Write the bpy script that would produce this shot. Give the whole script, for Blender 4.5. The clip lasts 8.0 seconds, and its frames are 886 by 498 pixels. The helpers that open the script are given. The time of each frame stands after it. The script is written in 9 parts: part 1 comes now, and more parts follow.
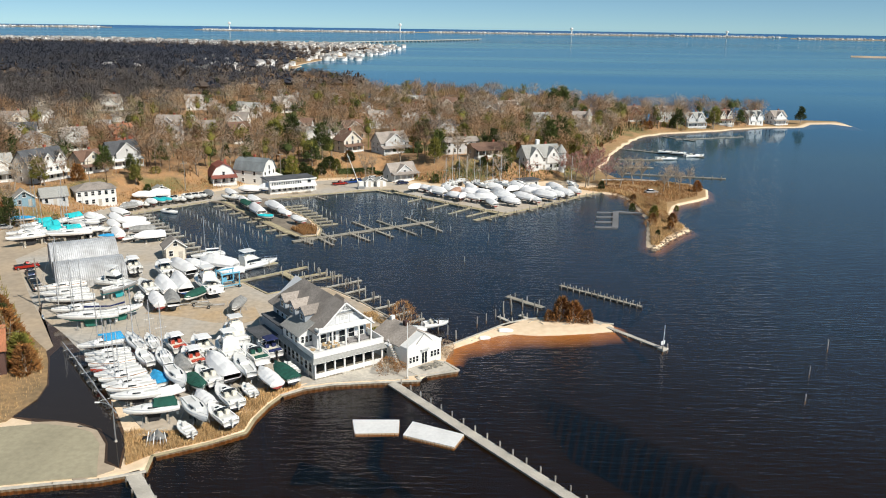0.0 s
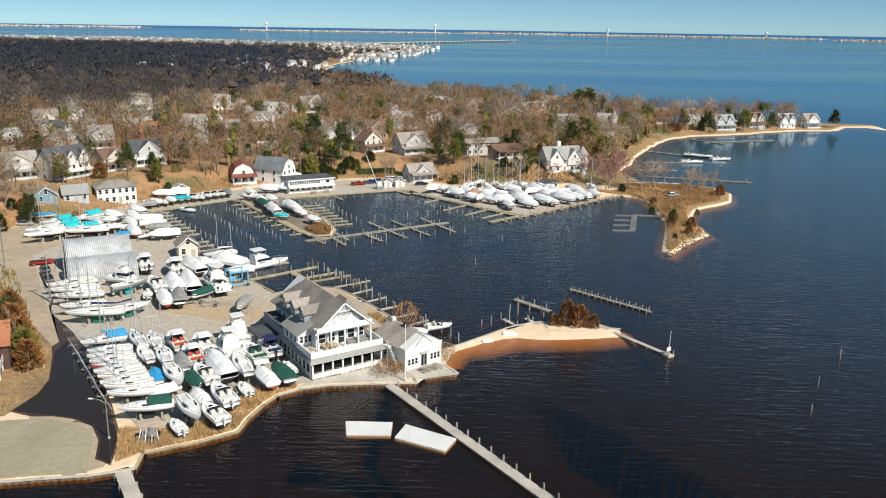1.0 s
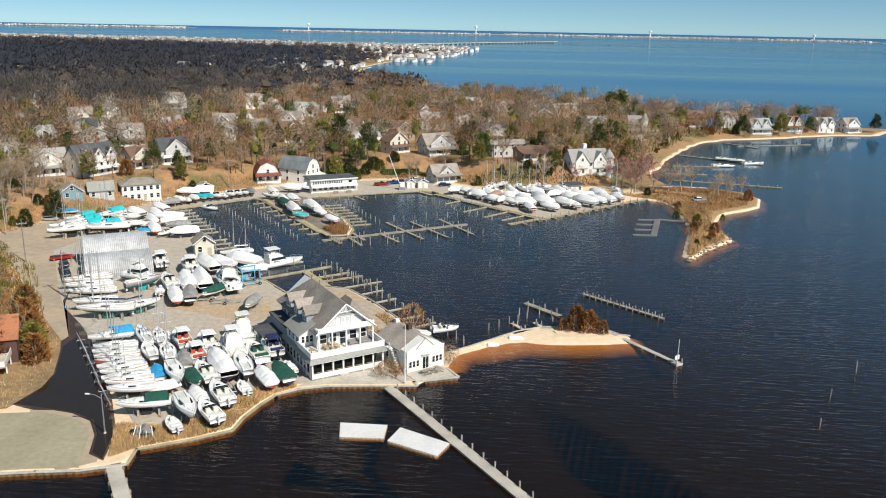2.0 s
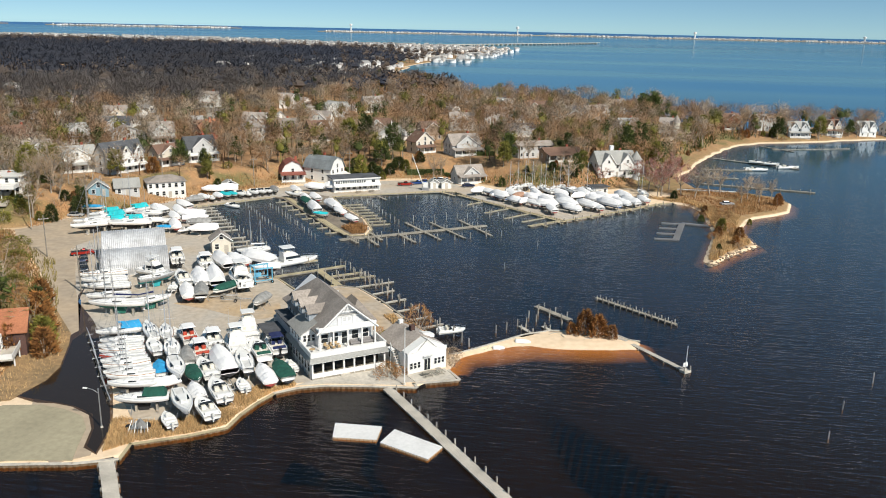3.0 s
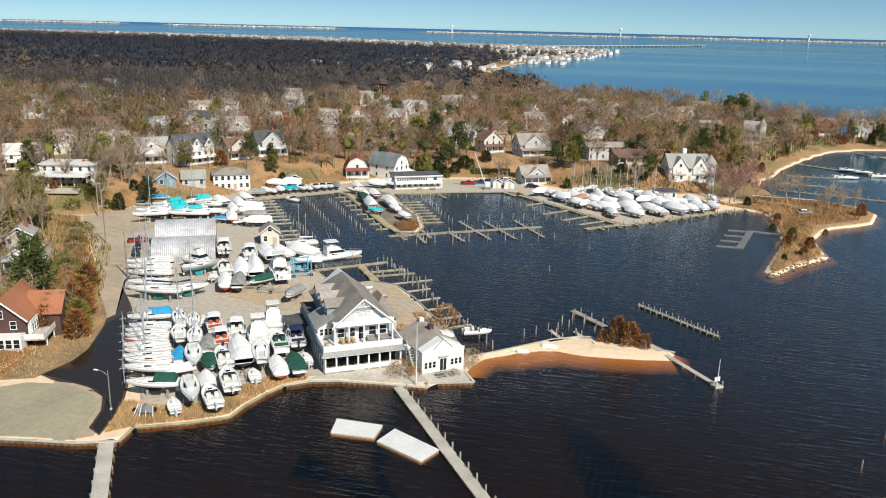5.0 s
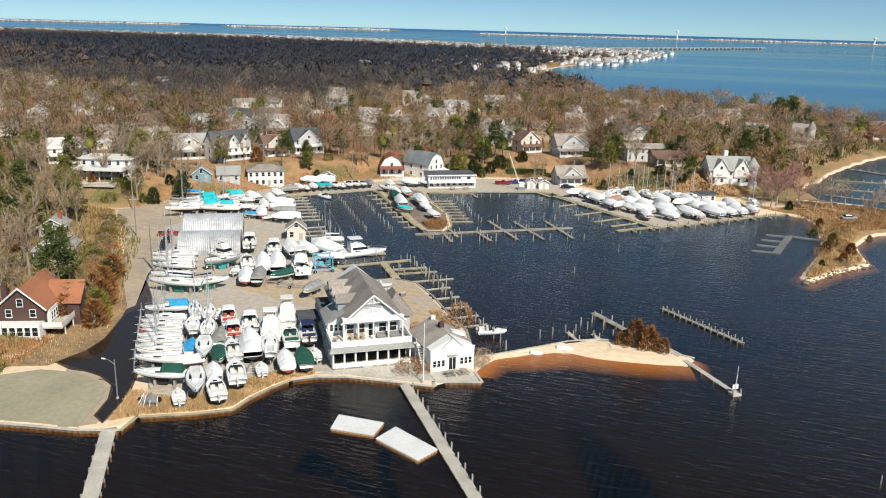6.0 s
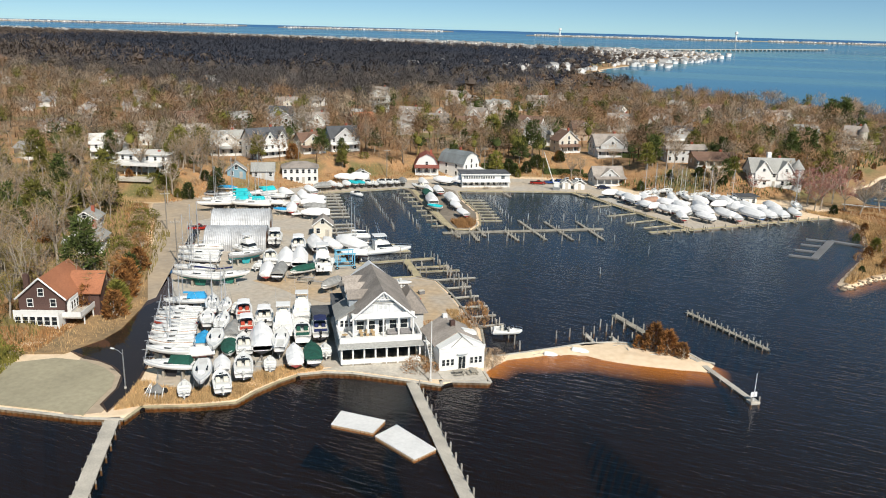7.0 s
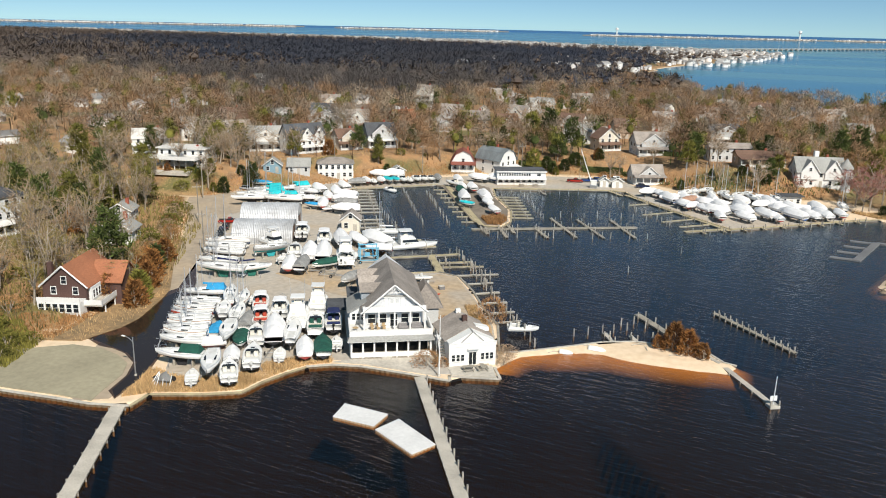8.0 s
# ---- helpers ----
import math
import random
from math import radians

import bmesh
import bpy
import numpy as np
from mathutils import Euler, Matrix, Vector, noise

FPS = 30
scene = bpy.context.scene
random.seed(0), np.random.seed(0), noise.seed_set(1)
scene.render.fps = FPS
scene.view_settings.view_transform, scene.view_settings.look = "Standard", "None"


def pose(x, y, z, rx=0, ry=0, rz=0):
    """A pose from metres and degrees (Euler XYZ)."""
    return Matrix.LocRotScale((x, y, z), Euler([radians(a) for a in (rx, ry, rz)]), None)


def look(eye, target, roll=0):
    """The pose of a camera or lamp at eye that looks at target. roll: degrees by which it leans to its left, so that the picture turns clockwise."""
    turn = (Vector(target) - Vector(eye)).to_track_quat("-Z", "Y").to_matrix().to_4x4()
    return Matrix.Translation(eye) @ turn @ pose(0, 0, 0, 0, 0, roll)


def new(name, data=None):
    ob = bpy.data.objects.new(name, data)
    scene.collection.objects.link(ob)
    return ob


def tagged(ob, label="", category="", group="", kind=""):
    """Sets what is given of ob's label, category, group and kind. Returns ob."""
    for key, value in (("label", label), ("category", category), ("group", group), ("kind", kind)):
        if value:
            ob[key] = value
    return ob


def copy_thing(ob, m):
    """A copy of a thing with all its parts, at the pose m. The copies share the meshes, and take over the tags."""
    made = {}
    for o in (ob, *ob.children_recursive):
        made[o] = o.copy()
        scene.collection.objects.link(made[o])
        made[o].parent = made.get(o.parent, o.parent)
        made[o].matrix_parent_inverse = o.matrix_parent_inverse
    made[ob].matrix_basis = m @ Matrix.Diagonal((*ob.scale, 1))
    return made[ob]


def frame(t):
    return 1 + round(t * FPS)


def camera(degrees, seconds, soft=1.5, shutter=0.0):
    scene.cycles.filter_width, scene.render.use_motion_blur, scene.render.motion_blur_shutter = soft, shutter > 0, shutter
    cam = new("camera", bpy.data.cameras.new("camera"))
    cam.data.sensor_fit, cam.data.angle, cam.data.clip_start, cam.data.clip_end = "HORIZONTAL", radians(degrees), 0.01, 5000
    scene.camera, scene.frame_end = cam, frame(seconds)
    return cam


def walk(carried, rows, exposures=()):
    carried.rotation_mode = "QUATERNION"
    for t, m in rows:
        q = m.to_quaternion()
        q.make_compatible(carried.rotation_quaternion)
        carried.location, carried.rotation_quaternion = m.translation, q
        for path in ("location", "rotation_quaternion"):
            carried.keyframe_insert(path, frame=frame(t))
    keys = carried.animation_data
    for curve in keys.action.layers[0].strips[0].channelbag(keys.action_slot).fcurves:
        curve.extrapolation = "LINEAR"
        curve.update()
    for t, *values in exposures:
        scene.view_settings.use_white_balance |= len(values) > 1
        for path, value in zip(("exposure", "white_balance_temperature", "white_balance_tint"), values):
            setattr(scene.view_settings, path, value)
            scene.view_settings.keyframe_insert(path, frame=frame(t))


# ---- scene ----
import itertools
cam = camera(57.4, 8.0, soft=1.0)
PATH = [
    (0, (3.118, 1.41, 57.953), (2.998, 20.69, 52.633), 0.8),
    (0.5, (5.828, 2.092, 57.901), (5.348, 21.362, 52.591), 0.8),
    (1, (8.66, 2.756, 57.844), (7.72, 22.016, 52.534), 0.9),
    (1.5, (11.551, 3.578, 57.828), (10.131, 22.818, 52.518), 1.0),
    (3, (20.43, 6.499, 57.586), (17.58, 25.579, 52.286), 1.2),
    (3.5, (23.378, 7.716, 57.424), (19.978, 26.696, 52.114), 1.2),
    (4, (26.32, 9.09, 57.199), (22.36, 27.96, 51.889), 1.3),
    (4.5, (29.238, 10.543, 56.893), (24.688, 29.283, 51.573), 1.3),
    (6, (37.8, 15.678, 55.302), (31.46, 33.888, 50.002), 1.5),
    (6.5, (40.572, 17.597, 54.864), (33.642, 35.587, 49.564), 1.4),
    (7, (43.231, 19.608, 54.289), (35.711, 37.368, 48.989), 1.5),
    (7.5, (45.977, 21.695, 53.557), (37.857, 39.185, 48.257), 1.4),
    (8, (48.589, 23.833, 52.886), (39.879, 41.033, 47.566), 1.3),
]
walk(cam, [(t, look(eye, target, roll)) for t, eye, target, roll in PATH], [(0, 0.13, 6400, 9)])

# ---- light ----
SUN_AZ, SUN_EL = (0.76, -0.65), radians(43)
world = bpy.data.worlds.new("sky")
scene.world = world
world.use_nodes = True
wn = world.node_tree.nodes
sky = wn.new("ShaderNodeTexSky")
sky.sky_type = "NISHITA"
sky.sun_disc = False
sky.sun_elevation = SUN_EL
sky.sun_rotation = math.atan2(SUN_AZ[0], SUN_AZ[1])
sky.air_density, sky.dust_density, sky.ozone_density = 0.42, 0.0, 0.8
wn["Background"].inputs["Strength"].default_value = 0.066
tint = wn.new("ShaderNodeMix")
tint.data_type, tint.blend_type = "RGBA", "MULTIPLY"
tint.inputs["Factor"].default_value = 1.0
tint.inputs["B"].default_value = (0.81, 1.0, 1.06, 1)
haze = wn.new("ShaderNodeMix")
haze.data_type = "RGBA"
haze.inputs["Factor"].default_value = 0.12
haze.inputs["B"].default_value = (4.4, 9.0, 11.4, 1)
world.node_tree.links.new(sky.outputs[0], tint.inputs["A"])
world.node_tree.links.new(tint.outputs["Result"], haze.inputs["A"])
world.node_tree.links.new(haze.outputs["Result"], wn["Background"].inputs["Color"])

sun_data = bpy.data.lights.new("sun", "SUN")
sun_data.energy, sun_data.angle, sun_data.color = 5.0, radians(0.55), (1.0, 0.925, 0.815)
sun = new("sun", sun_data)
sun.matrix_world = look((0, 0, 0), (-SUN_AZ[0] * math.cos(SUN_EL), -SUN_AZ[1] * math.cos(SUN_EL), -math.sin(SUN_EL)))

# ---- materials ----


def material(name, color, rough=0.7, metal=0.0, vary=0.25, grain=1.5, stain=0.12, bump=0.15, bump_scale=None,
             rand=0.0, island=0.0, second=None, spec=0.5, through_light=0.0):
    """A surface with two scales of colour variation, a bump, and a spread from object to object or piece to piece."""
    m = bpy.data.materials.new(name)
    m.use_nodes = True
    nt = m.node_tree
    n, l = nt.nodes, nt.links
    p = n["Principled BSDF"]
    p.inputs["Roughness"].default_value, p.inputs["Metallic"].default_value = rough, metal
    p.inputs["Specular IOR Level"].default_value = spec
    co = n.new("ShaderNodeTexCoord")
    fine, wide = n.new("ShaderNodeTexNoise"), n.new("ShaderNodeTexNoise")
    fine.inputs["Scale"].default_value, fine.inputs["Detail"].default_value = grain, 5
    wide.inputs["Scale"].default_value, wide.inputs["Detail"].default_value = stain, 3
    for t in (fine, wide):
        l.new(co.outputs["Object"], t.inputs["Vector"])
    a = n.new("ShaderNodeMix")
    a.data_type = "RGBA"
    other = second or tuple(c * (1 - 1.6 * vary) for c in color)
    a.inputs["A"].default_value, a.inputs["B"].default_value = (*color, 1), (*other, 1)
    ramp = n.new("ShaderNodeMapRange")
    ramp.inputs["From Min"].default_value, ramp.inputs["From Max"].default_value = 0.35, 0.68
    l.new(wide.outputs["Fac"], ramp.inputs["Value"])
    l.new(ramp.outputs["Result"], a.inputs["Factor"])
    hsv = n.new("ShaderNodeHueSaturation")
    l.new(a.outputs["Result"], hsv.inputs["Color"])
    val = n.new("ShaderNodeMapRange")
    val.inputs["From Min"].default_value, val.inputs["From Max"].default_value = 0.3, 0.7
    val.inputs["To Min"].default_value, val.inputs["To Max"].default_value = 1 - vary, 1 + vary
    l.new(fine.outputs["Fac"], val.inputs["Value"])
    out = val.outputs["Result"]
    for amount, node, socket in ((rand, "ShaderNodeObjectInfo", "Random"), (island, "ShaderNodeNewGeometry", "Random Per Island")):
        if amount:
            src, mr, mul = n.new(node), n.new("ShaderNodeMapRange"), n.new("ShaderNodeMath")
            mr.inputs["To Min"].default_value, mr.inputs["To Max"].default_value = 1 - amount, 1 + amount
            mul.operation = "MULTIPLY"
            l.new(src.outputs[socket], mr.inputs["Value"])
            l.new(mr.outputs["Result"], mul.inputs[0])
            l.new(out, mul.inputs[1])
            out = mul.outputs[0]
    l.new(out, hsv.inputs["Value"])
    l.new(hsv.outputs["Color"], p.inputs["Base Color"])
    if bump:
        b, bt = n.new("ShaderNodeBump"), n.new("ShaderNodeTexNoise")
        bt.inputs["Scale"].default_value, bt.inputs["Detail"].default_value = bump_scale or grain * 2, 4
        l.new(co.outputs["Object"], bt.inputs["Vector"])
        b.inputs["Strength"].default_value, b.inputs["Distance"].default_value = bump, 0.1
        l.new(bt.outputs["Fac"], b.inputs["Height"])
        l.new(b.outputs["Normal"], p.inputs["Normal"])
    if through_light:
        back, mixed = n.new("ShaderNodeBsdfTranslucent"), n.new("ShaderNodeMixShader")
        mixed.inputs[0].default_value = through_light
        l.new(hsv.outputs["Color"], back.inputs["Color"])
        l.new(p.outputs[0], mixed.inputs[1])
        l.new(back.outputs[0], mixed.inputs[2])
        l.new(mixed.outputs[0], n["Material Output"].inputs["Surface"])
    return m


WHITE = material("white_paint", (0.79, 0.79, 0.77), 0.5, vary=0.05, grain=2, bump=0.05)
GELCOAT = material("white_gelcoat", (0.82, 0.82, 0.80), 0.25, vary=0.05, grain=1.2, bump=0, rand=0.06)
CREAM = material("cream_gelcoat", (0.74, 0.70, 0.60), 0.3, vary=0.06, grain=1.2, bump=0, rand=0.08)
WRAP = material("white_shrink_wrap", (0.83, 0.83, 0.83), 0.45, vary=0.04, grain=1.0, bump=0.6, bump_scale=1.6, rand=0.05)
DECK_GREY = material("boat_nonskid", (0.62, 0.62, 0.60), 0.7, vary=0.08, bump=0.05)
TEAK = material("varnished_teak", (0.30, 0.15, 0.06), 0.4, vary=0.2, grain=6)
DARK_GLASS = material("dark_window_glass", (0.02, 0.025, 0.03), 0.08, vary=0.1, bump=0)
BOTTOMS = {
    "black": material("black_bottom_paint", (0.03, 0.03, 0.035), 0.8, vary=0.3, rand=0.2),
    "green": material("green_bottom_paint", (0.02, 0.16, 0.12), 0.8, vary=0.2),
    "teal": material("turquoise_bottom_paint", (0.03, 0.36, 0.40), 0.8, vary=0.2),
    "red": material("red_bottom_paint", (0.28, 0.05, 0.04), 0.8, vary=0.2),
    "blue": material("blue_bottom_paint", (0.03, 0.09, 0.25), 0.8, vary=0.2),
}
CLOTH = {
    "green": material("dark_green_canvas", (0.012, 0.085, 0.06), 0.9, vary=0.2, bump=0.4),
    "blue": material("bright_blue_canvas", (0.03, 0.32, 0.62), 0.85, vary=0.15, bump=0.4),
    "navy": material("navy_canvas", (0.015, 0.025, 0.10), 0.9, vary=0.2, bump=0.4),
    "teal": material("turquoise_canvas", (0.02, 0.50, 0.55), 0.85, vary=0.15, bump=0.4),
    "gray": material("grey_tarpaulin", (0.30, 0.30, 0.29), 0.7, vary=0.2, bump=0.5),
    "brown": material("brown_tarpaulin", (0.42, 0.25, 0.17), 0.7, vary=0.2, bump=0.5),
    "red": material("red_vinyl", (0.45, 0.06, 0.03), 0.5, vary=0.15, bump=0.2),
    "white": WRAP,
}
ALU = material("aluminium_spar", (0.72, 0.73, 0.75), 0.35, 0.6, vary=0.06, bump=0)
STEEL = material("galvanised_steel", (0.45, 0.46, 0.47), 0.45, 0.7, vary=0.15, grain=4)
CORRUGATED = material("corrugated_metal", (0.68, 0.69, 0.70), 0.45, 0.35, vary=0.12, grain=1.2, stain=0.25, second=(0.50, 0.50, 0.50))
BLACK = material("black_plastic", (0.02, 0.02, 0.022), 0.4, vary=0.2)
LIFT_BLUE = material("blue_lift_paint", (0.16, 0.44, 0.62), 0.4, vary=0.15)
WOOD_GREY = material("weathered_dock_wood", (0.36, 0.33, 0.27), 0.85, vary=0.25, grain=5, stain=0.4, rand=0.12)
WOOD_TAN = material("new_dock_lumber", (0.47, 0.40, 0.25), 0.8, vary=0.2, grain=5, stain=0.4, rand=0.1)
WOOD_PALE = material("sun_bleached_planks", (0.56, 0.52, 0.45), 0.8, vary=0.18, grain=5, stain=0.3, rand=0.1)
PILE = material("weathered_piling", (0.40, 0.365, 0.31), 0.9, vary=0.35, grain=6, rand=0.3)
BULKHEAD = material("vinyl_bulkhead", (0.24, 0.17, 0.10), 0.7, vary=0.25, grain=3, stain=0.5)
CONCRETE = material("pale_concrete", (0.56, 0.52, 0.45), 0.85, vary=0.14, grain=2, stain=0.2)
SIDING_W = material("white_clapboard", (0.77, 0.77, 0.75), 0.6, vary=0.05, grain=3)
SIDING_G = material("grey_blue_shingle_siding", (0.34, 0.38, 0.42), 0.8, vary=0.14, grain=4)
SIDING_LG = material("light_grey_siding", (0.58, 0.59, 0.59), 0.75, vary=0.1, grain=4)
SIDING_P = material("pale_grey_shingle_siding", (0.64, 0.655, 0.67), 0.75, vary=0.08, grain=4)
SIDING_C = material("cream_siding", (0.72, 0.67, 0.57), 0.7, vary=0.1, grain=4)
SIDING_B = material("blue_siding", (0.22, 0.36, 0.44), 0.7, vary=0.1, grain=4)
SIDING_T = material("tan_shingle_siding", (0.46, 0.36, 0.27), 0.8, vary=0.14, grain=4)
SIDING_R = material("brick_red_siding", (0.36, 0.10, 0.06), 0.8, vary=0.15, grain=5)
SIDING_N = material("dark_brown_brick", (0.11, 0.06, 0.05), 0.85, vary=0.25, grain=6)
ROOF_G = material("grey_asphalt_shingles", (0.345, 0.305, 0.27), 0.9, vary=0.2, grain=3, stain=0.3, bump=0.5, rand=0.12)
ROOF_D = material("dark_slate_shingles", (0.095, 0.10, 0.11), 0.85, vary=0.25, grain=3, stain=0.3, bump=0.5, rand=0.15)
ROOF_LG = material("pale_grey_shingles", (0.36, 0.36, 0.34), 0.9, vary=0.18, grain=3, bump=0.4)
ROOF_S = material("slate_grey_shingles", (0.20, 0.225, 0.235), 0.85, vary=0.2, grain=3, stain=0.3, bump=0.4)
ROOF_R = material("brick_red_shingles", (0.27, 0.085, 0.06), 0.85, vary=0.2, grain=4, bump=0.4)
ROOF_O = material("terracotta_shingles", (0.40, 0.16, 0.08), 0.85, vary=0.22, grain=4, bump=0.5)
ROOF_B = material("brown_shingles", (0.20, 0.12, 0.085), 0.9, vary=0.2, grain=3, bump=0.4)
ROOF_W = material("white_membrane_roof", (0.70, 0.69, 0.66), 0.6, vary=0.08, grain=1, bump=0.1)
SAND = material("beach_sand", (0.62, 0.46, 0.28), 0.95, vary=0.12, grain=2)
BARK = material("grey_brown_bark", (0.42, 0.36, 0.29), 0.95, vary=0.25, grain=3, rand=0.25)
TWIG = material("bare_twigs", (0.48, 0.345, 0.215), 0.95, vary=0.1, bump=0, rand=0.22, island=0.35, through_light=0.3)
TWIG_R = material("budding_red_twigs", (0.36, 0.17, 0.14), 0.95, vary=0.1, bump=0, rand=0.2, island=0.3)
TWIG_O = material("ochre_dry_leaves", (0.36, 0.19, 0.075), 0.95, vary=0.1, bump=0, rand=0.2, island=0.35)
NEEDLE = material("pine_needles", (0.085, 0.11, 0.026), 0.9, vary=0.15, bump=0, rand=0.35, island=0.4, through_light=0.3)
NEEDLE_Y = material("olive_evergreen_needles", (0.21, 0.20, 0.04), 0.9, vary=0.15, bump=0, rand=0.3, island=0.4, through_light=0.3)
CEDAR = material("rusty_cedar_needles", (0.29, 0.13, 0.035), 0.9, vary=0.15, bump=0, rand=0.25, island=0.4)
REED = material("dry_reed_grass", (0.60, 0.40, 0.19), 0.95, vary=0.15, bump=0, island=0.4)
BAMBOO = material("yellow_green_bamboo", (0.21, 0.19, 0.035), 0.9, vary=0.15, bump=0, island=0.4)
BAMBOO_D = material("olive_undergrowth", (0.24, 0.195, 0.06), 0.9, vary=0.3, grain=0.15, bump=0, island=0.45)
HEDGE = material("clipped_hedge", (0.085, 0.11, 0.028), 0.9, vary=0.15, bump=0, island=0.4)
TWIG_MID = material("bare_woods_twigs", (0.43, 0.275, 0.155), 0.95, vary=0.32, grain=0.08, stain=0.03, second=(0.30, 0.20, 0.13), bump=0, island=0.18, through_light=0.3)
TWIG_GREY = material("grey_woods_twigs", (0.46, 0.37, 0.27), 0.95, vary=0.32, grain=0.08, stain=0.03, second=(0.24, 0.20, 0.16), bump=0, island=0.18, through_light=0.3)
# bare twigs again, darkened in colour for cloud shade behind the village
TWIG_SHADED = material("dusky_woods_twigs", (0.18, 0.16, 0.15), 0.95, vary=0.3, grain=0.08, stain=0.03, second=(0.11, 0.10, 0.10), bump=0, island=0.18, through_light=0.3)
TWIG_RUSSET = material("russet_woods_twigs", (0.37, 0.20, 0.09), 0.95, vary=0.25, grain=0.11, stain=0.02, bump=0, island=0.18, through_light=0.3)
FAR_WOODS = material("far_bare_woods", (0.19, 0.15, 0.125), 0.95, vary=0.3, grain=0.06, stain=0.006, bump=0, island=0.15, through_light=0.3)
# cloud shade on the far woods, put into a dark bluish colour
FAR_SHADED = material("far_dark_pines", (0.066, 0.080, 0.118), 0.95, vary=0.16, grain=0.05, stain=0.004, second=(0.080, 0.080, 0.092), bump=0, island=0.10, through_light=0.5)
FAR_HOUSE = material("far_house_walls", (0.80, 0.79, 0.77), 0.7, vary=0.06, bump=0, island=0.2)
FAR_ROOF = material("far_house_roofs", (0.36, 0.35, 0.34), 0.8, vary=0.1, bump=0, island=0.45)
CAR_PAINTS = [material(n, c, 0.25, 0.3, vary=0.04, bump=0) for n, c in (
    ("black_car_paint", (0.012, 0.013, 0.016)), ("navy_car_paint", (0.02, 0.03, 0.08)), ("silver_car_paint", (0.5, 0.51, 0.53)),
    ("red_car_paint", (0.42, 0.03, 0.02)), ("white_car_paint", (0.78, 0.78, 0.78)), ("blue_car_paint", (0.03, 0.08, 0.28)))]
RUBBER = material("tyre_rubber", (0.02, 0.02, 0.02), 0.8)
TWIG_Y = material("olive_yellow_twigs", (0.34, 0.27, 0.10), 0.95, vary=0.15, bump=0, rand=0.25, island=0.35, through_light=0.3)

# ---- mesh tools ----


def part(name, bm, mat, parent=None, label="", smooth=False):
    """Links a bmesh as one mesh object, under parent where there is one."""
    me = bpy.data.meshes.new(name)
    bm.to_mesh(me)
    bm.free()
    me.materials.append(mat)
    if smooth:
        me.polygons.foreach_set("use_smooth", [True] * len(me.polygons))
    ob = new(name, me)
    ob.parent = parent
    if label:
        ob["label"] = label
    return ob


def again(ob, parent, m=None):
    """The same mesh once more, as a part of its own."""
    o = new(ob.name.split(".")[0], ob.data)
    o.parent = parent
    o.matrix_basis = m if m is not None else Matrix()
    return o


def thing(name, m, label, category, group="", kind=""):
    e = new(name)
    e.empty_display_size = 0.5
    e.matrix_basis = m
    return tagged(e, label, category, group, kind)


def box(bm, x0, x1, y0, y1, z0, z1, bevel=0.0):
    r = bmesh.ops.create_cube(bm, size=1.0, matrix=Matrix.Translation(((x0 + x1) / 2, (y0 + y1) / 2, (z0 + z1) / 2))
                              @ Matrix.Diagonal((x1 - x0, y1 - y0, z1 - z0, 1)))
    if bevel:
        es = list({e for v in r["verts"] for e in v.link_edges})
        bmesh.ops.bevel(bm, geom=es, offset=bevel, segments=1, affect="EDGES")
    return bm


def boxes(*specs, bevel=0.0):
    bm = bmesh.new()
    for s in specs:
        box(bm, *s, bevel=bevel)
    return bm


def prism(outline, y0, y1, axis="y"):
    """A solid from an outline in x, z drawn out along y (or an outline in x, y drawn up along z)."""
    bm = bmesh.new()
    if axis == "y":
        a = [bm.verts.new((x, y0, z)) for x, z in outline]
        b = [bm.verts.new((x, y1, z)) for x, z in outline]
    else:
        a = [bm.verts.new((x, y, y0)) for x, y in outline]
        b = [bm.verts.new((x, y, y1)) for x, y in outline]
    n = len(a)
    bm.faces.new(a)
    bm.faces.new(b[::-1])
    for i in range(n):
        bm.faces.new((a[i], b[i], b[(i + 1) % n], a[(i + 1) % n]))
    bmesh.ops.recalc_face_normals(bm, faces=bm.faces)
    return bm


def rod(bm, p, q, r0, r1=None, sides=6):
    """A tapered rod from p to q."""
    p, q = Vector(p), Vector(q)
    d = q - p
    m = Matrix.Translation((p + q) / 2) @ d.to_track_quat("Z", "Y").to_matrix().to_4x4()
    bmesh.ops.create_cone(bm, cap_ends=True, segments=sides, radius1=r0, radius2=r0 if r1 is None else r1, depth=d.length, matrix=m)
    return bm


def rods(*specs, sides=6):
    bm = bmesh.new()
    for s in specs:
        rod(bm, *s, sides=sides)
    return bm


def tri_mesh(name, verts, tris, mat, smooth=False, normals=None):
    """A mesh object from arrays of places and triangles, with rounded normals where they are given."""
    me = bpy.data.meshes.new(name)
    v, f = np.asarray(verts, dtype=np.float32), np.asarray(tris, dtype=np.int32)
    me.vertices.add(len(v))
    me.vertices.foreach_set("co", v.ravel())
    me.loops.add(f.size)
    me.loops.foreach_set("vertex_index", f.ravel())
    me.polygons.add(len(f))
    me.polygons.foreach_set("loop_start", np.arange(0, f.size, 3, dtype=np.int32))
    me.update(calc_edges=True)
    me.materials.append(mat)
    if smooth:
        me.polygons.foreach_set("use_smooth", [True] * len(f))
    if normals is not None:
        me.normals_split_custom_set_from_vertices(np.asarray(normals, dtype=np.float32))
    return new(name, me)


def inside(px, py, poly):
    """Which of the places lie inside the polygon."""
    hit = np.zeros(px.shape, bool)
    n = len(poly)
    for i in range(n):
        (x0, y0), (x1, y1) = poly[i][:2], poly[(i + 1) % n][:2]
        if y0 == y1:
            continue
        c = ((y0 > py) != (y1 > py)) & (px < (x1 - x0) * (py - y0) / (y1 - y0) + x0)
        hit ^= c
    return hit


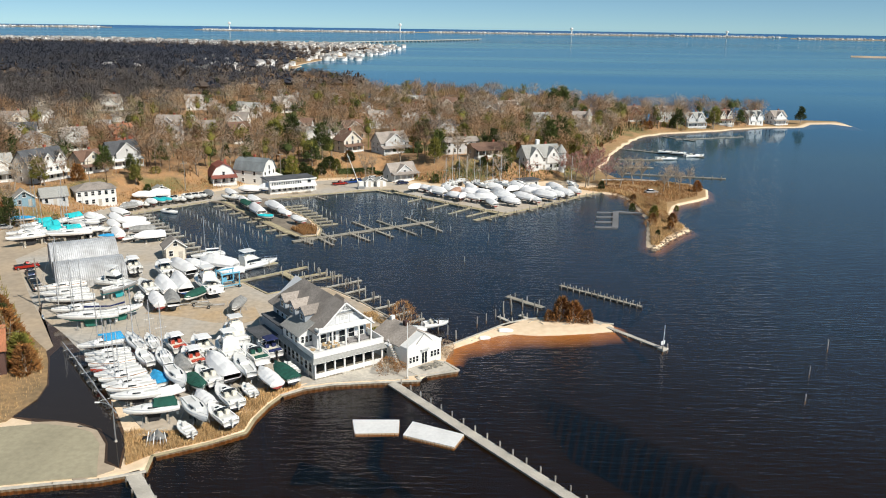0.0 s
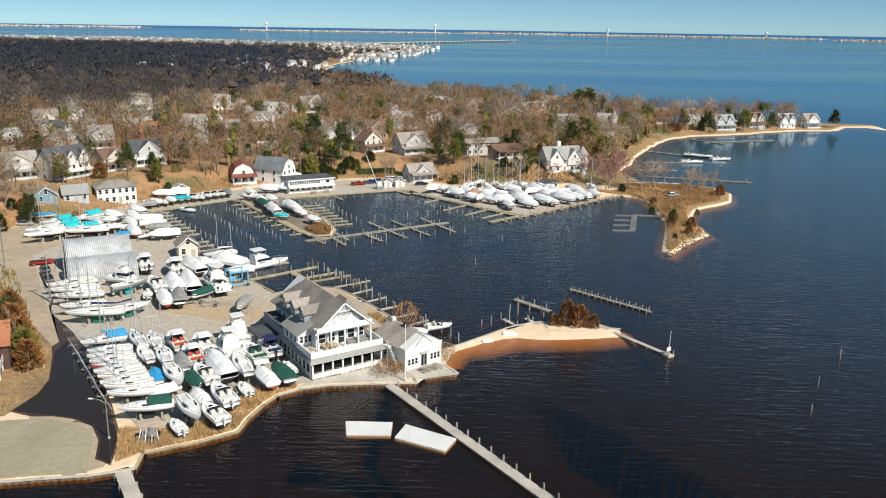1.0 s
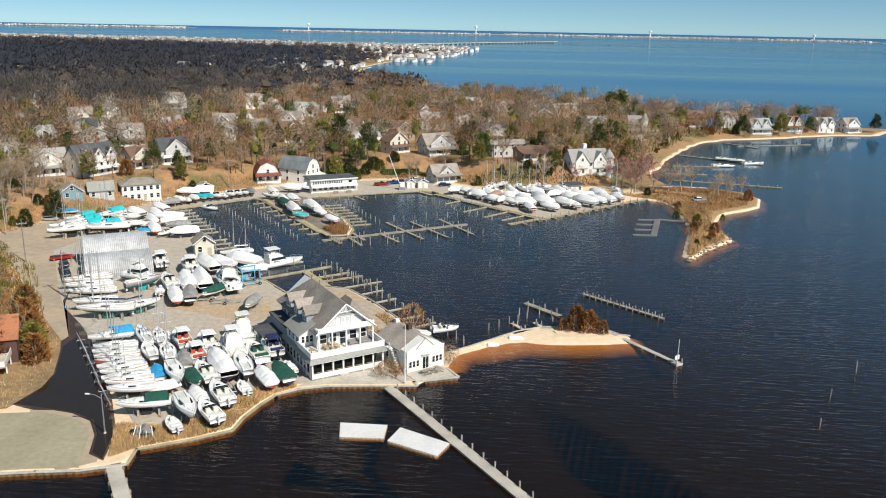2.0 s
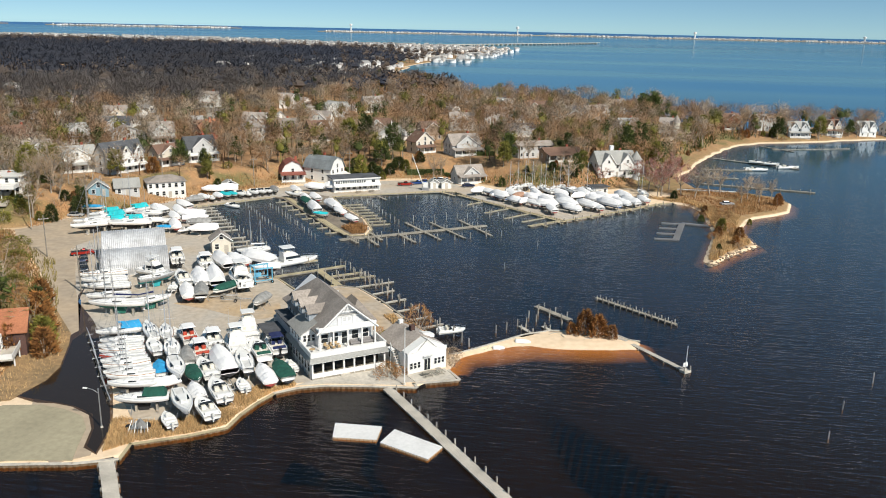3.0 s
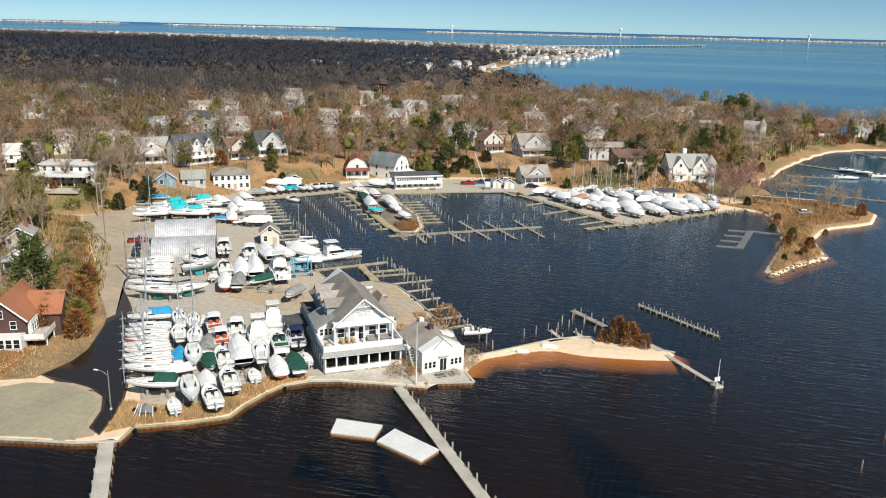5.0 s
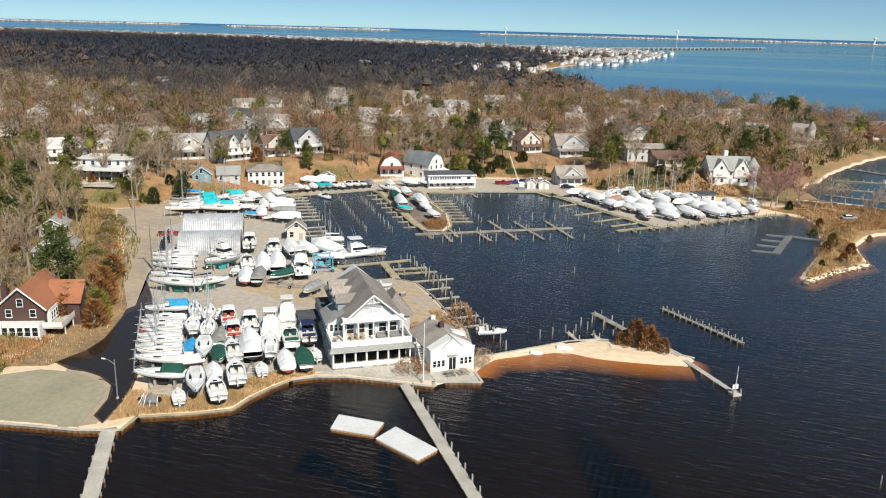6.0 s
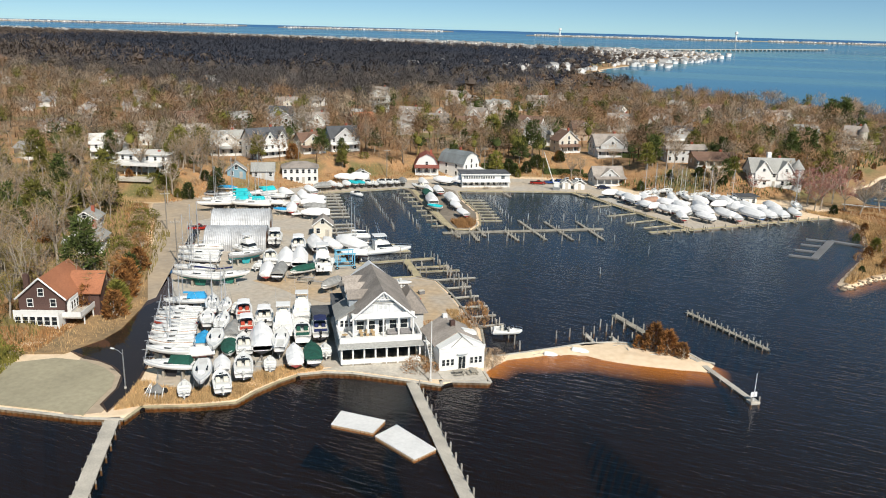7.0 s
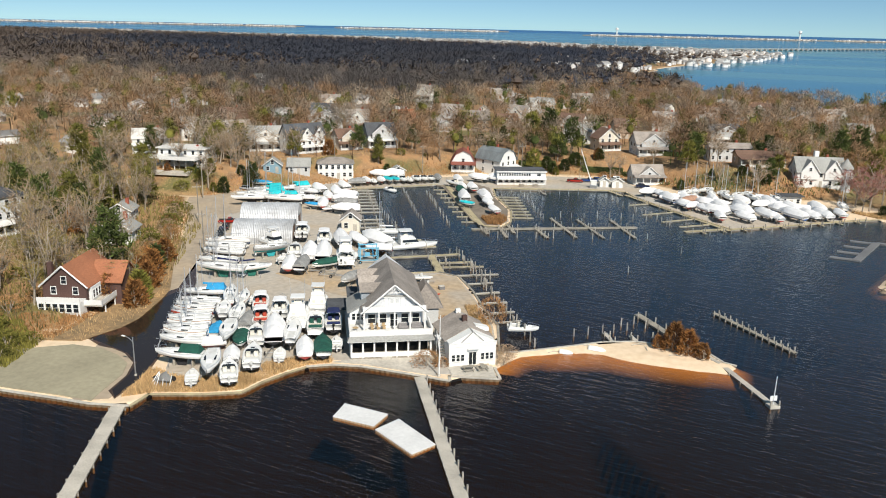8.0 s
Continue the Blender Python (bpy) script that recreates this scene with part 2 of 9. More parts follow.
def near_line(px, py, pts, closed=False):
    """Distance to a line of points, and the nearest place on it."""
    best = np.full(px.shape, 1e9)
    bx, by = np.zeros(px.shape), np.zeros(px.shape)
    which = np.zeros(px.shape, int)
    n = len(pts)
    for i in range(n if closed else n - 1):
        (x0, y0), (x1, y1) = pts[i][:2], pts[(i + 1) % n][:2]
        dx, dy = x1 - x0, y1 - y0
        s = np.clip(((px - x0) * dx + (py - y0) * dy) / max(dx * dx + dy * dy, 1e-9), 0, 1)
        qx, qy = x0 + s * dx, y0 + s * dy
        d = np.hypot(px - qx, py - qy)
        m = d < best
        best[m], bx[m], by[m], which[m] = d[m], qx[m], qy[m], i
    return best, bx, by, which


def at(x, y, heading=0.0, z=None):
    """An upright pose on the ground."""
    return pose(x, y, ground_z(x, y) if z is None else z, 0, 0, heading)


def smooth01(v):
    v = np.clip(v, 0, 1)
    return v * v * (3 - 2 * v)

# ---- the lie of the land ----
# shore points: x, y and the kind of edge that runs on from there (w: bulkhead, b: beach, r: reedy bank)
SHORE = [
    (-4900, -700, "b"), (-1500, -150, "b"), (-400, 40, "w"), (-140, 72, "w"), (-55.7, 90.3, "w"), (-46.8, 92.4, "w"), (-41.4, 93.5, "w"),
    (-36.2, 95.7, "w"), (-36.8, 99.8, "w"), (-30.2, 103.5, "w"), (-25.7, 106.8, "w"), (-25.4, 111.0, "w"), (-24.3, 115.5, "w"),
    (-23.0, 118.9, "w"), (-19.9, 121.5, "w"), (-15.7, 123.2, "w"), (-8.3, 124.4, "w"), (-1.2, 125.3, "w"), (-2.0, 126.6, "w"),
    (5.2, 129.6, "w"), (2.8, 133.0, "b"),
]
SHORE += [
    (4.5, 140.2, "b"), (10.9, 145.6, "b"), (15.4, 147.9, "b"), (21.3, 147.3, "b"), (27.0, 148.0, "b"), (31.7, 149.0, "b"), (36.7, 150.1, "b"),
    (36.4, 153.4, "w"), (34.4, 153.8, "w"), (30.3, 157.7, "w"), (25.1, 156.6, "w"), (19.7, 155.7, "w"), (14.7, 152.5, "w"),
    (10.0, 147.5, "w"), (3.8, 141.1, "w"), (1.0, 139.0, "w"), (-4.3, 150.6, "w"), (-9.3, 156.3, "w"), (-16.7, 166.3, "w"),
    (-23.3, 173.4, "w"), (-28.5, 174.2, "w"), (-36.0, 168.5, "w"), (-43.0, 176.0, "w"), (-48.0, 177.5, "w"), (-62.9, 195.4, "w"),
    (-95.7, 241.0, "w"), (-76.0, 263.2, "w"),
]
SHORE += [
    (-71.7, 262.6, "w"), (-54.6, 238.6, "w"), (-42.0, 221.7, "w"), (-37.6, 218.4, "w"), (-33.1, 219.7, "w"), (-33.3, 226.5, "w"),
    (-38.7, 239.6, "w"), (-51.2, 256.8, "w"), (-57.0, 268.0, "w"), (-46.1, 272.9, "w"), (-29.0, 284.6, "w"), (-17.1, 286.6, "w"),
    (-11.8, 279.2, "w"), (3.2, 265.4, "w"), (21.7, 250.9, "w"), (35.2, 264.6, "w"), (48.1, 278.9, "w"), (57.8, 287.5, "r"),
    (62.9, 284.6, "r"), (65.5, 276.7, "r"), (65.2, 260.7, "r"), (64.9, 246.4, "r"), (61.6, 232.8, "r"), (57.2, 214.7, "r"),
    (58.8, 211.1, "r"), (65.8, 222.6, "r"), (74.7, 233.7, "r"), (73.5, 243.0, "r"), (73.5, 252.5, "b"),
]
SHORE += [
    (77.9, 264.7, "b"), (81.2, 269.5, "b"), (89.1, 275.9, "b"), (94.5, 281.7, "b"), (98.6, 296.0, "b"), (96.0, 305.0, "b"), (85.0, 312.0, "b"),
    (70.0, 316.0, "b"), (66.0, 334.0, "b"), (68.0, 348.0, "b"), (73.3, 357.4, "b"), (77.8, 376.3, "b"), (88.8, 404.5, "b"),
    (104.2, 437.9, "b"), (121.6, 458.8, "b"), (143.0, 466.0, "b"), (172.0, 485.0, "b"), (212.0, 501.0, "b"), (244.0, 511.0, "b"),
    (253.0, 501.0, "b"), (262.0, 528.0, "b"), (240.0, 548.0, "b"), (205.0, 536.0, "b"), (165.0, 532.0, "b"), (120.0, 515.0, "b"),
]
SHORE += [
    (95.0, 545.0, "b"), (40.0, 565.0, "b"), (0.0, 605.0, "b"), (-30.0, 585.0, "b"), (-85.0, 705.0, "b"), (-150.0, 735.0, "b"),
    (-175.0, 900.0, "b"), (-215.0, 1240.0, "b"), (-190.0, 1430.0, "b"), (-155.0, 1700.0, "b"), (-115.0, 2200.0, "b"),
    (-290.0, 2480.0, "b"), (-620.0, 2520.0, "b"), (-1130.0, 2840.0, "b"), (-1840.0, 2790.0, "b"), (-3200.0, 2560.0, "b"), (-4900.0, 2000.0, "b"),
]
BLUFF = [
    (-4900, -300), (-600, 130), (-220, 165), (-150, 196), (-127, 204), (-123, 219), (-116, 230), (-107, 243), (-102, 257), (-91, 268), (-79, 281),
    (-68, 296), (-40, 306), (-22, 314), (-15, 304), (0, 297), (20, 297.5), (34, 302), (50, 312), (60, 325), (65, 350), (74, 376), (86, 408),
    (102, 441), (121, 463), (146, 472), (208, 506), (200, 528), (120, 508), (90, 538), (35, 558), (0, 595), (-35, 580), (-92, 700),
    (-160, 735), (-190, 900), (-230, 1240), (-400, 2000), (-4900, 1500),
]

WESTLAND = [(-900, 60), (-150, 78), (-92, 88), (-72, 100), (-67, 112), (-71, 126), (-76, 139), (-97, 166), (-129, 205), (-150, 200), (-230, 172), (-900, 120)]
SEA = 0.6


def land(px, py):
    """Height of the ground, and how far a place lies within the shore."""
    d, bx, by, seg = near_line(px, py, SHORE, True)
    sd = np.where(inside(px, py, SHORE), d, -d)
    soft = np.array([{"w": 0, "b": 1, "r": 2}[s[2]] for s in SHORE])[seg]
    beach = SEA + np.where(sd > 0, np.where(py > 230, 1.2, 0.62) * (1 - np.exp(-np.maximum(sd, 0) / np.where(py > 230, 1.2, 3.0))), np.maximum(sd * 0.42, -6.0))
    bank = np.clip(SEA + sd * np.where(sd > 0, 1.1, 0.5), -4.0, 1.2)
    wall = np.where(sd >= 0, 1.0, -14.0)
    z = np.where(soft == 1, beach, np.where(soft == 2, bank, wall))
    # shallows in front of the sand spit
    shoal, *_ = near_line(px, py, [(8.6, 142.6), (11.6, 144.5), (16.1, 147.0), (21.3, 147.3), (27.0, 148.0), (31.7, 149.0)])
    z = np.where((sd < 0) & (py < 152), np.maximum(z, SEA - 0.30 * shoal * (1 + 0.06 * shoal)), z)
    bd, *_ = near_line(px, py, BLUFF, True)
    bd = np.where(inside(px, py, BLUFF), bd, 0)
    top = 6.4 - 2.8 * np.exp(-((px + 70) / 22.0) ** 2 - ((py - 285) / 40.0) ** 2)
    top = np.where(px > 75, top * 0.62, top)
    z = z + top * smooth01(bd / 15.0)
    wd, *_ = near_line(px, py, WESTLAND, True)
    z = z + np.where(inside(px, py, WESTLAND), 1.4 * smooth01(wd / 9.0), 0)
    far = np.clip((np.hypot(px, py) - 3400) / 1560, 0, 1)
    z = z + np.where(sd > 0, 37.0 * far * far, 0)
    return z, sd, bx, by, soft


def ground_z(x, y):
    return float(land(np.array([float(x)]), np.array([float(y)]))[0][0])


def grid_line(lo, hi, step, far_lo, far_hi):
    core = list(np.arange(lo, hi, step))
    s, v = step, core[-1]
    while v < far_hi:
        s *= 1.16
        v += s
        core.append(min(v, far_hi))
    s, v = step, core[0]
    while v > far_lo:
        s *= 1.16
        v -= s
        core.insert(0, max(v, far_lo))
    return np.array(core)


gx = grid_line(-140, 106, 1.3, -4900, 3400)
gy = grid_line(84, 330, 1.3, -700, 3500)
GX, GY = np.meshgrid(gx, gy)
px, py = GX.ravel().copy(), GY.ravel().copy()
pz, sd, bx, by, soft = land(px, py)
snap = (np.abs(sd) < 0.75) & (soft == 0)
px[snap], py[snap] = bx[snap], by[snap]
pz[snap] = np.maximum(pz[snap], 1.0)
nx, ny = len(gx), len(gy)
i, j = np.meshgrid(np.arange(nx - 1), np.arange(ny - 1))
a = (j * nx + i).ravel()
tris = np.concatenate([np.stack([a, a + 1, a + nx + 1], 1), np.stack([a, a + nx + 1, a + nx], 1)])


def ground_material():
    """Leaf litter and thin grass on the land, sand along the water, near-black below it for light lost with depth."""
    m = bpy.data.materials.new("ground_litter_sand_mud")
    m.use_nodes = True
    n, l = m.node_tree.nodes, m.node_tree.links
    p = n["Principled BSDF"]
    p.inputs["Roughness"].default_value = 0.95
    geo, sep = n.new("ShaderNodeNewGeometry"), n.new("ShaderNodeSeparateXYZ")
    l.new(geo.outputs["Position"], sep.inputs[0])

    def noise_at(scale, detail=4):
        t = n.new("ShaderNodeTexNoise")
        t.inputs["Scale"].default_value, t.inputs["Detail"].default_value = scale, detail
        l.new(geo.outputs["Position"], t.inputs["Vector"])
        return t.outputs["Fac"]

    def rng(v, a, b):
        r = n.new("ShaderNodeMapRange")
        r.inputs["From Min"].default_value, r.inputs["From Max"].default_value = a, b
        l.new(v, r.inputs["Value"])
        return r.outputs["Result"]

    def mix(f, c, d):
        x = n.new("ShaderNodeMix")
        x.data_type = "RGBA"
        l.new(f, x.inputs["Factor"])
        for s, v in (("A", c), ("B", d)):
            if isinstance(v, tuple):
                x.inputs[s].default_value = (*v, 1)
            else:
                l.new(v, x.inputs[s])
        return x.outputs["Result"]

    litter = mix(rng(noise_at(0.35), 0.35, 0.65), (0.40, 0.225, 0.105), (0.28, 0.18, 0.095))
    grass = mix(rng(noise_at(1.3), 0.3, 0.7), (0.115, 0.115, 0.04), (0.21, 0.17, 0.07))
    land_c = mix(rng(noise_at(0.045, 3), 0.50, 0.60), litter, grass)
    sand = mix(rng(noise_at(0.8), 0.35, 0.7), (0.80, 0.63, 0.45), (0.70, 0.54, 0.36))
    dry = mix(rng(noise_at(0.5), 0.4, 0.62), (0.37, 0.24, 0.115), (0.27, 0.175, 0.085))
    # near-black bed colour, standing in for light the deep water absorbs
    deep_dark = (0.0012, 0.0013, 0.0014)
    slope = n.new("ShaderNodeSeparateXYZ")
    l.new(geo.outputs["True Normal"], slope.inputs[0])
    c = mix(rng(sep.outputs["Z"], -0.7, 0.55), deep_dark, sand)
    c = mix(rng(slope.outputs["Z"], 0.3, 0.6), deep_dark, c)
    c = mix(rng(sep.outputs["Z"], 1.0, 1.25), c, dry)
    c = mix(rng(sep.outputs["Z"], 1.4, 2.4), c, land_c)
    l.new(c, p.inputs["Base Color"])
    b = n.new("ShaderNodeBump")
    b.inputs["Strength"].default_value, b.inputs["Distance"].default_value = 0.4, 0.2
    l.new(noise_at(2.5), b.inputs["Height"])
    l.new(b.outputs["Normal"], p.inputs["Normal"])
    return m


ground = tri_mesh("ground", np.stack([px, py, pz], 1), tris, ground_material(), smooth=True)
tagged(ground, "winter ground of leaf litter, thin grass and beach sand", "ground", kind="structure")


def water_material(name, tint, rough, wave, strength, body_color=(0.022, 0.048, 0.095), share=0.07, open_bay=False):
    """Dark tea-coloured water: a tinted clear body under a glossy, rippled skin. The open bay's diffuse colour grows
    bluer and denser with distance, partly for reflected sky; the ocean beyond it is deep blue.
    """
    m = bpy.data.materials.new(name)
    m.use_nodes = True
    n, l = m.node_tree.nodes, m.node_tree.links
    n.remove(n["Principled BSDF"])
    clear, gloss, mixer, fr = n.new("ShaderNodeBsdfTransparent"), n.new("ShaderNodeBsdfGlossy"), n.new("ShaderNodeMixShader"), n.new("ShaderNodeFresnel")
    clear.inputs["Color"].default_value = (*tint, 1)
    gloss.inputs["Color"].default_value = (0.86, 0.93, 1.0, 1)
    gloss.inputs["Roughness"].default_value = rough
    fr.inputs["IOR"].default_value = 1.36
    geo, mp, t1, t2, t3, add, b = (n.new(k) for k in ("ShaderNodeNewGeometry", "ShaderNodeMapping", "ShaderNodeTexNoise", "ShaderNodeTexNoise", "ShaderNodeTexNoise",
                                                       "ShaderNodeMath", "ShaderNodeBump"))
    mp.inputs["Scale"].default_value = (0.32, 1.8, 1.0)
    mp.inputs["Rotation"].default_value = (0, 0, radians(-12))
    l.new(geo.outputs["Position"], mp.inputs["Vector"])
    t1.inputs["Scale"].default_value, t1.inputs["Detail"].default_value = wave, 4
    t2.inputs["Scale"].default_value, t2.inputs["Detail"].default_value = 0.02, 2
    l.new(mp.outputs[0], t1.inputs["Vector"])
    l.new(geo.outputs["Position"], t2.inputs["Vector"])
    # wind patches: calm and ruffled stretches
    patch = n.new("ShaderNodeMapRange")
    patch.inputs["From Min"].default_value, patch.inputs["From Max"].default_value = 0.38, 0.62
    patch.inputs["To Min"].default_value, patch.inputs["To Max"].default_value = 0.6 * strength, strength
    l.new(t2.outputs["Fac"], patch.inputs["Value"])
    b.inputs["Distance"].default_value = 0.3
    l.new(t1.outputs["Fac"], b.inputs["Height"])
    ripple = patch.outputs["Result"]
    body_diffuse, body = n.new("ShaderNodeBsdfDiffuse"), n.new("ShaderNodeMixShader")
    body_diffuse.inputs["Color"].default_value = (*body_color, 1)
    body.inputs[0].default_value = share
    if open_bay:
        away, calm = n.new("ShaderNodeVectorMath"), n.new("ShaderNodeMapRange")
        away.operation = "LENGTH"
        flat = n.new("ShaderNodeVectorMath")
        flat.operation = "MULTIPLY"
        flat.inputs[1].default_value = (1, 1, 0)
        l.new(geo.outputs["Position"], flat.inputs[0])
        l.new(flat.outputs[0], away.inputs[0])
        # ripples fade with distance from the camera's start, keeping far reflections bright
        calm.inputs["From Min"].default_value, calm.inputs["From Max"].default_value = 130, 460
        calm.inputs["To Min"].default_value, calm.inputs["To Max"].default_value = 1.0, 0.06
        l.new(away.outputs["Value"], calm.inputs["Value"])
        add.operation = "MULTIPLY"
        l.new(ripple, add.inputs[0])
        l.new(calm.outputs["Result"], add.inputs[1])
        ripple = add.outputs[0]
        # diffuse share rises with distance, putting reflected sky into the body colour
        reach, body_share = n.new("ShaderNodeMath"), n.new("ShaderNodeValToRGB")
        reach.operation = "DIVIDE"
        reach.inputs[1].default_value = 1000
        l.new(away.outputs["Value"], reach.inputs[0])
        stops = body_share.color_ramp.elements
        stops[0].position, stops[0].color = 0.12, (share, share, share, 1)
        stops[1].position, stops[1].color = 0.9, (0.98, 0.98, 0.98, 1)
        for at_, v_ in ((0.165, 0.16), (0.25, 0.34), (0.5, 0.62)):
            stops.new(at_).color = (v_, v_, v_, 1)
        l.new(reach.outputs[0], body_share.inputs[0])
        l.new(body_share.outputs["Color"], body.inputs[0])
        # colour bands of the bay, and the ocean past the barrier islands, deep blue for reflected sky
        t3.inputs["Scale"].default_value, t3.inputs["Detail"].default_value = 1.0, 3
        band = n.new("ShaderNodeMapping")
        band.inputs["Scale"].default_value = (0.0009, 0.0042, 1.0)
        l.new(geo.outputs["Position"], band.inputs["Vector"])
        l.new(band.outputs[0], t3.inputs["Vector"])
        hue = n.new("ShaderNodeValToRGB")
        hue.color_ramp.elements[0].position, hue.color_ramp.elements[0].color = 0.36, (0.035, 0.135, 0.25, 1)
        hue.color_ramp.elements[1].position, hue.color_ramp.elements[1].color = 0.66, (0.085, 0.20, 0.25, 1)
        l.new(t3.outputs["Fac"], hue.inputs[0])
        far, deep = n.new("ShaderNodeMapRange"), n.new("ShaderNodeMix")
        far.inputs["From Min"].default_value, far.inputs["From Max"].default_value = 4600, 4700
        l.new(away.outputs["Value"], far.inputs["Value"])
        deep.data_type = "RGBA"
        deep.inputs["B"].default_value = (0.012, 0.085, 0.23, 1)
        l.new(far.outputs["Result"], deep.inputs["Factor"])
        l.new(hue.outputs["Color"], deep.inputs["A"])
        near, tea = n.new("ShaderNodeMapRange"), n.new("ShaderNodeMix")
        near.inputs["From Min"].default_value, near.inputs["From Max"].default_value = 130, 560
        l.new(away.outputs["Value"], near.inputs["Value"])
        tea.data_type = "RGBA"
        tea.inputs["A"].default_value = (*body_color, 1)
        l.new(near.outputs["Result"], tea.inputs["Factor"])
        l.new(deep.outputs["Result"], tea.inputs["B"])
        l.new(tea.outputs["Result"], body_diffuse.inputs["Color"])
        # mirroring is capped, as on choppy water, so the painted body colour shows far off
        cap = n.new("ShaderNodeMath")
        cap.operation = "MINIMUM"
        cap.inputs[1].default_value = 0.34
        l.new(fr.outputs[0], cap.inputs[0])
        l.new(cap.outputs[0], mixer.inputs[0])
    else:
        l.new(fr.outputs[0], mixer.inputs[0])
    l.new(ripple, b.inputs["Strength"])
    l.new(b.outputs["Normal"], gloss.inputs["Normal"])
    l.new(b.outputs["Normal"], fr.inputs["Normal"])
    l.new(clear.outputs[0], body.inputs[1])
    l.new(body_diffuse.outputs[0], body.inputs[2])
    l.new(body.outputs[0], mixer.inputs[1])
    l.new(gloss.outputs[0], mixer.inputs[2])
    l.new(mixer.outputs[0], n["Material Output"].inputs["Surface"])
    return m


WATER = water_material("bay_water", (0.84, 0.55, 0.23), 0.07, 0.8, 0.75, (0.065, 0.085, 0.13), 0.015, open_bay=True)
PUDDLE = water_material("flood_water", (0.55, 0.44, 0.33), 0.03, 0.6, 0.04, (0.12, 0.09, 0.065), 0.2)


def sea_z(r):
    """The bay lies level; towards the horizon the sheet follows the line of sight, to end where the sea meets the sky."""
    v = np.clip((r - 3400) / 1560, 0, 1)
    return SEA + 37.0 * v * v


rings = np.concatenate([[0.0], 30 * 1.12 ** np.arange(0, 45)])
rings = np.append(rings[rings < 4800], [4860.0, 4960.0])
spokes = 96
ang = np.linspace(0, 2 * math.pi, spokes, endpoint=False)
wv = [(0.0, 0.0, SEA)]
for r in rings[1:]:
    wv += [(r * math.cos(t), r * math.sin(t), float(sea_z(r))) for t in ang]
wt = [(0, 1 + k, 1 + (k + 1) % spokes) for k in range(spokes)]
for r in range(len(rings) - 2):
    o, q = 1 + r * spokes, 1 + (r + 1) * spokes
    for k in range(spokes):
        k2 = (k + 1) % spokes
        wt += [(o + k, q + k, q + k2), (o + k, q + k2, o + k2)]
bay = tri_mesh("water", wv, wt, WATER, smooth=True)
tagged(bay, "dark tea-coloured bay water with small ripples", "water", kind="structure")


def slab(name, outline, z0, z1, mat, label, category):
    return tagged(part(name, prism(outline, z0, z1, "z"), mat), label, category, kind="structure")


YARD = material("worn_gravel_yard", (0.44, 0.41, 0.365), 0.95, vary=0.14, grain=0.9, stain=0.07, second=(0.46, 0.375, 0.275), bump=0.1)
ROAD = material("sandy_asphalt", (0.44, 0.35, 0.25), 0.95, vary=0.12, grain=0.7, stain=0.09, second=(0.36, 0.30, 0.23), bump=0.25)
LOT = material("pale_gravel_lot", (0.36, 0.325, 0.225), 0.95, vary=0.10, grain=1.4, stain=0.1, bump=0.3)
WET = material("wet_asphalt", (0.05, 0.042, 0.035), 0.5, vary=0.2, grain=0.6)
slab("boatyard_paving", [(-39, 105), (-31, 109), (-28, 119), (-20, 123.5), (-8.3, 125.0), (1.2, 128.5), (1.5, 137.5), (-4.8, 149.8), (-16.9, 165.6), (-23.5, 172.9),
     (-28.5, 173.6), (-36, 168), (-43, 175.4), (-48, 176.8), (-63.2, 194.8), (-96.1, 240.6), (-76.2, 262.4), (-71.9, 261.8), (-42.3, 221.9), (-34, 220.2),
     (-34, 227), (-51.8, 257), (-57.6, 268.6), (-46.1, 273.6), (-29, 285.3), (-17, 287.4), (-11.5, 280), (3.2, 266.2), (21.6, 252), (35, 265.4), (47.8, 279.5),
     (50, 291), (22, 293), (-2, 291), (-18, 299), (-26, 309), (-44, 302), (-66, 291), (-80, 277), (-94, 263), (-104, 251), (-109, 240), (-118, 228),
     (-126, 214), (-112, 196), (-92, 168), (-72, 145), (-58, 128)],
     0.7, 1.06, YARD, "grey gravel and dirt boatyard paving", "paving")
slab("road", [(-44, 92.8), (-40.3, 95.8), (-41.7, 101.5), (-47.4, 112.9), (-58.4, 130.4), (-68.5, 142.6), (-79.9, 155.3), (-88.4, 168.2), (-103.4, 191.9), (-101, 210), (-113, 231), (-123, 216), (-131, 203),
     (-113, 186), (-93.8, 164.8), (-80.5, 148.5), (-71.5, 135.6), (-68.2, 131.0), (-65.2, 122), (-60.5, 114), (-53, 100)],
     0.7, 1.075, ROAD, "sandy grey asphalt road beside the boatyard", "road")
slab("parking_lot", [(-41.8, 94.1), (-43.2, 97.5), (-45.0, 102.5), (-47.6, 105.8), (-51.5, 107.4), (-56.0, 108.0), (-61.1, 106.8), (-67, 101), (-70, 94), (-70, 88), (-55.7, 91.1), (-46.8, 93.2)],
     0.7, 1.14, LOT, "pale gravel parking lot by the bulkhead", "parking lot")
slab("flooded_street", [(-39.6, 96.2), (-41.4, 103.4), (-47.0, 113.0), (-58.2, 130.3), (-68.6, 142.9), (-77.5, 152.0), (-82, 162), (-80, 156), (-77.2, 152.6), (-72, 143.5), (-68.0, 137.2),
     (-68.2, 134.4), (-66.0, 130.9), (-61.6, 121.4), (-60.6, 116.0), (-61.6, 110.0), (-57.0, 108.6), (-54, 108.9), (-51, 108.4), (-47, 106.4), (-44.2, 102.5), (-42.3, 97.5)],
     0.7, 1.105, PUDDLE, "still dark flood water lying across the street", "flood water")
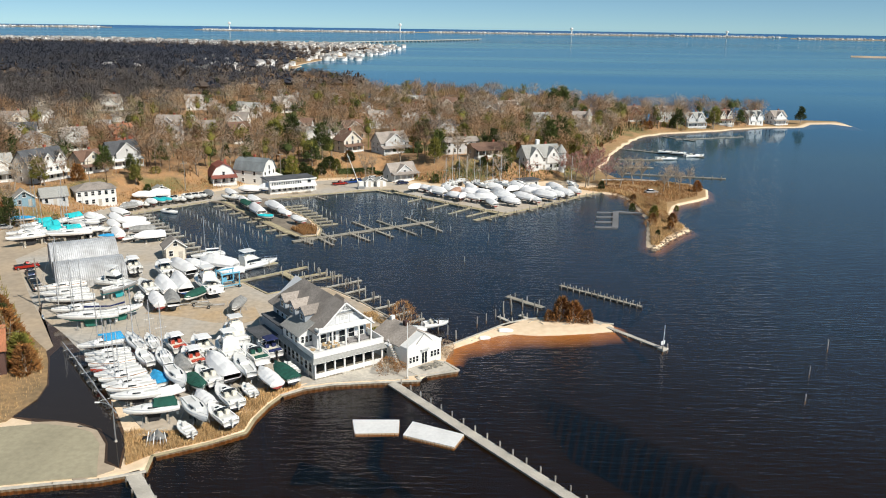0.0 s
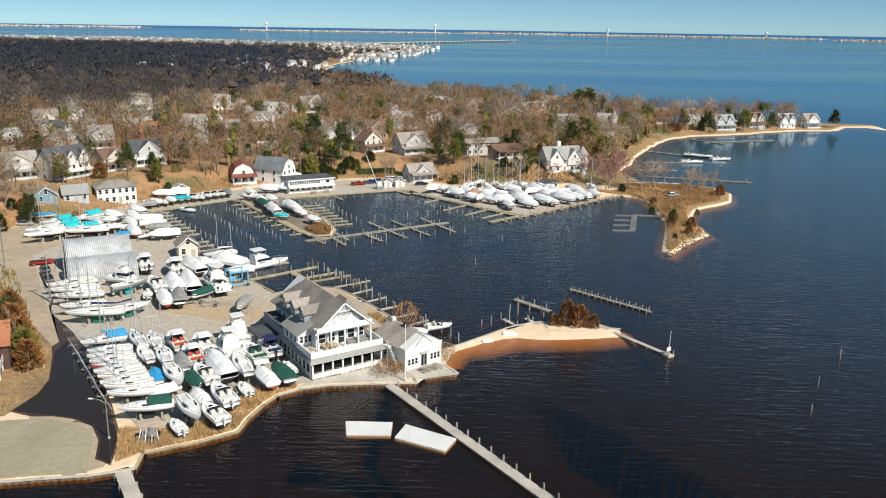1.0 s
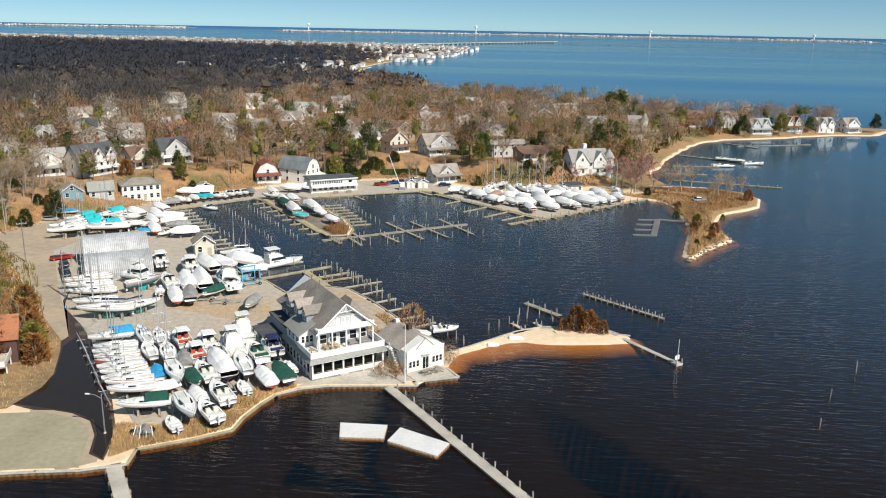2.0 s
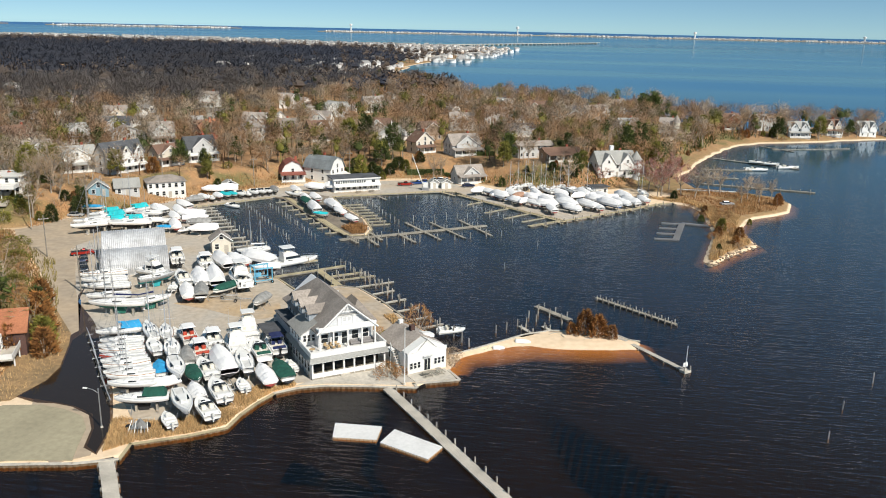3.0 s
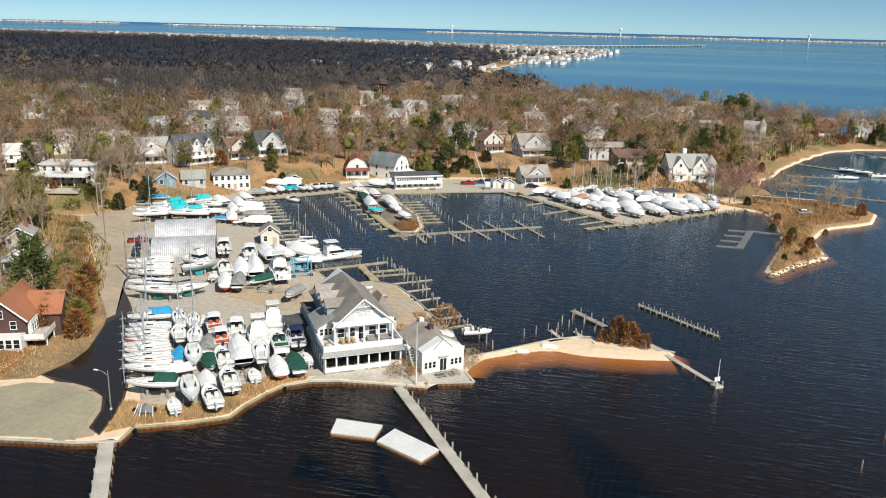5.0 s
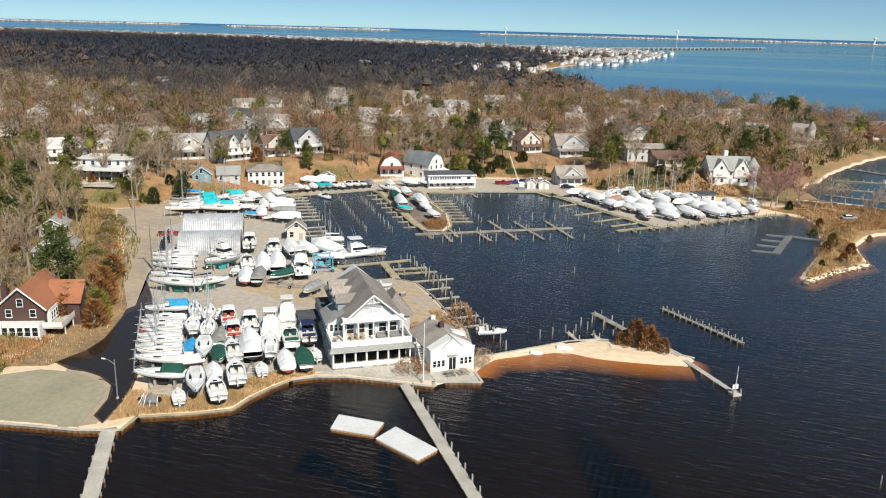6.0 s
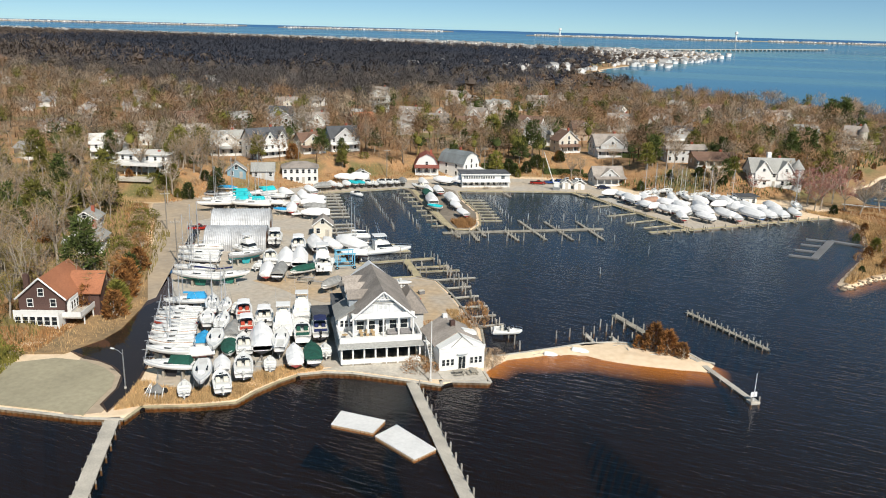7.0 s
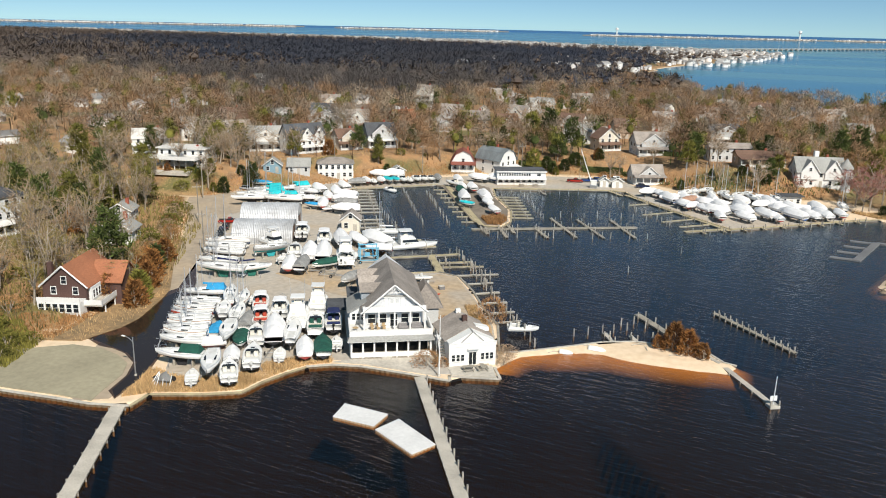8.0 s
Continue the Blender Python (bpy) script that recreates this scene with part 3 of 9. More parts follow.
slab("wet_pavement", [(-40.0, 96.6), (-41.9, 103.5), (-47.5, 112.9), (-58.7, 130.0), (-66.6, 137.2), (-66.4, 132.6), (-61.2, 121.4), (-60.2, 116.0), (-61.0, 110.2), (-51, 108.8), (-46.6, 106.8), (-44, 102.8), (-42.1, 98)],
     0.7, 1.085, WET, "wet black asphalt under the flood water", "road")
slab("terrace", [(-20.4, 122.2), (-15.7, 123.9), (-8.3, 125.1), (-3.6, 125.7), (-7.8, 131.6), (-18.6, 124.3)], 0.7, 1.12, CONCRETE, "pale concrete terrace along the bulkhead", "terrace")
slab("patio", [(-1.7, 127.2), (4.7, 129.7), (2.2, 133.6), (-3.6, 129.3)], 0.7, 1.14, CONCRETE, "pale paved patio before the small house", "patio")
VERGE = material("brown_leafy_verge", (0.33, 0.215, 0.105), 0.95, vary=0.25, grain=1.2, stain=0.2, second=(0.23, 0.16, 0.085), bump=0.4)
slab("road_verge", [(-61.4, 108.6), (-60.4, 116.0), (-61.4, 121.2), (-65.8, 130.7), (-68.6, 135.6), (-80.6, 148.6), (-94.0, 165.0), (-97.0, 164.4), (-84, 147), (-76, 134), (-73, 128), (-70, 119), (-67.5, 105.5)],
     0.7, 1.13, VERGE, "brown leaf-strewn verge along the flooded street", "verge")

DIRT = material("tan_dirt", (0.47, 0.345, 0.21), 0.95, vary=0.16, grain=0.9, stain=0.12, second=(0.42, 0.36, 0.29), bump=0.3)
slab("dirt_patch", [(-58, 155), (-50, 153.4), (-43, 150.6), (-37, 150.0), (-34, 153.6), (-37, 160.5), (-42, 163.4), (-50, 163.0), (-56, 160.4)], 0.7, 1.066, DIRT, "patch of tan dirt in the boatyard", "dirt")
slab("quay_dirt", [(-20.0, 151.0), (-13.0, 144.6), (-6.5, 139.0), (0.6, 138.0), (-4.9, 149.4), (-12.0, 159.0), (-17.0, 165.0), (-23.4, 172.4), (-28.0, 172.8), (-30.0, 166.0)], 0.7, 1.066, DIRT, "strip of tan dirt and dry grass behind the clubhouse", "dirt")
slab("brick_patio", [(-9.4, 137.0), (-6.4, 139.4), (-9.0, 142.6), (-12.0, 140.2)], 0.7, 1.10, SIDING_R, "small red brick patio behind the clubhouse", "patio")

slab("jetty_gravel", [(-75.2, 262.0), (-71.9, 260.4), (-42.6, 221.4), (-37.6, 219.2), (-34.2, 220.6), (-34.4, 226.6), (-39.4, 239.2), (-51.9, 256.4), (-58.2, 268.0), (-66.0, 272.0)], 0.7, 1.075,
     material("dark_gravel", (0.25, 0.21, 0.165), 0.95, vary=0.2, grain=1.0, stain=0.15, bump=0.3), "dark gravel top of the middle jetty", "gravel")

# ---- bulkheads, docks and pilings ----


def bulkhead(pts, top, wall_mat, cap_mat, label, ribbed=True):
    """A sheet-pile wall along a line, with a cap board on it."""
    e = thing("bulkhead", Matrix(), label, "bulkhead", kind="structure")
    prof = []
    k = 0
    for (x0, y0), (x1, y1) in zip(pts, pts[1:]):
        d = Vector((x1 - x0, y1 - y0))
        n = max(1, round(d.length / 0.45))
        nrm = Vector((d.y, -d.x)).normalized()
        for s in range(n):
            q = Vector((x0, y0)) + d * (s / n) + nrm * ((0.30 if k % 2 else 0.16) if ribbed else 0.2)
            prof.append(q)
            k += 1
    prof.append(Vector(pts[-1]))
    bm = bmesh.new()
    lo = [bm.verts.new((q.x, q.y, 0.1)) for q in prof]
    hi = [bm.verts.new((q.x, q.y, top - 0.05)) for q in prof]
    for s in range(len(prof) - 1):
        bm.faces.new((lo[s], lo[s + 1], hi[s + 1], hi[s]))
    part("wall", bm, wall_mat, e)
    for (x0, y0), (x1, y1) in zip(pts, pts[1:]):
        d = Vector((x1 - x0, y1 - y0))
        cap = part("cap", boxes((-0.1, d.length + 0.1, -0.34, 0.12, -0.1, 0.08), bevel=0.02), cap_mat, e)
        cap.matrix_basis = pose(x0, y0, top, 0, 0, math.degrees(math.atan2(d.y, d.x)))
    return e


def shore_run(i, j):
    return [s[:2] for s in SHORE[i:j + 1]]


bulkhead(shore_run(2, 7), 1.08, BULKHEAD, CONCRETE, "tan sheet-pile bulkhead with a pale cap")
bulkhead(shore_run(7, 13), 0.98, BULKHEAD, WOOD_TAN, "tan timber bulkhead below the reeds")
bulkhead(shore_run(13, 17), 1.05, BULKHEAD, CONCRETE, "pale concrete bulkhead along the terrace")
bulkhead(shore_run(17, 20), 1.08, BULKHEAD, WOOD_PALE, "weathered timber bulkhead round the patio")
bulkhead(shore_run(28, 36), 1.0, WOOD_GREY, WOOD_PALE, "weathered timber bulkhead behind the sand spit", False)
bulkhead(shore_run(36, 41), 1.05, WOOD_GREY, WOOD_GREY, "weathered timber bulkhead of the boat basin", False)
bulkhead(shore_run(41, 48), 1.05, WOOD_GREY, WOOD_TAN, "timber bulkhead of the boatyard quay", False)
bulkhead(shore_run(48, 57), 1.05, WOOD_GREY, WOOD_TAN, "timber bulkhead of the middle jetty", False)
bulkhead(shore_run(57, 65), 1.05, WOOD_GREY, WOOD_TAN, "timber bulkhead of the north quay", False)


def pile_bm(top, low=-0.1, r=0.15):
    bm = rods(((0, 0, low), (0, 0, top - 0.06), r * 1.08, r), ((0, 0, top - 0.06), (0, 0, top), r, r * 0.7), sides=7)
    return bm


PILE_FIRST = {}


def piling(x, y, top=2.2, lean=0.0, r=0.125):
    """A single round mooring pile, cut off just below the water to suit the camera's view."""
    key = (top, r)
    m = pose(x, y, 0, lean, lean * 0.6, (x * 37 + y * 91) % 360)
    if key not in PILE_FIRST:
        o = part("piling", pile_bm(top, r=r), PILE)
        tagged(o, "weathered round timber mooring piling standing in the water", "piling", "mooring pilings")
        o.matrix_basis = m
        PILE_FIRST[key] = o
        return o
    return copy_thing(PILE_FIRST[key], m)


def pile_row(p, q, n, top=2.2, wobble=0.25):
    for k in range(n):
        s = k / max(n - 1, 1)
        piling(p[0] + (q[0] - p[0]) * s + random.uniform(-wobble, wobble), p[1] + (q[1] - p[1]) * s + random.uniform(-wobble, wobble),
               random.choice((top, top, top + 0.4, top - 0.3)), random.uniform(-2.5, 2.5))


def dock(p, q, width, mat, label, z=1.0, posts=0, post_top=0.9, side="both", name="dock", planks=0.0, first=0.0):
    """A plank deck on stringers and piles from p to q."""
    d = Vector((q[0] - p[0], q[1] - p[1]))
    length = d.length
    e = thing(name, pose(p[0], p[1], z, 0, 0, math.degrees(math.atan2(d.y, d.x))), label, name)
    w = width / 2
    if planks:
        bm = bmesh.new()
        n = int(length / planks)
        for k in range(n):
            x = k * planks
            o = random.uniform(-0.04, 0.04)
            box(bm, x + 0.012, x + planks - 0.012, -w + o, w + o, -0.06 + random.uniform(-0.008, 0.008), 0)
        part("deck", bm, mat, e)
    else:
        part("deck", boxes((0, length, -w, w, -0.07, 0), bevel=0.015), mat, e)
    for sgn in (-1, 1):
        part("stringer", boxes((0, length, sgn * (w - 0.08) - 0.05, sgn * (w - 0.08) + 0.05, -0.32, -0.07)), WOOD_GREY, e)
    if posts:
        pp = None
        for k in range(posts):
            x = first + (length - first) * (k + 0.5) / posts
            for sgn in ((-1, 1) if side == "both" else (1,) if side == "left" else (-1,)):
                m = Matrix.Translation((x, sgn * (w + 0.1), 0))
                if pp is None:
                    pp = part("post", pile_bm(post_top, -1.1, 0.12), PILE, e)
                    pp.matrix_basis = m
                else:
                    again(pp, e, m)
    return e


dock((-5.8, 124.3), (26.0, 82.2), 1.7, WOOD_PALE, "long weathered plank pier running out from the clubhouse terrace", 1.0, 19, 0.85, "left", "pier", planks=0.3)
dock((-37.9, 95.6), (-10.5, 55.5), 1.95, WOOD_PALE, "weathered grey plank pier running out from the bulkhead", 1.0, 16, 0.12, "both", "pier", planks=0.3)
dock((33.4, 154.2), (43.4, 141.3), 1.0, WOOD_PALE, "pale timber walkway out to the light post", 0.9, 5, 0.05, "both", "walkway")
dock((29.6, 157.0), (34.0, 153.2), 0.8, WOOD_PALE, "pale timber walkway behind the sand", 1.05, 2, 0.05, "both", "walkway")
dock((28.9, 178.2), (44.5, 164.5), 0.9, WOOD_GREY, "detached timber breakwater with short posts", 1.0, 13, 0.7, "both", "breakwater")
dock((16.2, 169.9), (23.4, 162.8), 1.4, WOOD_GREY, "short grey timber dock behind the sand spit", 1.0, 3, 1.0, "both", "dock")
dock((13.6, 157.4), (16.6, 153.0), 0.8, WOOD_PALE, "short pale plank dock", 0.9, 2, 0.8)
dock((18.0, 158.3), (20.2, 155.4), 0.8, WOOD_PALE, "short pale plank dock", 0.9, 1, 0.8)
# breakwater planking under its walkway
e = thing("wave_screen", pose(28.9, 178.2, 0, 0, 0, math.degrees(math.atan2(-13.7, 15.6))), "dark timber wave screen under the breakwater", "wave screen")
for k in range(42):
    part("board", boxes((k * 0.5, k * 0.5 + 0.42, -0.06, 0.06, 0.1, 0.75)), PILE, e) if k == 0 else again(e.children[0], e, Matrix.Translation((k * 0.5, 0, 0)))

# slips along the boatyard
for k in range(12):
    s = (k + 0.6) / 12.6
    x, y = -95.7 + 32.8 * s, 241.0 - 45.6 * s
    if k in (8,):
        continue
    dock((x, y), (x + 5.9, y + 4.3), 0.75, WOOD_PALE, "narrow finger pier in the west slips", 1.0, 2, 1.0, "both", "finger_pier")
pile_row((-91.0, 241.0), (-56.0, 203.5), 16)
pile_row((-80.5, 249.5), (-52.8, 212.0), 15, 2.0)
pile_row((-72.6, 250.3), (-46.2, 215.0), 15, 2.0)
# basin by the clubhouse
for x, y, dx, dy in ((-24.3, 174.0, 5.6, 4.4), (-19.4, 170.0, 3.0, 2.8), (-15.7, 164.9, 3.0, 2.8), (-12.2, 160.2, 3.2, 2.6), (-8.6, 155.6, 3.0, 2.8), (-5.4, 151.8, 2.9, 2.6)):
    dock((x, y), (x + dx * 1.35, y + dy * 1.35), 0.5, WOOD_PALE, "narrow finger pier beside the club quay", 1.0, 1, 1.1, "both", "finger_pier", first=2.0)
dock((-44.5, 177.6), (-31.0, 189.9), 1.2, WOOD_TAN, "long tan plank dock in the basin", 1.0, 4, 1.2, "left")
dock((-36.2, 185.0), (-28.2, 174.6), 1.7, WOOD_TAN, "tan plank dock joining the club quay", 0.98, 3, 0.9)
dock((-32.2, 180.4), (-25.6, 185.6), 0.9, WOOD_TAN, "tan plank finger dock", 1.0, 2, 1.2)
dock((-30.4, 177.6), (-22.0, 183.6), 0.7, WOOD_TAN, "tan plank finger dock", 1.0, 2, 1.2)
dock((-50.8, 183.0), (-39.0, 193.0), 1.1, WOOD_TAN, "tan plank dock beside the moored yacht", 1.0, 3, 1.1)
dock((-55.2, 187.6), (-45.0, 196.6), 0.9, WOOD_TAN, "tan plank dock behind the moored yacht", 1.0, 3, 1.1)
pile_row((-32.4, 190.8), (5.0, 145.3), 22, 2.6)
pile_row((-27.6, 185.5), (-17.0, 176.0), 6, 2.4)
for x, y in ((9.2, 153.3), (11.1, 155.4), (13.1, 157.7), (14.8, 158.8), (15.0, 162.9), (16.6, 161.0), (16.8, 165.1), (19.2, 164.1), (21.7, 158.6), (18.4, 156.8)):
    piling(x, y, 2.2, random.uniform(-2, 2))
for x, y, t in ((14.4, 219.9, 2.6), (7.4, 197.0, 2.2), (66.0, 131.3, 2.2), (74.4, 143.0, 2.6), (61.0, 121.0, 1.8)):
    piling(x, y, t, 2.0, 0.09)
# dock on the end of the middle jetty
dock((-39.2, 213.6), (-1.5, 239.6), 1.4, WOOD_GREY, "long grey plank dock off the middle jetty", 1.0, 9, 1.0, "left")
for p, q in (((-36.8, 215.4), (-33.4, 211.4)), ((-33.4, 219.0), (-27.6, 210.4)), ((-35.4, 227.0), (-27.8, 215.8)), ((-24.9, 223.6), (-18.4, 215.6)),
             ((-25.6, 237.4), (-12.2, 220.0)), ((-18.6, 239.8), (-5.8, 223.2)), ((-10.4, 244.6), (1.2, 227.8))):
    dock(p, q, 0.85, WOOD_GREY, "grey plank finger pier on the long dock", 0.96, 4, 0.9, "both", "finger_pier")
pile_row((-30.0, 210.0), (4.0, 229.5), 9, 2.4)
pile_row((-24.0, 241.0), (-2.0, 252.0), 8, 2.4)
for k in range(8):
    s = (k + 0.5) / 8
    x, y = -70.5 + 31.5 * s, 260.5 - 40.8 * s
    dock((x, y), (x - 4.0, y - 2.9), 0.7, WOOD_TAN, "narrow tan finger pier on the middle jetty", 1.0, 1, 0.9, "both", "finger_pier", first=2.0)
for k in range(8):
    s = (k + 0.5) / 8
    x, y = -35.0 - 16.5 * s, 229.5 + 28.0 * s
    dock((x, y), (x + 6.4, y + 3.4), 0.7, WOOD_TAN, "narrow tan finger pier on the middle jetty", 1.0, 2, 0.9, "both", "finger_pier")
dock((-71.0, 262.3), (-38.6, 218.6), 1.5, WOOD_TAN, "tan plank walkway along the middle jetty", 1.16, 0)
pile_row((-27.5, 236.0), (-43.0, 262.0), 9, 2.2)
# north quay and the east yard
dock((-16.0, 282.2), (21.6, 249.4), 1.6, WOOD_TAN, "tan plank dock along the east yard", 1.0, 9, 0.9, "right")
dock((11.0, 241.4), (55.0, 285.6), 1.6, WOOD_TAN, "tan plank dock round the east yard", 1.02, 16, 1.0, "right")
for p, q in (((3.0, 264.4), (-3.8, 256.0)), ((10.0, 258.4), (3.2, 249.8)), ((15.2, 253.8), (8.6, 246.4)), ((-6.0, 273.0), (-10.6, 267.0))):
    dock(p, q, 0.7, WOOD_TAN, "narrow tan finger pier off the east yard", 1.0, 2, 0.9, "both", "finger_pier")
for k in range(9):
    s = (k + 0.6) / 9.4
    x, y = 11.6 + 43.0 * s, 241.6 + 43.2 * s
    dock((x, y), (x + 2.1, y - 2.0), 0.5, WOOD_TAN, "short tan finger pier off the east yard", 1.0, 1, 1.0, "both", "finger_pier", first=1.2)
    piling(x + 3.4 + random.uniform(-0.4, 0.4), y - 2.6, 1.9)
for k in range(14):
    s = k / 13
    piling(-18 + 24 * s + random.uniform(-0.6, 0.6), 279 - 26 * s - 5.5 + random.uniform(-1, 1), 2.0, random.uniform(-2, 2))
dock((-76.6, 261.4), (-93.8, 242.0), 1.4, WOOD_TAN, "tan plank quay edge below the hauled boats", 1.14, 6, 0.3, "left")
dock((-22.5, 285.6), (-16.8, 280.4), 1.2, WOOD_TAN, "tan plank landing stage at the quay", 1.0, 2, 0.8)
dock((-43.0, 273.8), (-38.4, 268.2), 1.0, WOOD_GREY, "short grey dock at the white building", 1.0, 2, 0.8)
dock((-54.5, 269.8), (-20.0, 287.0), 1.3, WOOD_TAN, "tan plank walkway along the north quay", 1.14, 0)
pile_row((-52.0, 264.0), (-30.0, 276.0), 9, 2.0)
# piers of the east beach
for p, q, w, n, lab in (((79.2, 363.4), (99.6, 365.6), 1.2, 7, "dark timber pier with white boats"), ((87.7, 397.6), (121.0, 374.8), 1.5, 12, "long dark timber pier off the beach"),
                        ((72.4, 328.4), (113.0, 319.6), 1.6, 12, "long grey timber pier off the point"), ((120.5, 447.0), (133.0, 431.0), 1.2, 4, "short timber pier below the beach"),
                        ((124.0, 435.6), (165.7, 451.7), 1.2, 9, "low timber pier along the beach"), ((72.8, 343.0), (90.0, 343.4), 1.3, 5, "pale timber jetty on the shore")):
    dock(p, q, w, WOOD_GREY, lab, 1.0, n, 0.8, "both", "pier")
# grey floating dock with four fingers
e = thing("floating_dock", pose(0, -0.6, SEA), "grey plastic floating dock with four finger floats", "floating dock")
sp, sq = Vector((57.0, 257.0)), Vector((52.6, 235.4))
FLOAT_GREY = material("grey_plastic_float", (0.19, 0.19, 0.195), 0.6, vary=0.15, grain=3)
ang_s = math.degrees(math.atan2(sq.y - sp.y, sq.x - sp.x))
part("spine", boxes((0, (sq - sp).length, -0.9, 0.9, 0, 0.45), bevel=0.04), FLOAT_GREY, e).matrix_basis = pose(sp.x, sp.y, 0, 0, 0, ang_s)
part("gangway", boxes((0, 9.4, -0.8, 0.8, 0.02, 0.47), bevel=0.04), FLOAT_GREY, e).matrix_basis = pose(sp.x, sp.y, 0, 0, 0, -13)
for k in range(4):
    o = sp + (sq - sp) * (0.04 + 0.31 * k)
    part("finger", boxes((0, 6.0, -0.45, 0.45, 0.01, 0.43), bevel=0.04), FLOAT_GREY, e).matrix_basis = pose(o.x, o.y, 0, 0, 0, 181)

# the two white floats near the pier
FLOAT_W = material("white_float_deck", (0.74, 0.74, 0.73), 0.6, vary=0.06, grain=2, stain=0.3)
FLOAT_S = material("tan_float_side", (0.50, 0.36, 0.22), 0.8, vary=0.25, grain=3)


def white_float(corners, label):
    e = thing("floating_platform", pose(0.1, -0.55, SEA - 0.02), label, "floating platform")
    n = len(corners)
    cx, cy = sum(c[0] for c in corners) / n, sum(c[1] for c in corners) / n
    grow = [(cx + (x - cx) * 1.015, cy + (y - cy) * 1.015) for x, y in corners]
    part("hull", prism(corners, -0.3, 0.26, "z"), FLOAT_S, e, "stained tan float side")
    part("deck", prism(grow, 0.26, 0.36, "z"), FLOAT_W, e)
    # pontoon drums along the waterline
    drum = None
    for (x0, y0), (x1, y1) in zip(corners, corners[1:] + corners[:1]):
        d = Vector((x1 - x0, y1 - y0))
        m = int(d.length / 0.6)
        for k in range(m):
            s = (k + 0.5) / m
            mt = pose(x0 + d.x * s, y0 + d.y * s, 0, 0, 0, math.degrees(math.atan2(d.y, d.x)))
            if drum is None:
                drum = part("pontoon", boxes((-0.26, 0.26, -0.1, 0.1, -0.25, 0.24), bevel=0.05), FLOAT_S, e)
                drum.matrix_basis = mt
            else:
                again(drum, e, mt)
    return e


white_float([(-10.0, 107.7), (-3.75, 108.1), (-3.9, 112.0), (-10.8, 111.8)], "white-decked floating platform moored beside the pier")
white_float([(-3.0, 107.4), (4.3, 104.2), (5.75, 107.85), (-1.8, 111.5)], "white-decked floating platform with a skewed end")

# ---- boats ----


def hull_sections(L, B, depth, fine, stern, n=11):
    """Stations from stern to bow: x, half-breadth at the sheer, height of the sheer, half-breadth and height of the chine, depth of the keel."""
    out = []
    for k in range(n + 1):
        u = k / n
        w = B / 2 * (stern + (1 - stern) * math.sin(min(1, u / 0.45) * math.pi / 2)) if u < 0.45 else B / 2 * (1 - ((u - 0.45) / 0.55) ** fine)
        w = max(w, 0.03)
        sheer = depth * (1.0 + 0.22 * u * u)
        chine_w, chine_z = w * (0.86 - 0.25 * u), depth * (0.42 + 0.18 * u * u)
        keel = depth * max(0.0, 0.95 * max(0, u - 0.72) / 0.28) ** 1.6 * 0.9
        out.append((-L / 2 + L * u + (0.06 * L * u ** 3), w, sheer, chine_w, max(chine_z, keel + 0.02), keel))
    return out


def hull_parts(e, st, z, top_mat, bottom_mat, deck_mat):
    """Topsides, painted bottom and deck over the stations, with the keel line z above the ground."""
    top, low, deck = bmesh.new(), bmesh.new(), bmesh.new()

    def loft(bm, rows, close=False):
        vs = [[bm.verts.new(p) for p in r] for r in rows]
        for a, b in zip(vs, vs[1:]):
            for s in range(len(a) - 1):
                bm.faces.new((a[s], b[s], b[s + 1], a[s + 1]))
        if close:
            bm.faces.new(vs[0][::-1])
            bm.faces.new(vs[-1])
        return vs

    for sgn in (-1, 1):
        loft(top, [[(x, sgn * cw, z + cz), (x, sgn * (w * 0.97), z + (cz + sh) / 2), (x, sgn * w, z + sh), (x, sgn * max(w - 0.07, 0.0), z + sh + 0.05)] for x, w, sh, cw, cz, kz in st])
        loft(low, [[(x, 0, z + kz), (x, sgn * cw * 0.6, z + kz + (cz - kz) * 0.45), (x, sgn * cw, z + cz)] for x, w, sh, cw, cz, kz in st])
    x, w, sh, cw, cz, kz = st[0]
    top.faces.new([top.verts.new(p) for p in ((x, -cw, z + cz), (x, cw, z + cz), (x, w, z + sh), (x, -w, z + sh))])
    low.faces.new([low.verts.new(p) for p in ((x, 0, z + kz), (x, cw, z + cz), (x, -cw, z + cz))])
    loft(deck, [[(x, -max(w - 0.05, 0.0), z + sh), (x, 0, z + sh + 0.06), (x, max(w - 0.05, 0.0), z + sh)] for x, w, sh, cw, cz, kz in st])
    for bm in (top, low, deck):
        bmesh.ops.remove_doubles(bm, verts=bm.verts, dist=0.002)
        bmesh.ops.recalc_face_normals(bm, faces=bm.faces)
    part("hull", top, top_mat, e, smooth=True)
    part("bottom", low, bottom_mat, e, "painted hull bottom")
    part("deck", deck, deck_mat, e)


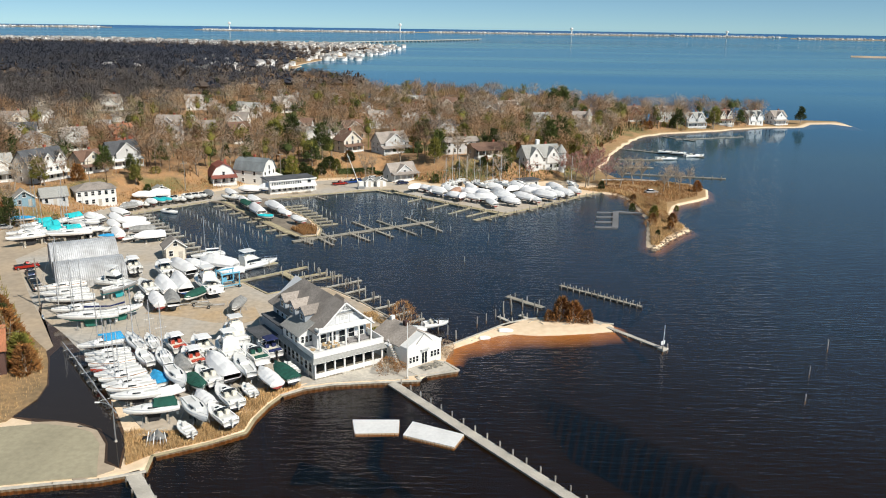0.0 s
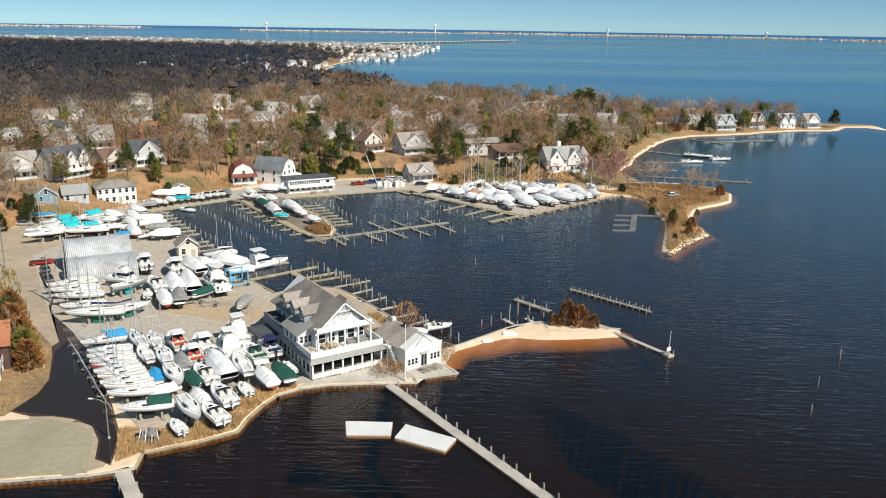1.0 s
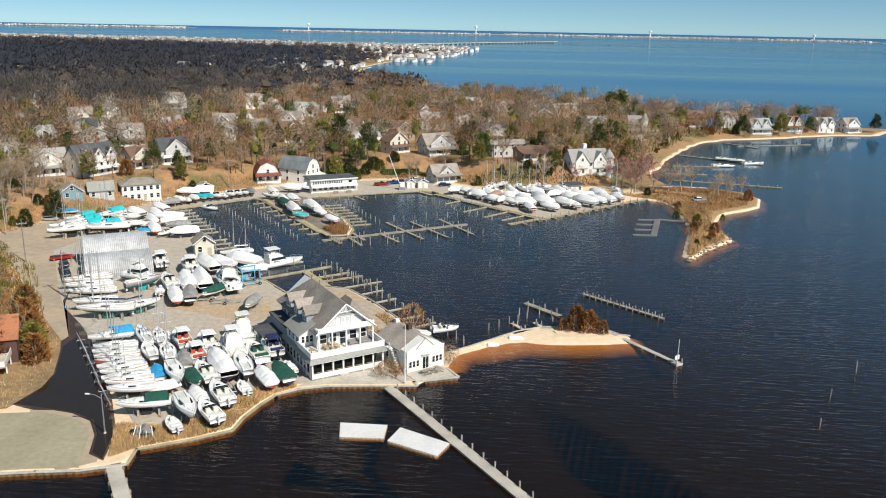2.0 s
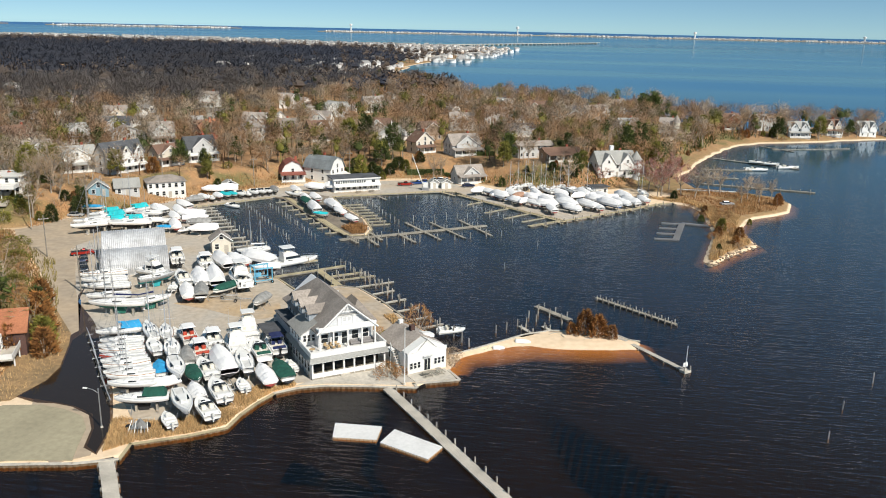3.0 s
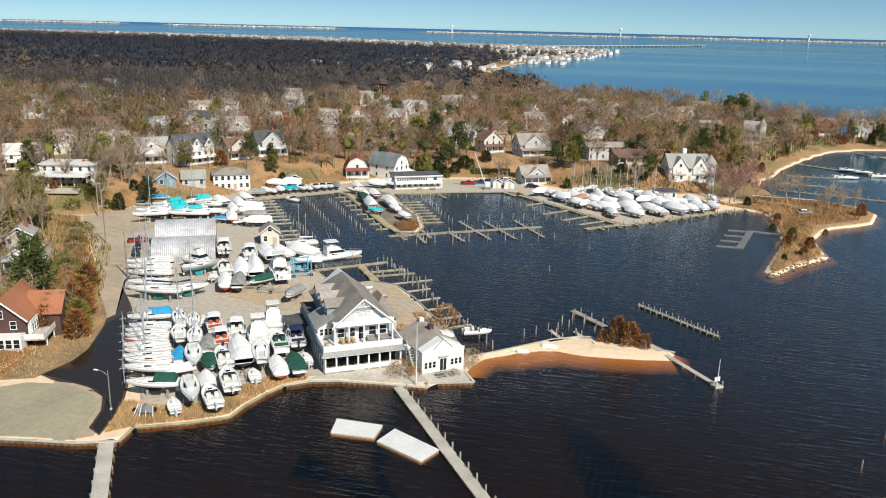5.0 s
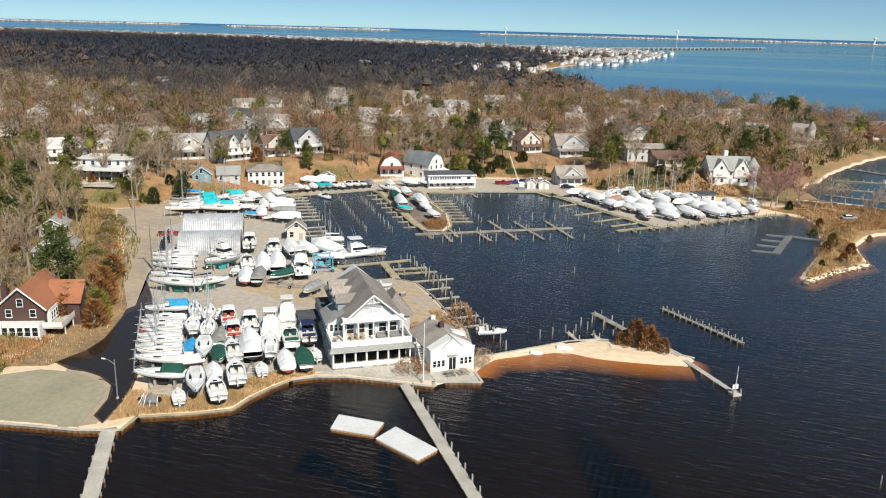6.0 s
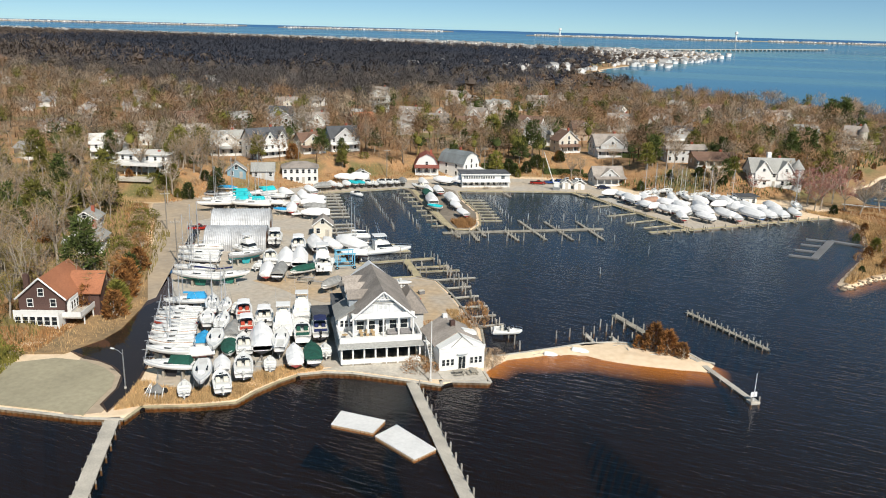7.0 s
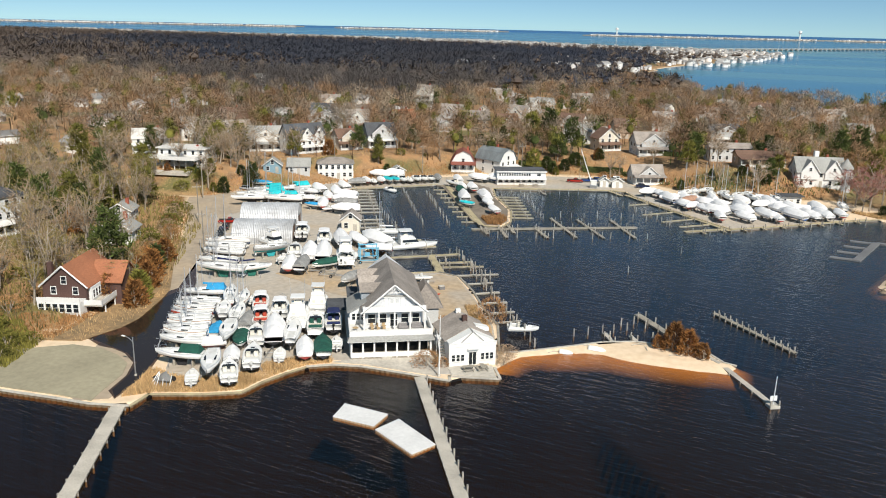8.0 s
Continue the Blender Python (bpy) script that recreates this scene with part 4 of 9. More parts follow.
def wedge(x0, x1, w0, w1, z0, z1, rake0, rake1, inset=0.12, crown=0.05):
    """A cabin-like block: raked ends, sides leaning in, a slightly crowned top."""
    bm = bmesh.new()
    lo = [bm.verts.new(p) for p in ((x0, -w0, z0), (x1, -w1, z0), (x1, w1, z0), (x0, w0, z0))]
    hi = [bm.verts.new(p) for p in ((x0 + rake0, -w0 + inset, z1), (x1 - rake1, -w1 + inset, z1), (x1 - rake1, 0, z1 + crown), (x1 - rake1, w1 - inset, z1),
                                    (x0 + rake0, w0 - inset, z1), (x0 + rake0, 0, z1 + crown))]
    bm.faces.new((lo[0], lo[1], hi[1], hi[0]))
    bm.faces.new((lo[1], lo[2], hi[3], hi[2], hi[1]))
    bm.faces.new((lo[2], lo[3], hi[4], hi[3]))
    bm.faces.new((lo[3], lo[0], hi[0], hi[5], hi[4]))
    bm.faces.new((hi[0], hi[1], hi[2], hi[5]))
    bm.faces.new((hi[5], hi[2], hi[3], hi[4]))
    bm.faces.new(lo[::-1])
    bmesh.ops.recalc_face_normals(bm, faces=bm.faces)
    return bm


def stands(e, L, B, z):
    """Jack stands under the hull and blocks under the keel."""
    first = None
    for x in (-0.28, 0.22):
        for sgn in (-1, 1):
            m = Matrix.Translation((x * L, sgn * B * 0.40, 0)) @ Matrix.Scale(sgn, 4, (0, 1, 0))
            if first is None:
                first = part("jack_stand", rods(((0, 0.30, 0), (0, -0.12, z + 0.25), 0.035), ((-0.3, 0.3, 0), (0, -0.02, z * 0.7), 0.025), ((0.3, 0.3, 0), (0, -0.02, z * 0.7), 0.025), sides=4), STEEL, e)
                first.matrix_basis = m
            else:
                again(first, e, m)
    blk = part("keel_block", boxes((-0.2, 0.2, -0.35, 0.35, 0, max(z * 0.98, 0.12))), WOOD_GREY, e)
    blk.matrix_basis = Matrix.Translation((-0.25 * L, 0, 0))
    again(blk, e, Matrix.Translation((0.15 * L, 0, 0)))


def outboard(e, x, y, z):
    bm = boxes((-0.55, -0.05, -0.17, 0.17, 0.1, 0.62), bevel=0.07)
    box(bm, -0.38, -0.16, -0.07, 0.07, -0.75, 0.12)
    box(bm, -0.5, -0.05, -0.14, 0.14, -0.42, -0.38)
    part("outboard_motor", bm, BLACK if random.random() < 0.5 else DECK_GREY, e).matrix_basis = Matrix.Translation((x, y, z))


def rail(e, st, z, u0, height=0.55):
    """A pulpit rail round the bow."""
    pts = [s for s in st if s[0] > u0]
    bm = bmesh.new()
    cols = []
    for sgn, run in ((-1, pts), (1, pts[::-1])):
        for s in run:
            y, foot = sgn * max(s[1] - 0.08, 0.02), z + s[2]
            cols.append([[bm.verts.new((s[0] + o, y, h)) for h in (foot, foot + height - 0.045, foot + height)] for o in ((-0.02, 0.02) if sgn < 0 else (0.02, -0.02))])
    for a, b in cols:
        bm.faces.new((a[0], b[0], b[1], a[1]))
        bm.faces.new((a[1], b[1], b[2], a[2]))
    for (_, a), (b, _) in zip(cols, cols[1:]):
        bm.faces.new((a[1], b[1], b[2], a[2]))
    bmesh.ops.solidify(bm, geom=bm.faces[:], thickness=0.03)
    part("pulpit_rail", bm, ALU, e)


def build_sail(e, L, opts):
    B = L * 0.31
    z = opts.get("z", 1.25)
    depth = 1.25 if L > 7 else 1.05
    st = hull_sections(L, B, depth, 2.1, 0.62)
    hull_parts(e, st, z, opts.get("top", GELCOAT), BOTTOMS[opts.get("bottom", "black")], GELCOAT)
    dz = z + depth
    part("cabin", wedge(-0.10 * L, 0.24 * L, B * 0.30, B * 0.19, dz + 0.05, dz + 0.47, 0.05, 0.55), GELCOAT, e)
    part("cabin_window", boxes((-0.07 * L, 0.10 * L, -B * 0.305, B * 0.305, dz + 0.20, dz + 0.34)), DARK_GLASS, e)
    part("hatch", boxes((0.16 * L, 0.20 * L, -0.25, 0.25, dz + 0.36, dz + 0.46), bevel=0.03), DECK_GREY, e)
    part("cockpit_sole", boxes((-0.44 * L, -0.12 * L, -B * 0.17, B * 0.17, dz + 0.075, dz + 0.10)), DECK_GREY, e)
    for sgn in (-1, 1):
        part("cockpit_coaming", boxes((-0.44 * L, -0.10 * L, sgn * B * 0.24 - 0.12, sgn * B * 0.24 + 0.12, dz + 0.04, dz + 0.26), bevel=0.04), GELCOAT, e)
        strip = bmesh.new()
        ra = [strip.verts.new((q[0], sgn * (q[1] - 0.01), z + q[2] + 0.03)) for q in st]
        rb = [strip.verts.new((q[0], sgn * max(q[1] - 0.09, 0), z + q[2] + 0.10)) for q in st]
        for k in range(len(st) - 1):
            strip.faces.new((ra[k], ra[k + 1], rb[k + 1], rb[k]))
        part("toe_rail", strip, TEAK if opts.get("teak") else ALU, e)
    keel = prism([(-0.14 * L, z + 0.15), (0.14 * L, z + 0.1), (0.08 * L, 0.12), (-0.10 * L, 0.12)], -0.07, 0.07)
    part("keel", keel, BOTTOMS[opts.get("bottom", "black")], e)
    part("rudder", prism([(-0.47 * L, z + 0.35), (-0.42 * L, z + 0.35), (-0.43 * L, z - 0.6), (-0.47 * L, z - 0.6)], -0.04, 0.04), GELCOAT, e)
    rail(e, st, z, 0.32 * L)
    if opts.get("mast", True):
        h = L * opts.get("tall", 1.15)
        mx = 0.10 * L
        part("mast", rods(((mx, 0, dz + 0.1), (mx, 0, dz + h), 0.085, 0.06)), ALU, e)
        part("spreader", rods(((mx, -B * 0.34, dz + h * 0.52), (mx, B * 0.34, dz + h * 0.52), 0.03), sides=4), ALU, e)
        part("stay", rods(((mx, 0, dz + h * 0.98), (0.53 * L, 0, dz + 0.35), 0.016), ((mx, 0, dz + h * 0.98), (-0.5 * L, 0, dz + 0.2), 0.016),
                          ((mx, 0, dz + h * 0.96), (mx, B * 0.45, dz + 0.1), 0.016), ((mx, 0, dz + h * 0.96), (mx, -B * 0.45, dz + 0.1), 0.016), sides=3), STEEL, e)
        if opts.get("cover"):
            part("sail_cover", rods(((mx - 0.1, 0, dz + 1.35), (-0.34 * L, 0, dz + 1.15), 0.22, 0.13), sides=8), CLOTH[opts["cover"]], e, "canvas sail cover")
        else:
            part("boom", rods(((mx - 0.1, 0, dz + 1.2), (-0.34 * L, 0, dz + 1.05), 0.07), sides=6), ALU, e)
    if opts.get("dodger"):
        part("cockpit_cover", wedge(-0.46 * L, 0.02 * L, B * 0.32, B * 0.3, dz + 0.2, dz + 1.2, 0.5, 0.4, 0.35, 0.2), CLOTH[opts["dodger"]], e, "canvas cockpit cover")
    if z > 0.5:
        stands(e, L, B, z)


def build_power(e, L, opts):
    B = L * 0.34
    z = opts.get("z", 0.75)
    depth = 1.15 if L < 8 else 1.45
    st = hull_sections(L, B, depth, 2.6, 0.93)
    hull_parts(e, st, z, opts.get("top", GELCOAT), BOTTOMS[opts.get("bottom", "black")], GELCOAT)
    dz = z + depth
    part("cockpit_sole", boxes((-0.46 * L, -0.06 * L, -B * 0.36, B * 0.36, dz + 0.066, dz + 0.085)), DECK_GREY if not opts.get("seat") else CREAM, e)
    for sgn in (-1, 1):
        part("gunwale", boxes((-0.48 * L, 0.0, sgn * B * 0.43 - 0.1, sgn * B * 0.43 + 0.1, dz + 0.03, dz + 0.28), bevel=0.05), GELCOAT, e)
        part("seat", boxes((-0.2 * L, -0.11 * L, sgn * B * 0.2 - 0.3, sgn * B * 0.2 + 0.3, dz + 0.09, dz + 0.75), bevel=0.06), CLOTH[opts["seat"]] if opts.get("seat") else CREAM, e)
    part("transom_bench", boxes((-0.47 * L, -0.40 * L, -B * 0.36, B * 0.36, dz + 0.09, dz + 0.45), bevel=0.05), CLOTH[opts["seat"]] if opts.get("seat") else GELCOAT, e)
    part("foredeck", wedge(-0.04 * L, 0.36 * L, B * 0.40, B * 0.16, dz + 0.05, dz + 0.42, 0.05, 0.7, 0.2, 0.06), GELCOAT, e)
    part("hatch", boxes((0.12 * L, 0.18 * L, -0.28, 0.28, dz + 0.36, dz + 0.52), bevel=0.03), DARK_GLASS, e)
    part("windshield", wedge(-0.10 * L, 0.04 * L, B * 0.38, B * 0.34, dz + 0.40, dz + 0.90, 0.05, 0.6, 0.16, 0.02), DARK_GLASS, e, "dark raked windshield")
    part("windshield_frame", rods(((0.03 * L - 0.55, -B * 0.22, dz + 0.92), (0.03 * L - 0.55, B * 0.22, dz + 0.92), 0.035), ((-0.10 * L, -B * 0.36, dz + 0.84), (0.03 * L - 0.55, -B * 0.22, dz + 0.92), 0.035),
                                  ((-0.10 * L, B * 0.36, dz + 0.84), (0.03 * L - 0.55, B * 0.22, dz + 0.92), 0.035), sides=4), ALU, e)
    rail(e, st, z, 0.12 * L, 0.5)
    if opts.get("fly"):
        part("cabin", wedge(-0.20 * L, 0.18 * L, B * 0.40, B * 0.32, dz + 0.05, dz + 1.65, 0.1, 0.9, 0.18, 0.08), GELCOAT, e)
        part("cabin_window", wedge(-0.16 * L, 0.165 * L, B * 0.385, B * 0.315, dz + 0.85, dz + 1.40, 0.1, 0.45, 0.10, 0.0), DARK_GLASS, e)
        part("flybridge", wedge(-0.20 * L, 0.06 * L, B * 0.34, B * 0.28, dz + 1.66, dz + 2.25, 0.05, 0.35, 0.06, 0.02), GELCOAT, e)
        part("bridge_seat", boxes((-0.12 * L, -0.04 * L, -0.6, 0.6, dz + 2.2, dz + 2.6), bevel=0.06), CREAM, e)
        part("hardtop", boxes((-0.21 * L, 0.05 * L, -B * 0.33, B * 0.33, dz + 3.35, dz + 3.46), bevel=0.04), GELCOAT, e)
        for sx, sy in itertools.product((-0.19, 0.03), (-1, 1)):
            part("hardtop_post", rods(((sx * L, sy * B * 0.28, dz + 1.7), (sx * L, sy * B * 0.28, dz + 3.36), 0.03), sides=4), ALU, e)
        part("outrigger", rods(((-0.02 * L, B * 0.3, dz + 1.7), (-0.16 * L, B * 0.34, dz + 7.0), 0.03, 0.012), ((-0.02 * L, -B * 0.3, dz + 1.7), (-0.16 * L, -B * 0.34, dz + 7.0), 0.03, 0.012), sides=4), ALU, e)
    elif opts.get("top_canvas"):
        part("bimini", wedge(-0.32 * L, -0.02 * L, B * 0.38, B * 0.36, dz + 1.75, dz + 1.9, 0.05, 0.05, 0.1, 0.1), CLOTH[opts["top_canvas"]], e, "canvas bimini top")
        for sx, sy in itertools.product((-0.3, -0.04), (-1, 1)):
            part("bimini_post", rods(((sx * L, sy * B * 0.38, dz + 0.2), (sx * L * 0.9, sy * B * 0.36, dz + 1.78), 0.02), sides=4), ALU, e)
    if opts.get("motors", 1):
        n = opts.get("motors", 1)
        for k in range(n):
            outboard(e, -L / 2, (k - (n - 1) / 2) * 0.6, dz - 0.15)
    else:
        part("swim_platform", boxes((-L / 2 - 0.7, -L / 2, -B * 0.42, B * 0.42, z + depth * 0.4, z + depth * 0.46), bevel=0.02), GELCOAT, e)
    if z > 0.3:
        stands(e, L, B, z)


def cover_bm(st, z, ridge, sag, seed, skirt=0.25):
    """A cover drawn tight over a ridge, hanging past the sheer, with dents between its supports."""
    rnd = random.Random(seed)
    bm = bmesh.new()
    rows = []
    n = len(st)
    for k, (x, w, sh, cw, cz, kz) in enumerate(st):
        u = k / (n - 1)
        top = z + sh + ridge * (0.55 + 0.45 * math.sin(math.pi * min(1, max(0, 0.12 + 0.8 * u)))) * (1 - 0.75 * max(0, u - 0.75) / 0.25)
        top += rnd.uniform(-sag, sag)
        lo = z + sh - skirt * (sh - cz)
        row = []
        for s, f in ((-1.0, 0), (-1.03, 0.30), (-0.62, 0.70), (-0.25, 0.94), (0, 1), (0.25, 0.94), (0.62, 0.70), (1.03, 0.30), (1.0, 0)):
            zz = lo + (top - lo) * (f if f else 0) + (rnd.uniform(-sag, sag) if 0 < f < 1 else 0)
            row.append(bm.verts.new((x, s * (w + 0.04), zz)))
        rows.append(row)
    for a, b in zip(rows, rows[1:]):
        for s in range(len(a) - 1):
            bm.faces.new((a[s], b[s], b[s + 1], a[s + 1]))
    bm.faces.new(rows[0][::-1])
    bm.faces.new(rows[-1])
    bmesh.ops.recalc_face_normals(bm, faces=bm.faces)
    return bm


def build_wrap(e, L, opts):
    B = L * 0.34
    z = opts.get("z", 0.8)
    depth = 1.3 if L > 7 else 1.1
    st = hull_sections(L, B, depth, 2.4, 0.88)
    hull_parts(e, st, z, opts.get("top", GELCOAT), BOTTOMS[opts.get("bottom", "black")], GELCOAT)
    bm = cover_bm(st, z, opts.get("ridge", 1.25), 0.07, opts.get("seed", 1), opts.get("skirt", 0.55))
    part("cover", bm, CLOTH[opts.get("cloth", "white")], e, "taut winter cover", smooth=False)
    if z > 0.3:
        stands(e, L, B, z)


def build_dinghy(e, L, opts):
    B = L * 0.38
    st = hull_sections(L, B, 0.75, 2.4, 0.85, 9)
    z = opts.get("z", 0.45)
    hull_parts(e, st, z, GELCOAT, BOTTOMS["black"], GELCOAT)
    dz = z + 0.75
    part("cockpit_sole", boxes((-0.40 * L, 0.16 * L, -B * 0.32, B * 0.32, dz + 0.066, dz + 0.085)), DECK_GREY, e)
    for x in (-0.3, -0.05):
        part("thwart", boxes((x * L - 0.15, x * L + 0.15, -B * 0.34, B * 0.34, dz + 0.09, dz + 0.28), bevel=0.03), GELCOAT, e)
    part("console", boxes((0.05 * L, 0.14 * L, -0.3, 0.3, dz + 0.09, dz + 0.8), bevel=0.06), DECK_GREY, e)
    outboard(e, -L / 2, 0, dz - 0.1)
    for sgn in (-1, 1):
        part("trailer_wheel", rods(((-0.1 * L, sgn * B * 0.42, 0.28), (-0.1 * L, sgn * B * 0.52, 0.28), 0.28), sides=10), RUBBER, e)
    part("trailer_frame", rods(((-0.45 * L, 0.3, 0.4), (0.65 * L, 0, 0.4), 0.05), ((-0.45 * L, -0.3, 0.4), (0.65 * L, 0, 0.4), 0.05), ((-0.1 * L, -B * 0.5, 0.3), (-0.1 * L, B * 0.5, 0.3), 0.05),
                               ((0.62 * L, 0, 0), (0.62 * L, 0, 0.45), 0.04), sides=4), STEEL, e)


BOATS = {
    "sail": (build_sail, 8.0, {}, "white fibreglass sailboat with bare mast, hauled out on jack stands", "sailboat"),
    "sail_b": (build_sail, 8.0, {"tall": 0.95, "bottom": "blue", "teak": 1}, "small white sailboat with a bare mast on jack stands", "sailboat"),
    "sail_c": (build_sail, 7.0, {"bottom": "red", "tall": 1.2}, "white sailboat with a red bottom on jack stands", "sailboat"),
    "sail_green": (build_sail, 9.0, {"bottom": "green", "cover": "navy"}, "white sailboat with a green bottom, hauled out on stands", "sailboat"),
    "sail_gdodger": (build_sail, 9.0, {"bottom": "black", "dodger": "green", "mast": False}, "white sailboat with a dark green cockpit cover", "sailboat"),
    "sail_d": (build_sail, 8.0, {"mast": False}, "white sailboat hull with its mast taken down, on stands", "sailboat"),
    "sail_gray": (build_sail, 8.0, {"mast": False, "top": CLOTH["gray"], "bottom": "teal"}, "grey-hulled sailboat with a turquoise bottom on stands", "sailboat"),
    "sail_red": (build_sail, 7.0, {"mast": False, "top": CLOTH["red"]}, "red-hulled sailboat without mast on stands", "sailboat"),
    "sail_blue": (build_sail, 9.0, {"dodger": "blue", "cover": "blue"}, "white sailboat with bright blue canvas on stands", "sailboat"),
    "sail_turq": (build_sail, 10.0, {"cover": "teal", "dodger": "teal", "bottom": "black"}, "white sailboat with turquoise canvas covers", "sailboat"),
    "power": (build_power, 7.5, {"motors": 1}, "white open motorboat hauled out on stands", "motorboat"),
    "power_b": (build_power, 8.5, {"motors": 2, "top_canvas": "white"}, "white motorboat with a white bimini on stands", "motorboat"),
    "power_c": (build_power, 8.0, {"motors": 0, "seat": "green"}, "white cabin motorboat with green seats on stands", "motorboat"),
    "power_red": (build_power, 8.0, {"motors": 1, "seat": "red", "top_canvas": "white"}, "white motorboat with red seats on stands", "motorboat"),
    "power_fly": (build_power, 10.0, {"fly": 1, "motors": 0}, "white flybridge fishing boat hauled out on stands", "motorboat"),
    "power_teal": (build_power, 9.5, {"fly": 1, "motors": 0, "bottom": "teal"}, "white flybridge boat with a turquoise bottom", "motorboat"),
    "wrap": (build_wrap, 8.5, {"seed": 3, "skirt": 0.85}, "motorboat under white shrink wrap on stands", "covered boat"),
    "wrap_b": (build_wrap, 8.5, {"seed": 8, "ridge": 1.7, "skirt": 0.8, "bottom": "blue"}, "tall boat under white shrink wrap on stands", "covered boat"),
    "wrap_c": (build_wrap, 7.0, {"seed": 11, "ridge": 0.9, "skirt": 0.6, "bottom": "red"}, "low boat under white shrink wrap on stands", "covered boat"),
    "tarp_green": (build_wrap, 7.5, {"cloth": "green", "ridge": 0.8, "skirt": 0.35, "seed": 5}, "boat under a dark green canvas cover", "covered boat"),
    "tarp_blue": (build_wrap, 6.5, {"cloth": "blue", "ridge": 0.55, "skirt": 0.1, "seed": 6}, "boat under a bright blue cover", "covered boat"),
    "tarp_navy": (build_power, 8.0, {"motors": 1, "top_canvas": "navy", "seat": "navy"}, "white motorboat with a navy cockpit cover", "motorboat"),
    "tarp_teal": (build_wrap, 6.5, {"cloth": "teal", "ridge": 0.6, "skirt": 0.15, "seed": 7}, "boat under a turquoise canvas cover", "covered boat"),
    "tarp_gray": (build_wrap, 7.5, {"cloth": "gray", "ridge": 1.1, "skirt": 0.5, "seed": 9}, "boat under a grey tarpaulin on stands", "covered boat"),
    "tarp_brown": (build_wrap, 8.0, {"cloth": "brown", "ridge": 1.0, "skirt": 0.5, "seed": 10}, "boat under a brown tarpaulin on stands", "covered boat"),
    "dinghy": (build_dinghy, 5.0, {}, "small white open boat on a trailer", "small boat"),
    "yacht": (build_power, 12.0, {"fly": 1, "motors": 0, "z": -0.55}, "large white motor yacht afloat at its dock", "motor yacht"),
    "afloat": (build_power, 7.5, {"motors": 1, "z": -0.45}, "white motorboat afloat at its mooring", "motorboat"),
    "lift": (build_power, 7.5, {"motors": 1, "z": 0.28}, "white motorboat held above the water on a boat lift", "motorboat"),
    "sail_afloat": (build_sail, 9.0, {"z": -0.5, "cover": "white"}, "white sailboat afloat at its dock", "sailboat"),
}
BOAT_FIRST = {}


def boat(kind, x, y, heading, length, group="", z=None):
    fn, nominal, opts, label, cat = BOATS[kind]
    s = length / nominal
    m = at(x, y, heading, 1.06 if z is None else z) @ Matrix.Diagonal((s, 0.62 + 0.52 * s, 0.6 + 0.42 * s, 1))
    if kind not in BOAT_FIRST:
        e = thing(cat.replace(" ", "_"), m, label, cat, group)
        fn(e, nominal, opts)
        BOAT_FIRST[kind] = e
        return e
    first = BOAT_FIRST[kind]
    c = copy_thing(first, m @ Matrix.Diagonal((*(1 / v for v in first.scale), 1)))
    return tagged(c, group=group)


def fleet(rows, group, shrink=1.0, lo=4.5, hi=12.0, swap=(), skew=2.0):
    """Boats at their places; swap names kinds that stand in turn for one kind, so that neighbours differ."""
    turn = {}
    for kind, x, y, heading, length in rows:
        for base, others in swap:
            if kind == base:
                turn[base] = turn.get(base, -1) + 1
                kind = others[turn[base] % len(others)]
        boat(kind, x, y, heading + random.uniform(-skew, skew), min(max(length * shrink, lo), hi), group)


SWAP = (("wrap", ("wrap", "wrap_b", "wrap_c")), ("power", ("power", "power_b", "power_c")), ("sail", ("sail", "sail_b", "sail_c")))
ROW_WEST = [
    ("sail_gdodger", -39.8, 109.4, -158, 7.4),
    ("sail_d", -43.8, 113.9, -158, 6.9),
    ("sail_b", -45.5, 116.5, -154, 6.9),
    ("sail_d", -47.0, 118.2, -144, 6.9),
    ("sail_b", -48.4, 120.4, -145, 6.9),
    ("sail", -49.7, 121.9, -148, 6.9),
    ("sail_red", -50.9, 123.5, -159, 6.9),
    ("sail_b", -52.2, 125.6, -152, 6.9),
    ("sail_d", -53.5, 127.4, -155, 6.9),
    ("sail_c", -54.6, 129.8, -156, 6.9),
    ("sail_blue", -57.5, 134.2, -145, 7.7),
]
